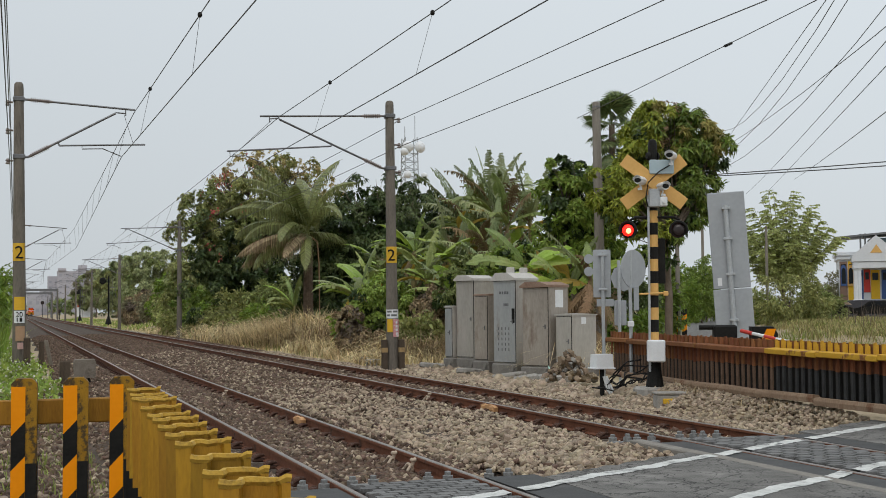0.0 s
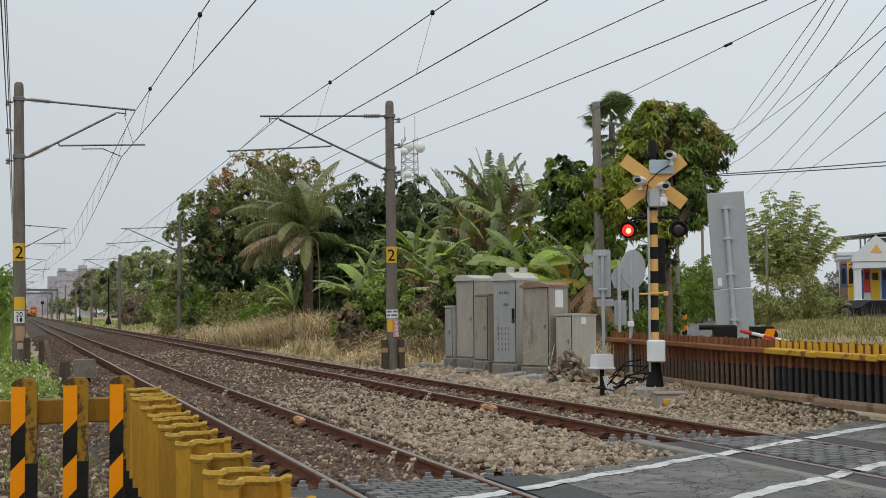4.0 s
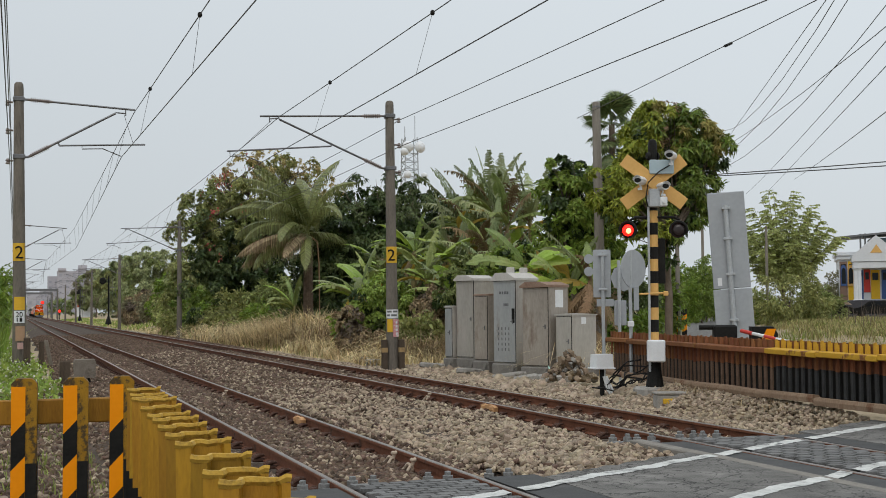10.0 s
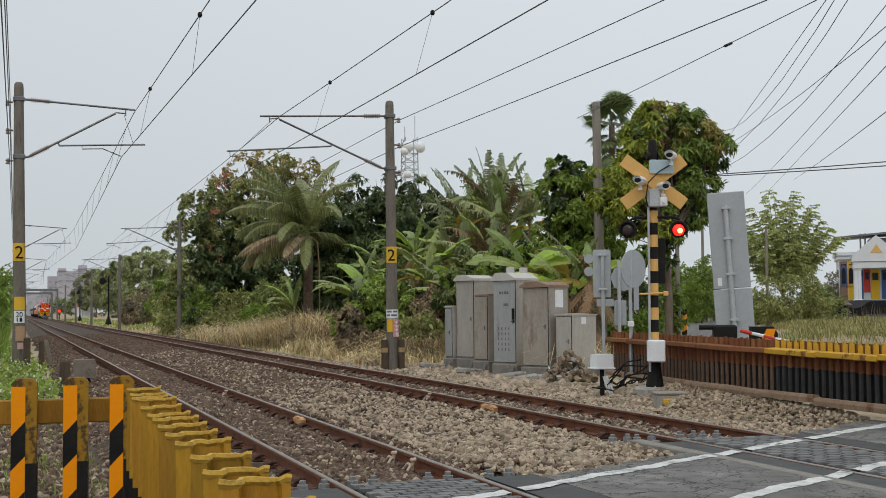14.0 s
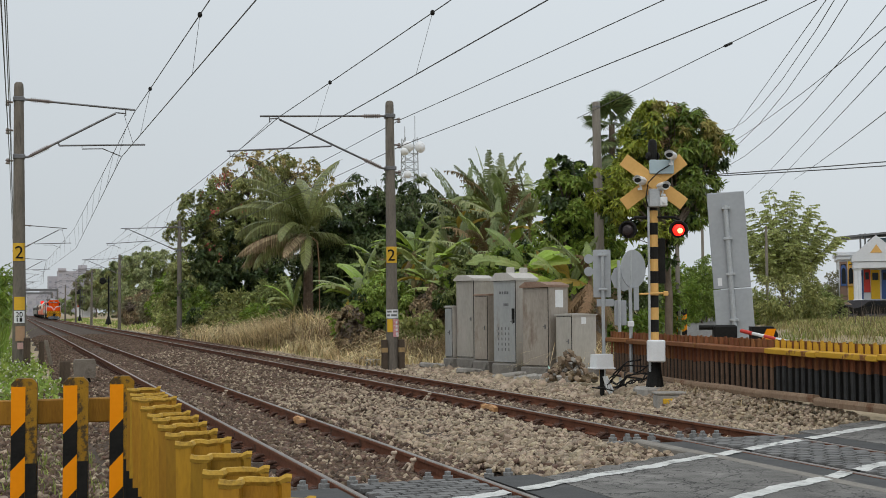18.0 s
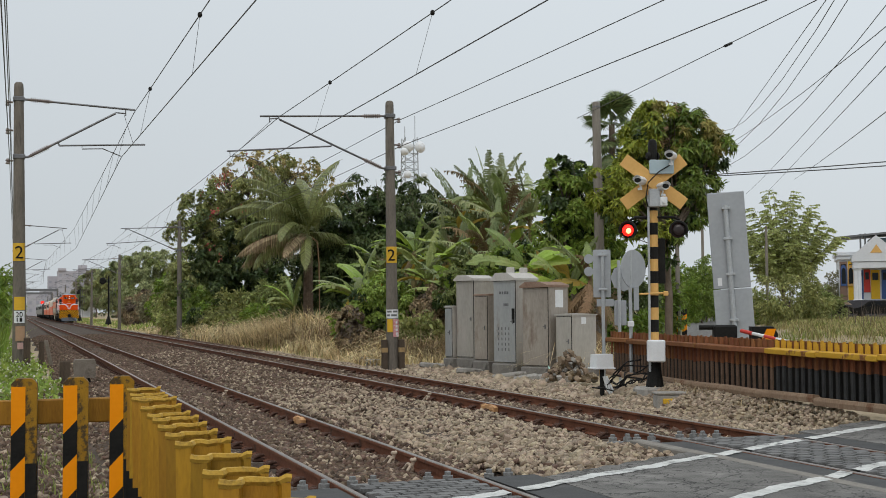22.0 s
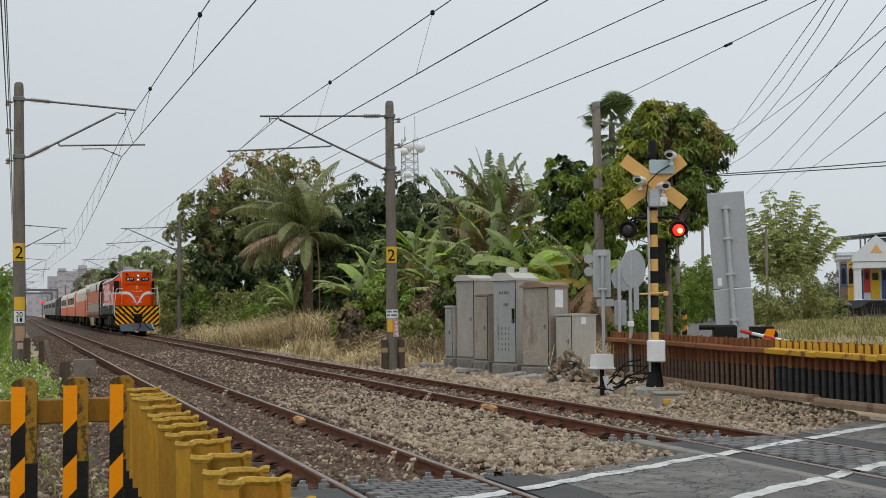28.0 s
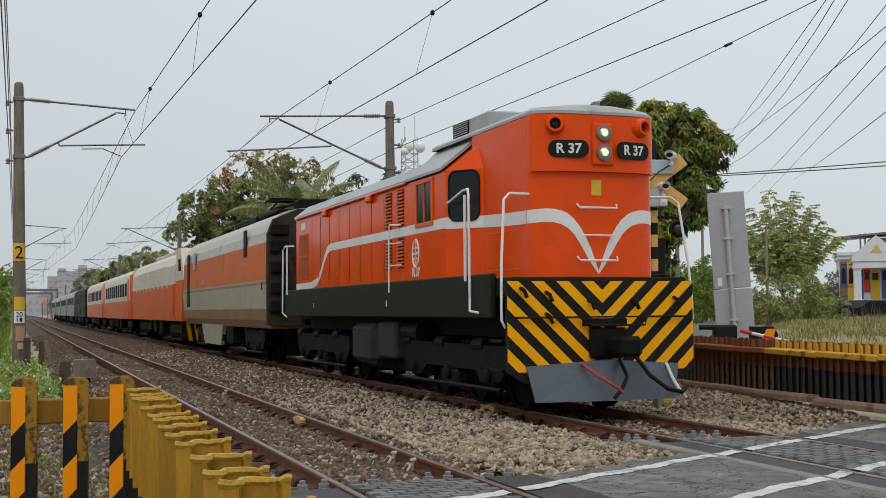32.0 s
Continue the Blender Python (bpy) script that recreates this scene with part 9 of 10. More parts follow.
for dx, z, r in ((-0.55, 21.2, 0.72), (1.0, 21.2, 0.72), (-1.0, 20.6, 0.5), (-0.6, 17.8, 0.5), (1.5, 17.7, 0.4)):
    part("dish", Shape().lathe([(0.1, 0.5), (r * 0.7, 0.35), (r, 0.0), (r * 0.96, -0.1), (0.0, -0.16)], 20, pose(dx, -1.1, z, 90, 0, 10 * dx)), M_WHITE, mast, "white round dish antenna", smooth=True)
for dx, z in ((-0.6, 23.8), (0.7, 25.2)):
    part("aerial", Shape().tube([(dx, 0, 22.0), (dx, 0, z)], 0.05, 5), M_GALV, mast)

# villa across the field
VX, VY = spot(1547 - 784, 110)
VT = -math.degrees(math.atan2(VX, VY))
villa = thing("villa", "white villa with columns, a gable and coloured panels", "house", pose(VX, VY, 0, 0, 0, VT + 4))
M_VILLA = mat("white_render", (0.6, 0.62, 0.65), (0.7, 0.72, 0.75), 0.7, scale=0.8, bump=0.03)
M_VY = mat("yellow_panel", (0.7, 0.42, 0.02), (0.78, 0.48, 0.04), 0.6, bump=0)
M_VB = mat("blue_panel", (0.05, 0.1, 0.26), (0.07, 0.13, 0.32), 0.6, bump=0)
M_VW = mat("brown_wall_panel", (0.2, 0.13, 0.1), (0.26, 0.17, 0.13), 0.7, scale=2, bump=0.05)
part("wall", Shape().box(-3.0, 8.0, 0.0, 6.0, -0.5, 6.2, 0.05), M_VILLA, villa)
part("cornice", Shape().box(-3.3, 8.0, -0.35, 6.3, 5.9, 6.25, 0.04).box(-3.15, 8.0, -0.2, 6.2, 5.55, 5.89, 0.04), M_VILLA, villa)
part("plinth_wall", Shape().box(-2.5, 8.0, -2.2, -0.01, -0.5, 1.9, 0.04), mat("dark_plinth", (0.05, 0.05, 0.06), (0.08, 0.08, 0.09), 0.8, bump=0.1), villa, "dark terrace wall")
part("portico_gable", Shape().prism([(-2.0, 5.3), (2.2, 5.3), (2.2, 5.75), (0.05, 7.6), (-2.0, 5.75)], -2.3, -0.02), M_VILLA, villa, "white gable over the porch")
part("gable_emblem", Shape().prism([(-0.45, 6.05), (0.55, 6.05), (0.05, 6.8)], -2.34, -2.302), M_TAN, villa, "orange emblem")
part("porch_beam", Shape().box(-1.9, 2.1, -2.2, -0.05, 4.7, 5.28, 0.04), M_VILLA, villa)
for cx_ in (-1.9, -1.6, 1.3, 1.6):
    part("column", Shape().lathe([(0.26, 1.9), (0.2, 2.0), (0.18, 4.5), (0.26, 4.7)], 14, pose(cx_ + 0.2, -2.0, 0)), M_VILLA, villa)
for x0, x1, z0, z1, mt in ((-1.3, -0.95, 2.0, 4.6, M_VB), (-0.9, -0.35, 2.6, 4.65, M_RED), (-0.3, 0.45, 2.0, 4.6, M_VY), (0.6, 1.1, 2.0, 4.6, M_VB), (2.2, 3.4, 2.0, 4.3, M_VB), (-2.95, -2.3, 1.9, 5.4, M_VW), (-2.25, -1.75, 1.9, 5.4, M_VY)):
    part("wall_panel", Shape().box(x0, x1, -0.06, -0.005, z0, z1, 0.01), mt, villa, "coloured wall panel")
    part("window", Shape().box(x0 + 0.12, x1 - 0.12, -0.09, -0.061, z1 - 0.9, z1 - 0.25, 0.01), M_GLASS, villa, "small dark window")
for x0 in (-2.62, -2.0):
    pts = [(x0 - 0.26, 3.2), (x0 + 0.26, 3.2), (x0 + 0.26, 4.6)] + [(x0 + 0.26 * math.cos(a), 4.6 + 0.5 * math.sin(a)) for a in [math.pi * i / 8 for i in range(1, 8)]] + [(x0 - 0.26, 4.6)]
    part("arched_window", Shape().prism(pts, -0.13, -0.092), M_VB if x0 < -2.3 else M_TAN, villa, "arched window")
    part("arched_pane", Shape().prism([(px_ * 0.7 + x0 * 0.3, z_ * 0.75 + 1.0) for px_, z_ in pts], -0.15, -0.131), M_GLASS, villa)
part("canopy", Shape().prism([(-3.4, 7.45), (8.5, 8.35), (8.5, 8.55), (-3.4, 7.6)], -0.6, 5.0), M_STEEL, villa, "grey sheet-metal roof canopy")
for px_ in (-1.2, -0.8, 1.5, 4.0, 7.0):
    part("canopy_post", Shape().box(px_, px_ + 0.15, -0.3, -0.15, 6.2, 7.65 + 0.07 * (px_ + 4), 0.01), M_STEEL, villa)
part("roof_room", Shape().box(-0.2, 8.0, 0.6, 5.0, 6.26, 7.5, 0.03), mat("blue_grey_sheet", (0.12, 0.17, 0.2), (0.17, 0.22, 0.25), 0.6, bump=0.03), villa, "dark blue-grey roof room")
for px_, w, lab in ((1462, 1.4, "dark"), (1552, 1.6, "dark")):
    x, y = spot(px_ - 784, 100)
    car = thing("parked_car", "dark parked car half hidden by grass", "car", pose(x, y, 0.4, 0, 0, VT + 90))
    part("body", Shape().prism([(-2.0, 0.35), (2.0, 0.35), (2.05, 0.75), (1.3, 0.9), (0.7, 1.35), (-0.9, 1.4), (-1.6, 0.95), (-2.05, 0.85)], -0.8, 0.8, "x", pose(0, 0, 0)), M_BLACK, car)
    part("side_window", Shape().prism([(-1.2, 0.98), (0.95, 0.95), (0.6, 1.28), (-0.85, 1.32)], -0.81, -0.801, "x"), M_GLASS, car)
    for wy in (-1.3, 1.3):
        for wx in (-0.8, 0.8):
            part("wheel", Shape().lathe([(0.32, -0.1), (0.32, 0.1)], 16, pose(wx, wy, 0.32, 0, 90, 0)), M_BLACK, car)
x, y = spot(1463 - 784, 104)
hut = thing("tiled_hut", "low hut with a sloping brown tiled roof", "hut", pose(x, y, 0.3, 0, 0, VT))
part("wall", Shape().box(-1.2, 1.2, 0, 2, 0, 1.5, 0.03), M_VW, hut)
part("roof", Shape().prism([(-1.7, 1.45), (1.9, 1.2), (1.2, 1.75), (-1.0, 2.1)], -0.4, 2.4), mat("brown_tiles", (0.3, 0.22, 0.15), (0.4, 0.31, 0.22), 0.85, scale=3, bump=0.3), hut)

# apartment blocks on the horizon and the low station buildings at the end of the line
def block(px0, px1, top_px, dist, depth=14, tiers=()):
    h = 1.34 + (554 - top_px) / K * dist
    x, y = spot((px0 + px1) / 2 - 784, dist)
    w = (px1 - px0) / K * dist
    ob = thing("apartment_building", "hazy violet-grey apartment block far away", "building", pose(x, y, 0, 0, 0, -math.degrees(math.atan2(x, y))), group="apartment blocks on the horizon")
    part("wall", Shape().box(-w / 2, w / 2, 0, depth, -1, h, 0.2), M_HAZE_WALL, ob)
    for a, b, t in tiers:
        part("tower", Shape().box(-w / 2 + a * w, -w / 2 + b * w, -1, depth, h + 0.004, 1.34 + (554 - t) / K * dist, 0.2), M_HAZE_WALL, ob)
    n = max(int(w / 4.5), 2)
    for i in range(n):
        for j in range(max(int(h / 4.2), 1)):
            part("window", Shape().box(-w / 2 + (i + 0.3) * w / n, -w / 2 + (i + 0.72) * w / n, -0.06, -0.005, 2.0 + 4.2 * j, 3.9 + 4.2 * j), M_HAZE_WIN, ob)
    return ob


block(84, 104, 489, 900)
block(101, 136, 480, 880, 14, ((0.05, 0.45, 475),))
block(135, 168, 478, 900, 14, ((0.1, 0.55, 470),))
block(48, 72, 520, 700)
block(70, 84, 512, 720)
block(20, 46, 500, 800)
for px_, dist in ((60, 420), (84, 360)):
    x, y = spot(px_ - 784, dist)
    gan = thing("catenary_gantry", "hazy steel gantry over the tracks", "gantry", pose(5, y, 0), group="gantries far down the line")
    for sx in (-5.5, 6.5):
        part("column", Shape().box(sx - 0.2, sx + 0.2, -0.2, 0.2, -0.5, 8.5, 0.02), M_STEEL, gan)
    part("beam", Shape().box(-5.5, 6.5, -0.2, 0.2, 7.7, 8.4, 0.02), M_STEEL, gan)
x, y = spot(148 - 784, 330)
shop = thing("trackside_hut", "white hut with a grey roof and a red sign", "hut", pose(x, y, -0.2, 0, 0, -16))
part("wall", Shape().box(-1.9, 1.9, 0, 3, 0, 4.1, 0.03), M_WHITE, shop)
part("roof", Shape().prism([(-2.2, 4.05), (2.2, 4.05), (2.0, 4.5), (-2.0, 4.5)], -0.3, 3.3), M_GALV, shop)
part("sign", Shape().box(-1.7, -0.9, -0.05, -0.005, 3.0, 3.9), M_RED, shop, "red sign board")

# colour-light signals beside the line
REDS = []


def line_signal(x, y, h, arm):
    ob = thing("railway_signal", "black railway colour-light signal on a mast", "railway signal", pose(x, y, 0), group="railway signals")
    part("mast", Shape().tube([(0, 0, -0.3), (0, 0, h)], 0.09, 8), M_BLACK, ob)
    part("foot", Shape().lathe([(0.4, -0.1), (0.3, 0.3), (0.1, 0.9)], 10), M_BLACK, ob)
    part("head", Shape().lathe([(0.42, 0.0), (0.42, 0.08), (0.3, 0.2)], 18, pose(-arm, -0.2, h - 0.6, 90)), M_BLACK, ob, "round black signal head")
    part("bracket", Shape().tube([(-arm, 0, h - 0.6), (0, 0, h - 0.6)], 0.05, 6).tube([(0.0, 0.0, h - 1.4), (0.8, 0, h - 1.4), (0.8, 0, h - 2.6)], 0.05, 6), M_STEEL, ob)
    part("ladder", Shape().box(0.12, 0.16, -0.05, 0.0, 0.3, h - 0.2).box(0.42, 0.46, -0.05, 0.0, 0.3, h - 0.2), M_STEEL, ob)
    return ob


line_signal(10.75, 156, 5.8, 0.7)
line_signal(10.75, 227, 5.6, 0.4)
for x, y, z, r, when in ((10.4, 324.0, 1.77, 0.36, 7.85), (10.2, 522.0, 5.5, 0.6, 6.75)):
    ob = thing("railway_signal", "small railway signal with a red lamp", "railway signal", pose(x, y, 0), group="railway signals")
    part("mast", Shape().tube([(0, 0, -0.4), (0, 0, z)], 0.1, 8), M_BLACK, ob)
    part("case", Shape().lathe([(r * 1.25, 0.02), (r * 1.25, 0.3), (r * 0.6, 0.4)], 14, pose(0, 0.1, z, -90)), M_BLACK, ob)
    # The drum is made up; flipping it stands in for the lamp lighting.
    drum = part("lamp_drum", Shape().lathe([(r, -0.05), (r, 0.05)], 16, pose(0, 0, 0, 90)), M_BLACK, ob, "added turning drum that stands in for the lamp lighting up", pose(0, -0.06, z))
    part("red_lens", Shape().lathe([(r * 0.98, 0.0), (r * 0.6, 0.06), (0.0, 0.1)], 16, pose(0, -0.051, 0, 90)), M_LAMP_ON, drum, "glowing red lens")
    part("dark_lens", Shape().lathe([(r * 0.98, 0.0), (r * 0.6, 0.06), (0.0, 0.1)], 16, pose(0, 0.051, 0, -90)), M_LAMP_OFF, drum)
    REDS.append((drum, when))
sg = thing("track_sign", "round white track-side sign on a thin post", "sign", pose(13.0, 132, 0))
part("post", Shape().tube([(0, 0, -0.4), (0, 0, 2.3)], 0.04, 6), M_CONCRETE, sg)
part("disc", Shape().lathe([(0.3, 0), (0.3, 0.03)], 20, pose(0, 0, 2.35, 90)), M_WHITE, sg)
part("ring", Shape().lathe([(0.3, 0), (0.36, 0.0), (0.36, 0.02), (0.3, 0.02)], 20, pose(0, 0, 2.35, 90)), M_BLACK, sg)
part("bar", Shape().box(-0.2, 0.2, -0.04, -0.031, 2.3, 2.4), M_RED, sg)

# ---- near side of the line: trackside box, stub posts ----
M_BOX_BROWN = mat("brown_grey_concrete", (0.15, 0.125, 0.1), (0.25, 0.215, 0.18), 0.9, scale=5, bump=0.3, stain=(0.1, 0.08, 0.06), amount=0.5)
tb2 = thing("track_box", "weathered concrete track box on dark legs", "track box", pose(1.38, 27, 0))
part("housing", Shape().prism([(-0.21, -0.02), (0.21, -0.02), (0.22, 0.3), (0.2, 0.36), (-0.2, 0.36), (-0.22, 0.3)], -0.2, 0.2), M_BOX_BROWN, tb2)
for q in (-0.13, 0.13):
    part("leg", Shape().tube([(q * 0.6, 0, -0.02), (q * 1.6, -0.1, -0.42)], 0.03, 6), M_BLACK, tb2)
for (x, y, h, w, lean, mt, lab) in ((0.92, 25.2, 0.4, 0.1, 0, M_WOOD_DARK, "short dark square post"), (0.74, 38.8, 0.5, 0.075, 0, M_WOOD_DARK, "short dark weathered post"), (1.0, 40.4, 0.5, 0.06, -12, M_BOX_BROWN, "leaning pale timber post"), (0.27, 31.55, 0.75, 0.08, 0, M_WOOD_DARK, "dark square post beside a pole")):
    po = thing("stub_post", lab, "post", pose(x, y, 0, 0, lean, 0))
    part("shaft", Shape().box(-w, w, -w * 0.8, w * 0.8, -0.5, h, 0.02), mt, po)
wb = thing("cable_duct", "pale concrete cable duct lid beside the track", "cable duct", pose(10.6, 36.8, -0.3, 0, 0, 5))
part("lid", Shape().box(-0.5, 0.5, -0.3, 0.3, 0.0, 0.2, 0.03), M_CONCRETE, wb)

x, y = spot(647 - 784, 37)
pf = thing("pipe_frame", "low row of pale metal pipes in the grass", "pipes", pose(x, y, float(ground_z(x, y)), 0, 0, -20))
for i in range(7):
    part("pipe", Shape().tube([(0.1 * i, 0, -0.1), (0.1 * i + 0.03, 0, 0.2)], 0.014, 6), M_GALV, pf)
part("rail", Shape().tube([(-0.05, 0, 0.2), (0.7, 0, 0.22)], 0.014, 6), M_GALV, pf)
# ---- crushed stone ----
def stone_field(name, xs, ys, zs, size, material, label):
    """Angular stones: six-sided blocks with every corner pushed about."""
    n = len(xs)
    cube = np.array([(x, y, z) for z in (-1, 1) for y in (-1, 1) for x in (-1, 1)], float)
    faces = np.array([(0, 2, 3), (0, 3, 1), (4, 5, 7), (4, 7, 6), (0, 1, 5), (0, 5, 4), (1, 3, 7), (1, 7, 5), (3, 2, 6), (3, 6, 7), (2, 0, 4), (2, 4, 6)])
    v = cube[None] * rng.uniform(0.45, 1.0, (n, 8, 3))
    v *= (size[:, None] * rng.uniform(0.6, 1.25, (n, 3)) * np.array([1, 1, 0.72]))[:, None, :]
    a, b, c = (rng.uniform(0, 2 * np.pi, n) for _ in range(3))
    b = 0.75 * np.sin(b)
    ca, sa, cb, sb = np.cos(a), np.sin(a), np.cos(b), np.sin(b)
    x = v[..., 0] * ca[:, None] - v[..., 1] * sa[:, None]
    yy = v[..., 0] * sa[:, None] + v[..., 1] * ca[:, None]
    x2 = x * cb[:, None] + v[..., 2] * sb[:, None]
    z2 = -x * sb[:, None] + v[..., 2] * cb[:, None]
    p = np.stack([x2 + xs[:, None], yy + ys[:, None], z2 + zs[:, None]], -1)
    f = (np.arange(n)[:, None, None] * 8 + faces[None]).reshape(-1, 3)
    return tagged(new(name, np_mesh(name, p.reshape(-1, 3), f, material)), label, "crushed stone", kind="stuff")


def off_road(xs, ys):
    """True where no crossing slab lies."""
    keep = ys > white_y(xs) + 0.36
    for c, end in ((TRACK_NEAR, 9.32), (TRACK_FAR, 11.17)):
        keep &= ~((np.abs(xs - c) < g + 0.46) & (ys < end))
    for c in (TRACK_NEAR, TRACK_FAR):
        for s in (-1, 1):
            keep &= np.abs(xs - c - s * g) > 0.06
    return keep


def scatter(n, x0, x1, y0, y1, s0, s1, lift=0.0, dens=None):
    # more stones near, fewer and larger far away
    t = rng.random(n)
    ys = y0 + (y1 - y0) * t ** 1.5
    xs = rng.uniform(x0, x1, n)
    m = off_road(xs, ys)
    xs, ys = xs[m], ys[m]
    size = rng.uniform(s0, s1, len(xs)) * (1 + 0.35 * (ys - y0) / (y1 - y0))
    zs = bed_z(xs) + lift + 0.035 * np.sin(xs * 3.1 + ys * 0.9) * np.sin(ys * 1.7) + rng.uniform(-0.015, 0.03, len(xs))
    return xs, ys, zs, size


xs, ys, zs, size = scatter(80000, 4.0, 10.3, 7.0, 46.0, 0.02, 0.043)
m = xs < np.interp(ys, [7, 12, 17.1, 21, 46], [9.4, 9.62, 10.25, 10.0, 9.6])
xs, ys, zs, size = xs[m], ys[m], zs[m], size[m]
gauge = np.abs(xs - TRACK_FAR) < 0.6
zs = np.where(xs > 8.9, np.maximum(zs, ground_z(xs, ys) + 0.015), zs)
zs = zs + 0.075 * (1 - smoothstep((ys - white_y(xs) - 0.5) / 3.0)) * ((np.abs(xs - TRACK_FAR) > 0.9) & (xs > 4.0))
zs = np.where(gauge, np.maximum(zs, -0.175) + 0.028, zs)
stain = 0.5 + 0.5 * np.sin(ys * 0.21 - 0.9)
rusty = (gauge & (rng.random(len(xs)) < 0.6)) | (rng.random(len(xs)) < (0.14 + 0.6 * smoothstep((ys - 12.5) / 16)) * np.where(xs > 7.9, 0.25, 1.0))
stone_field("ballast_stones", xs[~rusty], ys[~rusty], zs[~rusty], size[~rusty], M_STONE, "pale grey-beige crushed stone between the tracks")
stone_field("ballast_stones", xs[rusty], ys[rusty], zs[rusty], size[rusty], M_STONE_RUSTY, "rust-stained crushed stone")
xs, ys, zs, size = scatter(44000, 0.95, 4.0, 8.5, 44.0, 0.02, 0.042)
gauge = np.abs(xs - TRACK_NEAR) < 0.6
zs = np.where(gauge, np.maximum(zs, -0.17) + 0.032, zs)
pale = rng.random(len(xs)) < np.where(gauge, 0.13, 0.26) * (1 - 0.7 * smoothstep((ys - 14) / 16))
stone_field("ballast_stones", xs[pale], ys[pale], zs[pale], size[pale], M_STONE, "pale crushed stone by the near track")
stone_field("ballast_stones", xs[~pale], ys[~pale], zs[~pale], size[~pale], M_STONE_RUSTY, "rust-stained crushed stone by the near track")
n = 20000
xs, ys = rng.uniform(1.0, 9.4, n), 44 + 40 * rng.random(n) ** 1.3
m = off_road(xs, ys)
xs, ys = xs[m], ys[m]
stone_field("ballast_stones", xs, ys, bed_z(xs) + rng.uniform(-0.01, 0.03, len(xs)), rng.uniform(0.035, 0.065, len(xs)), M_STONE_RUSTY, "rust-stained crushed stone farther down the line")
# shingle on the near bank and round the cabinets
n = 9000
xs, ys = rng.uniform(-1.6, 1.0, n), 9.3 + 18 * rng.random(n) ** 1.4
stone_field("shingle", xs, ys, ground_z(xs, ys) + 0.01, rng.uniform(0.02, 0.055, n), M_STONE_RUSTY, "dark stony soil beside the track")
n = 900
xs, ys = rng.uniform(-1.6, 1.0, n), 9.3 + 14 * rng.random(n) ** 1.4
stone_field("shingle", xs, ys, ground_z(xs, ys) + 0.015, rng.uniform(0.02, 0.06, n), M_STONE, "pale stones in the soil")
n = 9000
xs, ys = rng.uniform(9.2, 11.9, n), rng.uniform(17.5, 33.0, n)
m = (xs < 10.2 + 0.09 * (ys - 17)) & (rng.random(n) < np.where(xs < 10.4, 1.0, 0.5))
xs, ys = xs[m], ys[m]
stone_field("rubble", xs, ys, ground_z(xs, ys) + 0.015, rng.uniform(0.02, 0.07, len(xs)) * np.where(rng.random(len(xs)) < 0.06, 2.0, 1.0), M_STONE, "pale rubble round the cabinets")

# the nearest stones, one by one
single = []
for k in range(6):
    r = np.random.default_rng(50 + k)
    pts = np.array([(x, y, z) for z in (-1, 1) for y in (-1, 1) for x in (-1, 1)]) * r.uniform(0.5, 1.0, (8, 3))
    sh = Shape().add(pts.tolist(), [(0, 2, 3, 1), (4, 5, 7, 6), (0, 1, 5, 4), (1, 3, 7, 5), (3, 2, 6, 7), (2, 0, 4, 6)])
    single.append(sh.mesh("stone", M_STONE_PIECE))
xs, ys, zs, size = scatter(2600, 4.0, 6.1, 9.6, 12.5, 0.026, 0.044, 0.02)
for i in range(min(len(xs), 290)):
    part("stone", single[i % 6], None, ballast, m=pose(xs[i], ys[i], zs[i], rng.uniform(-15, 15), rng.uniform(-15, 15), rng.uniform(0, 360)) @ Matrix.Diagonal((size[i] * 1.1, size[i] * 0.85, size[i] * 0.7, 1)))

# ---- paving blocks of the crossing ----
tile = Shape().prism([(-0.07, -0.048), (0.07, -0.048), (0.07, 0.048), (-0.07, 0.048)], -0.03, -0.006, "z").prism([(-0.066, -0.034), (-0.054, -0.045), (0.054, -0.045), (0.066, -0.034), (0.066, 0.034), (0.054, 0.045), (-0.054, 0.045), (-0.066, 0.034)], -0.0058, 0.0, "z").mesh("paver", M_TILE)
for c, y0, y1 in ((TRACK_NEAR, 7.25, 9.3), (TRACK_FAR, 7.7, 11.14)):
    rows = int((y1 - y0) / 0.112)
    for j in range(rows):
        for i in range(6):
            px = c - 0.39 + 0.156 * i + (0.035 if j % 2 else -0.035)
            part("paver", tile, None, crossing, m=pose(px, y1 - 0.06 - 0.112 * j, 0.001 + 0.003 * rng.random(), rng.uniform(-1.5, 1.5), rng.uniform(-1.5, 1.5), rng.uniform(-1, 1)))

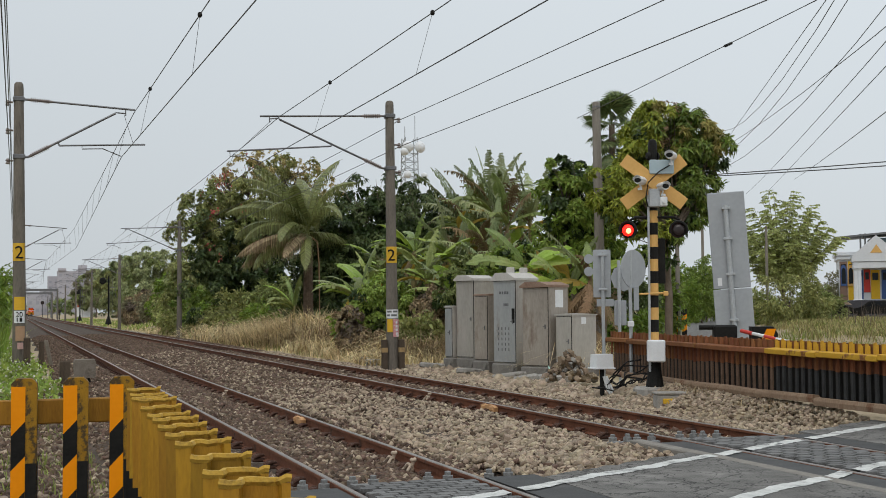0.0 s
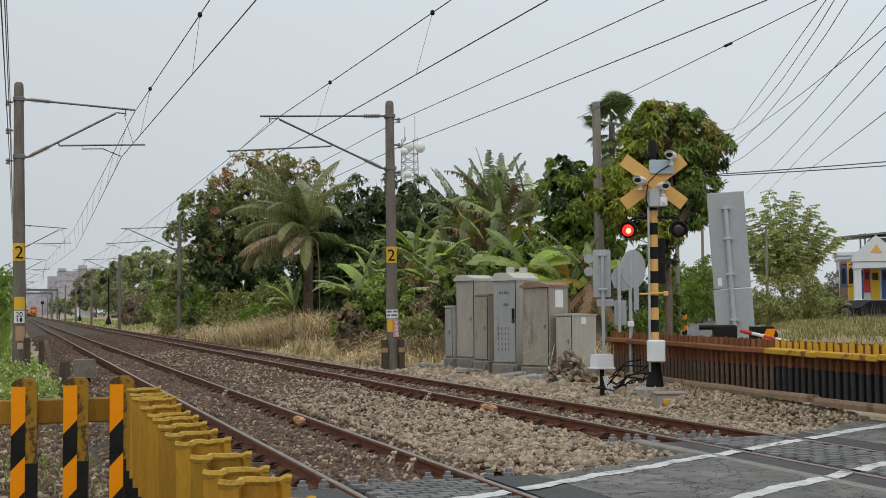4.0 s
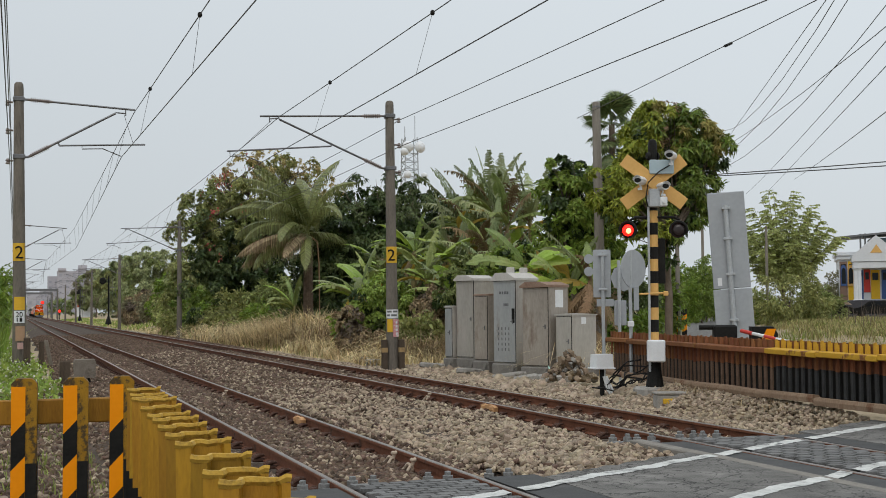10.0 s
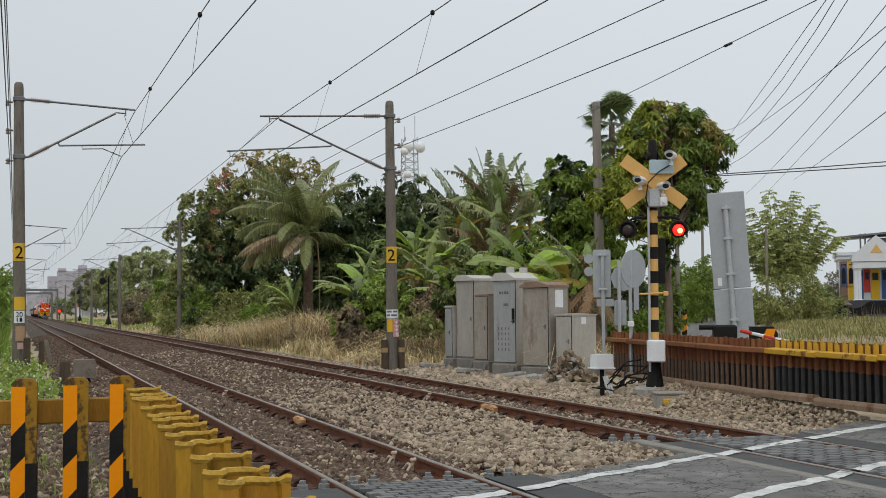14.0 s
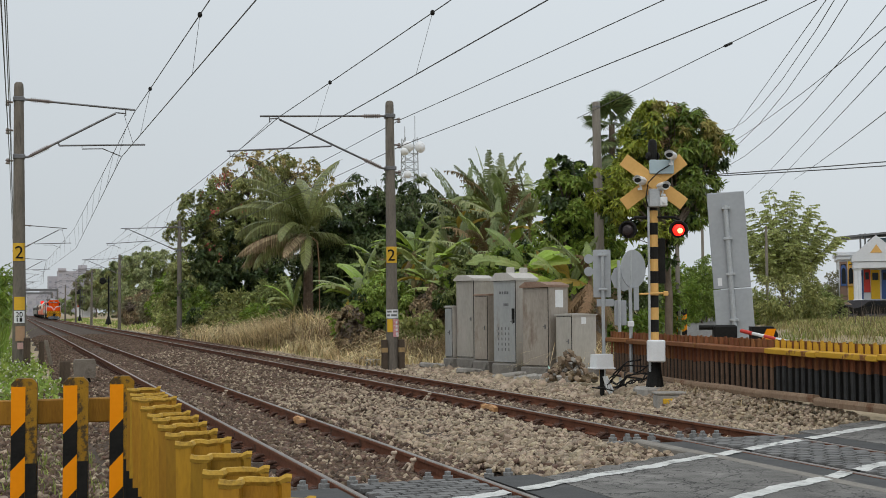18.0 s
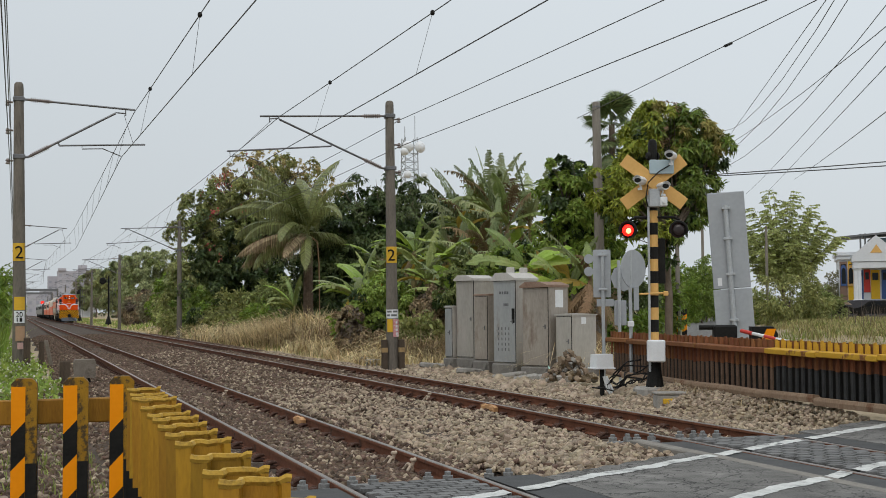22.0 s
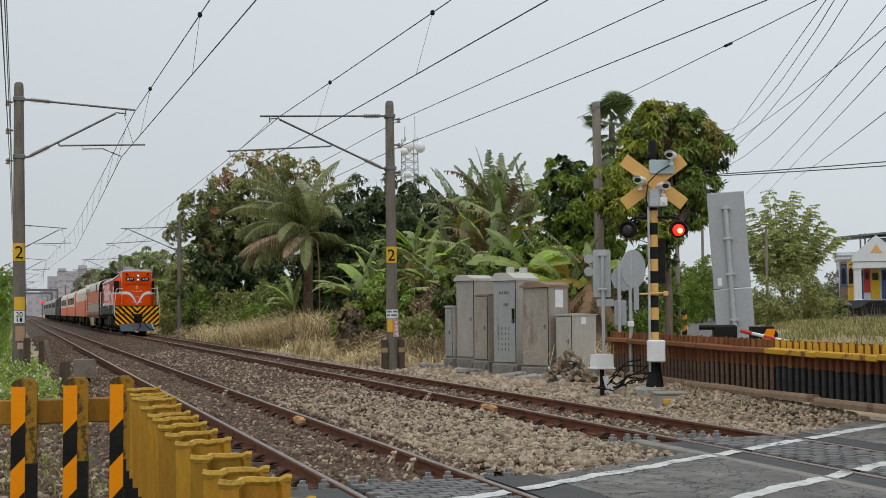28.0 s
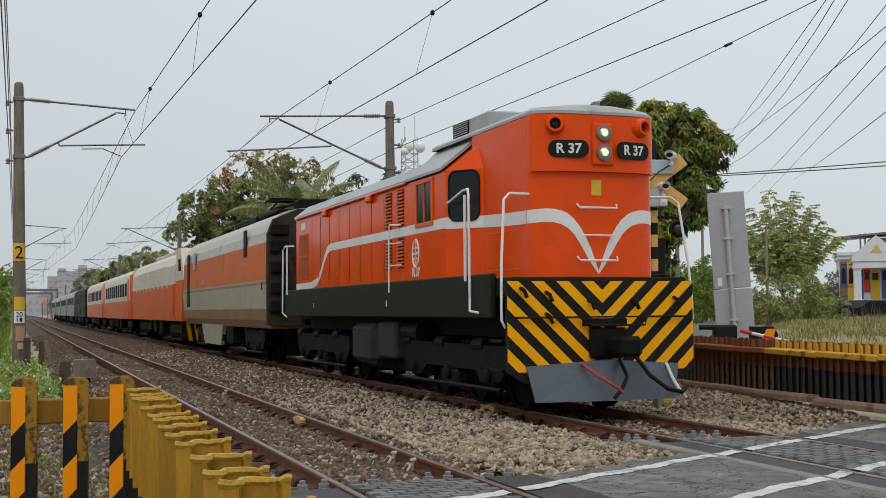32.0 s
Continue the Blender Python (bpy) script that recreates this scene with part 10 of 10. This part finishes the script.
# strip of pale concrete along the rubber panels, and the panel anchors
part("edge_strip", Shape().box(5.92, 6.07, 3.0, 11.3, -0.2, 0.003, 0.012), mat("tan_concrete", (0.17, 0.155, 0.135), (0.27, 0.25, 0.22), 0.9, scale=5, bump=0.2, stain=(0.2, 0.17, 0.13), amount=0.4), crossing, "tan concrete edge strip")
M_ANCHOR = mat("grey_anchor", (0.13, 0.13, 0.13), (0.32, 0.32, 0.31), 0.6, 0.4, scale=9, bump=0.1)
for x, y in ((5.98, 11.6), (6.22, 11.52), (6.78, 11.62), (7.02, 11.55), (2.2, 9.42), (2.62, 9.5), (3.25, 9.5), (3.78, 9.5)):
    an = thing("panel_anchor", "grey bolted steel anchor at the end of the crossing panels", "anchor", pose(x, y, 0.025), group="panel anchors")
    part("base", Shape().box(-0.15, 0.15, -0.06, 0.06, -0.16, -0.075, 0.014), M_ANCHOR, an)
    for q in (-0.09, 0.08):
        part("bolt", Shape().lathe([(0.045, -0.08), (0.045, -0.03), (0.028, -0.025), (0.028, 0.0), (0.018, 0.006)], 8, pose(q, 0.01, 0)), M_ANCHOR, an)
        part("lug", Shape().box(q - 0.05, q + 0.04, -0.12, -0.06, -0.13, -0.055, 0.014), M_ANCHOR, an)

# rail joints and bonds
M_CLAMP = mat("pale_corroded_metal", (0.38, 0.29, 0.21), (0.52, 0.43, 0.34), 0.8, scale=12, bump=0.2)
M_TANBOND = mat("tan_bond_cover", (0.45, 0.24, 0.1), (0.55, 0.32, 0.16), 0.75, scale=8, bump=0.15)
for x, y, k in ((TRACK_FAR - g, 16.45, 1.0), (TRACK_NEAR + g, 15.6, 0.8)):
    ob = thing("rail_bond", "tan weathered bond cover on the rail web", "rail bond", pose(x, y, 0))
    part("cover", Shape().prism([(-0.26 * k, -0.1), (0.25 * k, -0.11), (0.26 * k, -0.03), (0.17 * k, -0.012), (0.1 * k, -0.022), (-0.05 * k, -0.01), (-0.2 * k, -0.016), (-0.27 * k, -0.04)], -0.085, -0.02, "x"), M_TANBOND, ob)
    for q in (-0.15, 0.15):
        part("lump", Shape().box(-0.1, -0.075, q - 0.06, q + 0.05, -0.09, -0.03, 0.01), M_TANBOND, ob)
for x, y in ((TRACK_FAR - g, 19.05), (TRACK_NEAR + g, 11.35), (TRACK_NEAR + g, 10.75), (TRACK_NEAR + g, 21.3)):
    ob = thing("rail_clamp", "pale corroded clamp with a bonding wire at the rail foot", "rail clamp", pose(x, y, 0), group="rail clamps")
    m_ = M_CLAMP
    part("clamp", Shape().tube([(-0.05, 0.0, -0.012), (-0.08, 0.005, -0.03), (-0.085, 0.0, -0.07), (-0.1, -0.02, -0.12)], 0.02, 6, 0.014).box(-0.11, -0.05, -0.025, 0.02, -0.04, -0.005, 0.012), m_, ob)
    part("wire", Shape().tube([(-0.085, 0.0, -0.075), (-0.12, 0.04, -0.06), (-0.13, 0.09, -0.1), (-0.15, 0.12, -0.13)], 0.015, 6).tube([(-0.085, 0.0, -0.08), (-0.13, -0.06, -0.07), (-0.17, -0.1, -0.11)], 0.013, 6), m_, ob)
# tangle of black cables behind the junction box, and a pale green hose
tg = random.Random(3)
tangle = thing("cable_tangle", "tangle of black cables on the ground", "cables", pose(10.1, 19.4, -0.1))
for i in range(16):
    p = Vector((tg.uniform(-0.5, 0.1), tg.uniform(-0.4, 0.6), 0.05))
    pts = [p]
    for k in range(5):
        p = p + Vector((tg.uniform(0.02, 0.26), tg.uniform(-0.25, 0.2), tg.uniform(-0.12, 0.2)))
        p.z = min(max(p.z, 0.0), 0.55)
        pts.append(p)
    part("cable", Shape().tube(pts, 0.014, 5), M_HOSE, tangle)
hose = thing("hose", "pale green hose looped over the plinth", "hose", pose(11.9, 26.4, 0))
part("loop", Shape().tube([(-0.1, 0.1, 0.0), (-0.12, -0.02, -0.1), (0.0, -0.08, -0.24), (0.25, -0.12, -0.3), (0.5, -0.12, -0.24)], 0.018, 6), mat("pale_green_rubber", (0.3, 0.5, 0.42), (0.38, 0.58, 0.5), 0.5, bump=0), hose)
# broken slabs before the cabinets
for x, y, a, w in ((11.3, 27.6, 20, 0.45), (11.6, 25.4, -15, 0.5), (10.9, 29.3, 35, 0.4), (11.1, 26.2, 5, 0.3), (10.6, 31.4, 12, 0.35)):
    ob = thing("concrete_slab", "broken grey concrete slab on the rubble", "concrete slab", pose(x, y, float(ground_z(x, y)) + 0.06, tg.uniform(-14, 14), tg.uniform(-14, 14), a), group="broken slabs")
    part("slab", Shape().box(-w, w, -0.3 * w, 0.5 * w, -0.07, 0.08, 0.04), M_CONCRETE, ob)
# ---- what moves ----
def train_front(t):
    """Distance of the locomotive's front beam along the line."""
    s = 32.0 - t
    return 14.06 + 15.3 * s + 0.115 * s * s


def motions():
    for car, offset in TRAIN:
        walk(car, [(t, pose(TRACK_FAR, train_front(t) + offset, 0)) for t in range(0, 33)])
    # added drums swap lit and dark lenses about every 0.62 s to imitate blinking
    for drum, first in LAMPS:
        rest = drum.matrix_basis.copy()
        rows, ang = [(0.0, rest @ pose(0, 0, 0, 0, 0, 0 if first else 180))], (0 if first else 180)
        for n in range(52):
            t = 0.33 + 0.619 * n
            if t > 31.95:
                break
            # the turn takes three frames and keeps clear of the full seconds
            first_f, whole = round(t * 30) - 1, round(t) * 30
            if whole - 4 < first_f < whole + 1:
                first_f = whole + 1 if t >= whole / 30 + 0.03 else whole - 4
            for k in (0, 60, 120, 180):
                rows.append(((first_f + k // 60) / 30, rest @ pose(0, 0, 0, 0, 0, ang + k)))
            ang += 180
        rows.append((32.0, rest @ pose(0, 0, 0, 0, 0, ang)))
        walk(drum, rows)
    # two line signals turn red while the train draws near, by turning added drums
    for drum, when in REDS:
        rest = drum.matrix_basis.copy()
        walk(drum, [(0.0, rest @ pose(0, 0, 0, 0, 0, 180)), (when - 0.1, rest @ pose(0, 0, 0, 0, 0, 180)), (when - 0.06, rest @ pose(0, 0, 0, 0, 0, 240)), (when - 0.03, rest @ pose(0, 0, 0, 0, 0, 300)), (when, rest @ pose(0, 0, 0, 0, 0, 360)), (32.0, rest @ pose(0, 0, 0, 0, 0, 360))])
    for axle, offset in AXLES:
        rest = axle.matrix_basis.copy()
        times = [0.0] + [27.0 + i / 30 for i in range(151)]
        turn = 0.0
        rows = []
        for i, t in enumerate(times):
            if t > 27.0:
                turn += math.degrees((train_front(times[i - 1]) - train_front(t)) / 0.46)
            rows.append((t, rest @ pose(0, 0, 0, turn % 360, 0, 0)))
        walk(axle, rows)


motions()
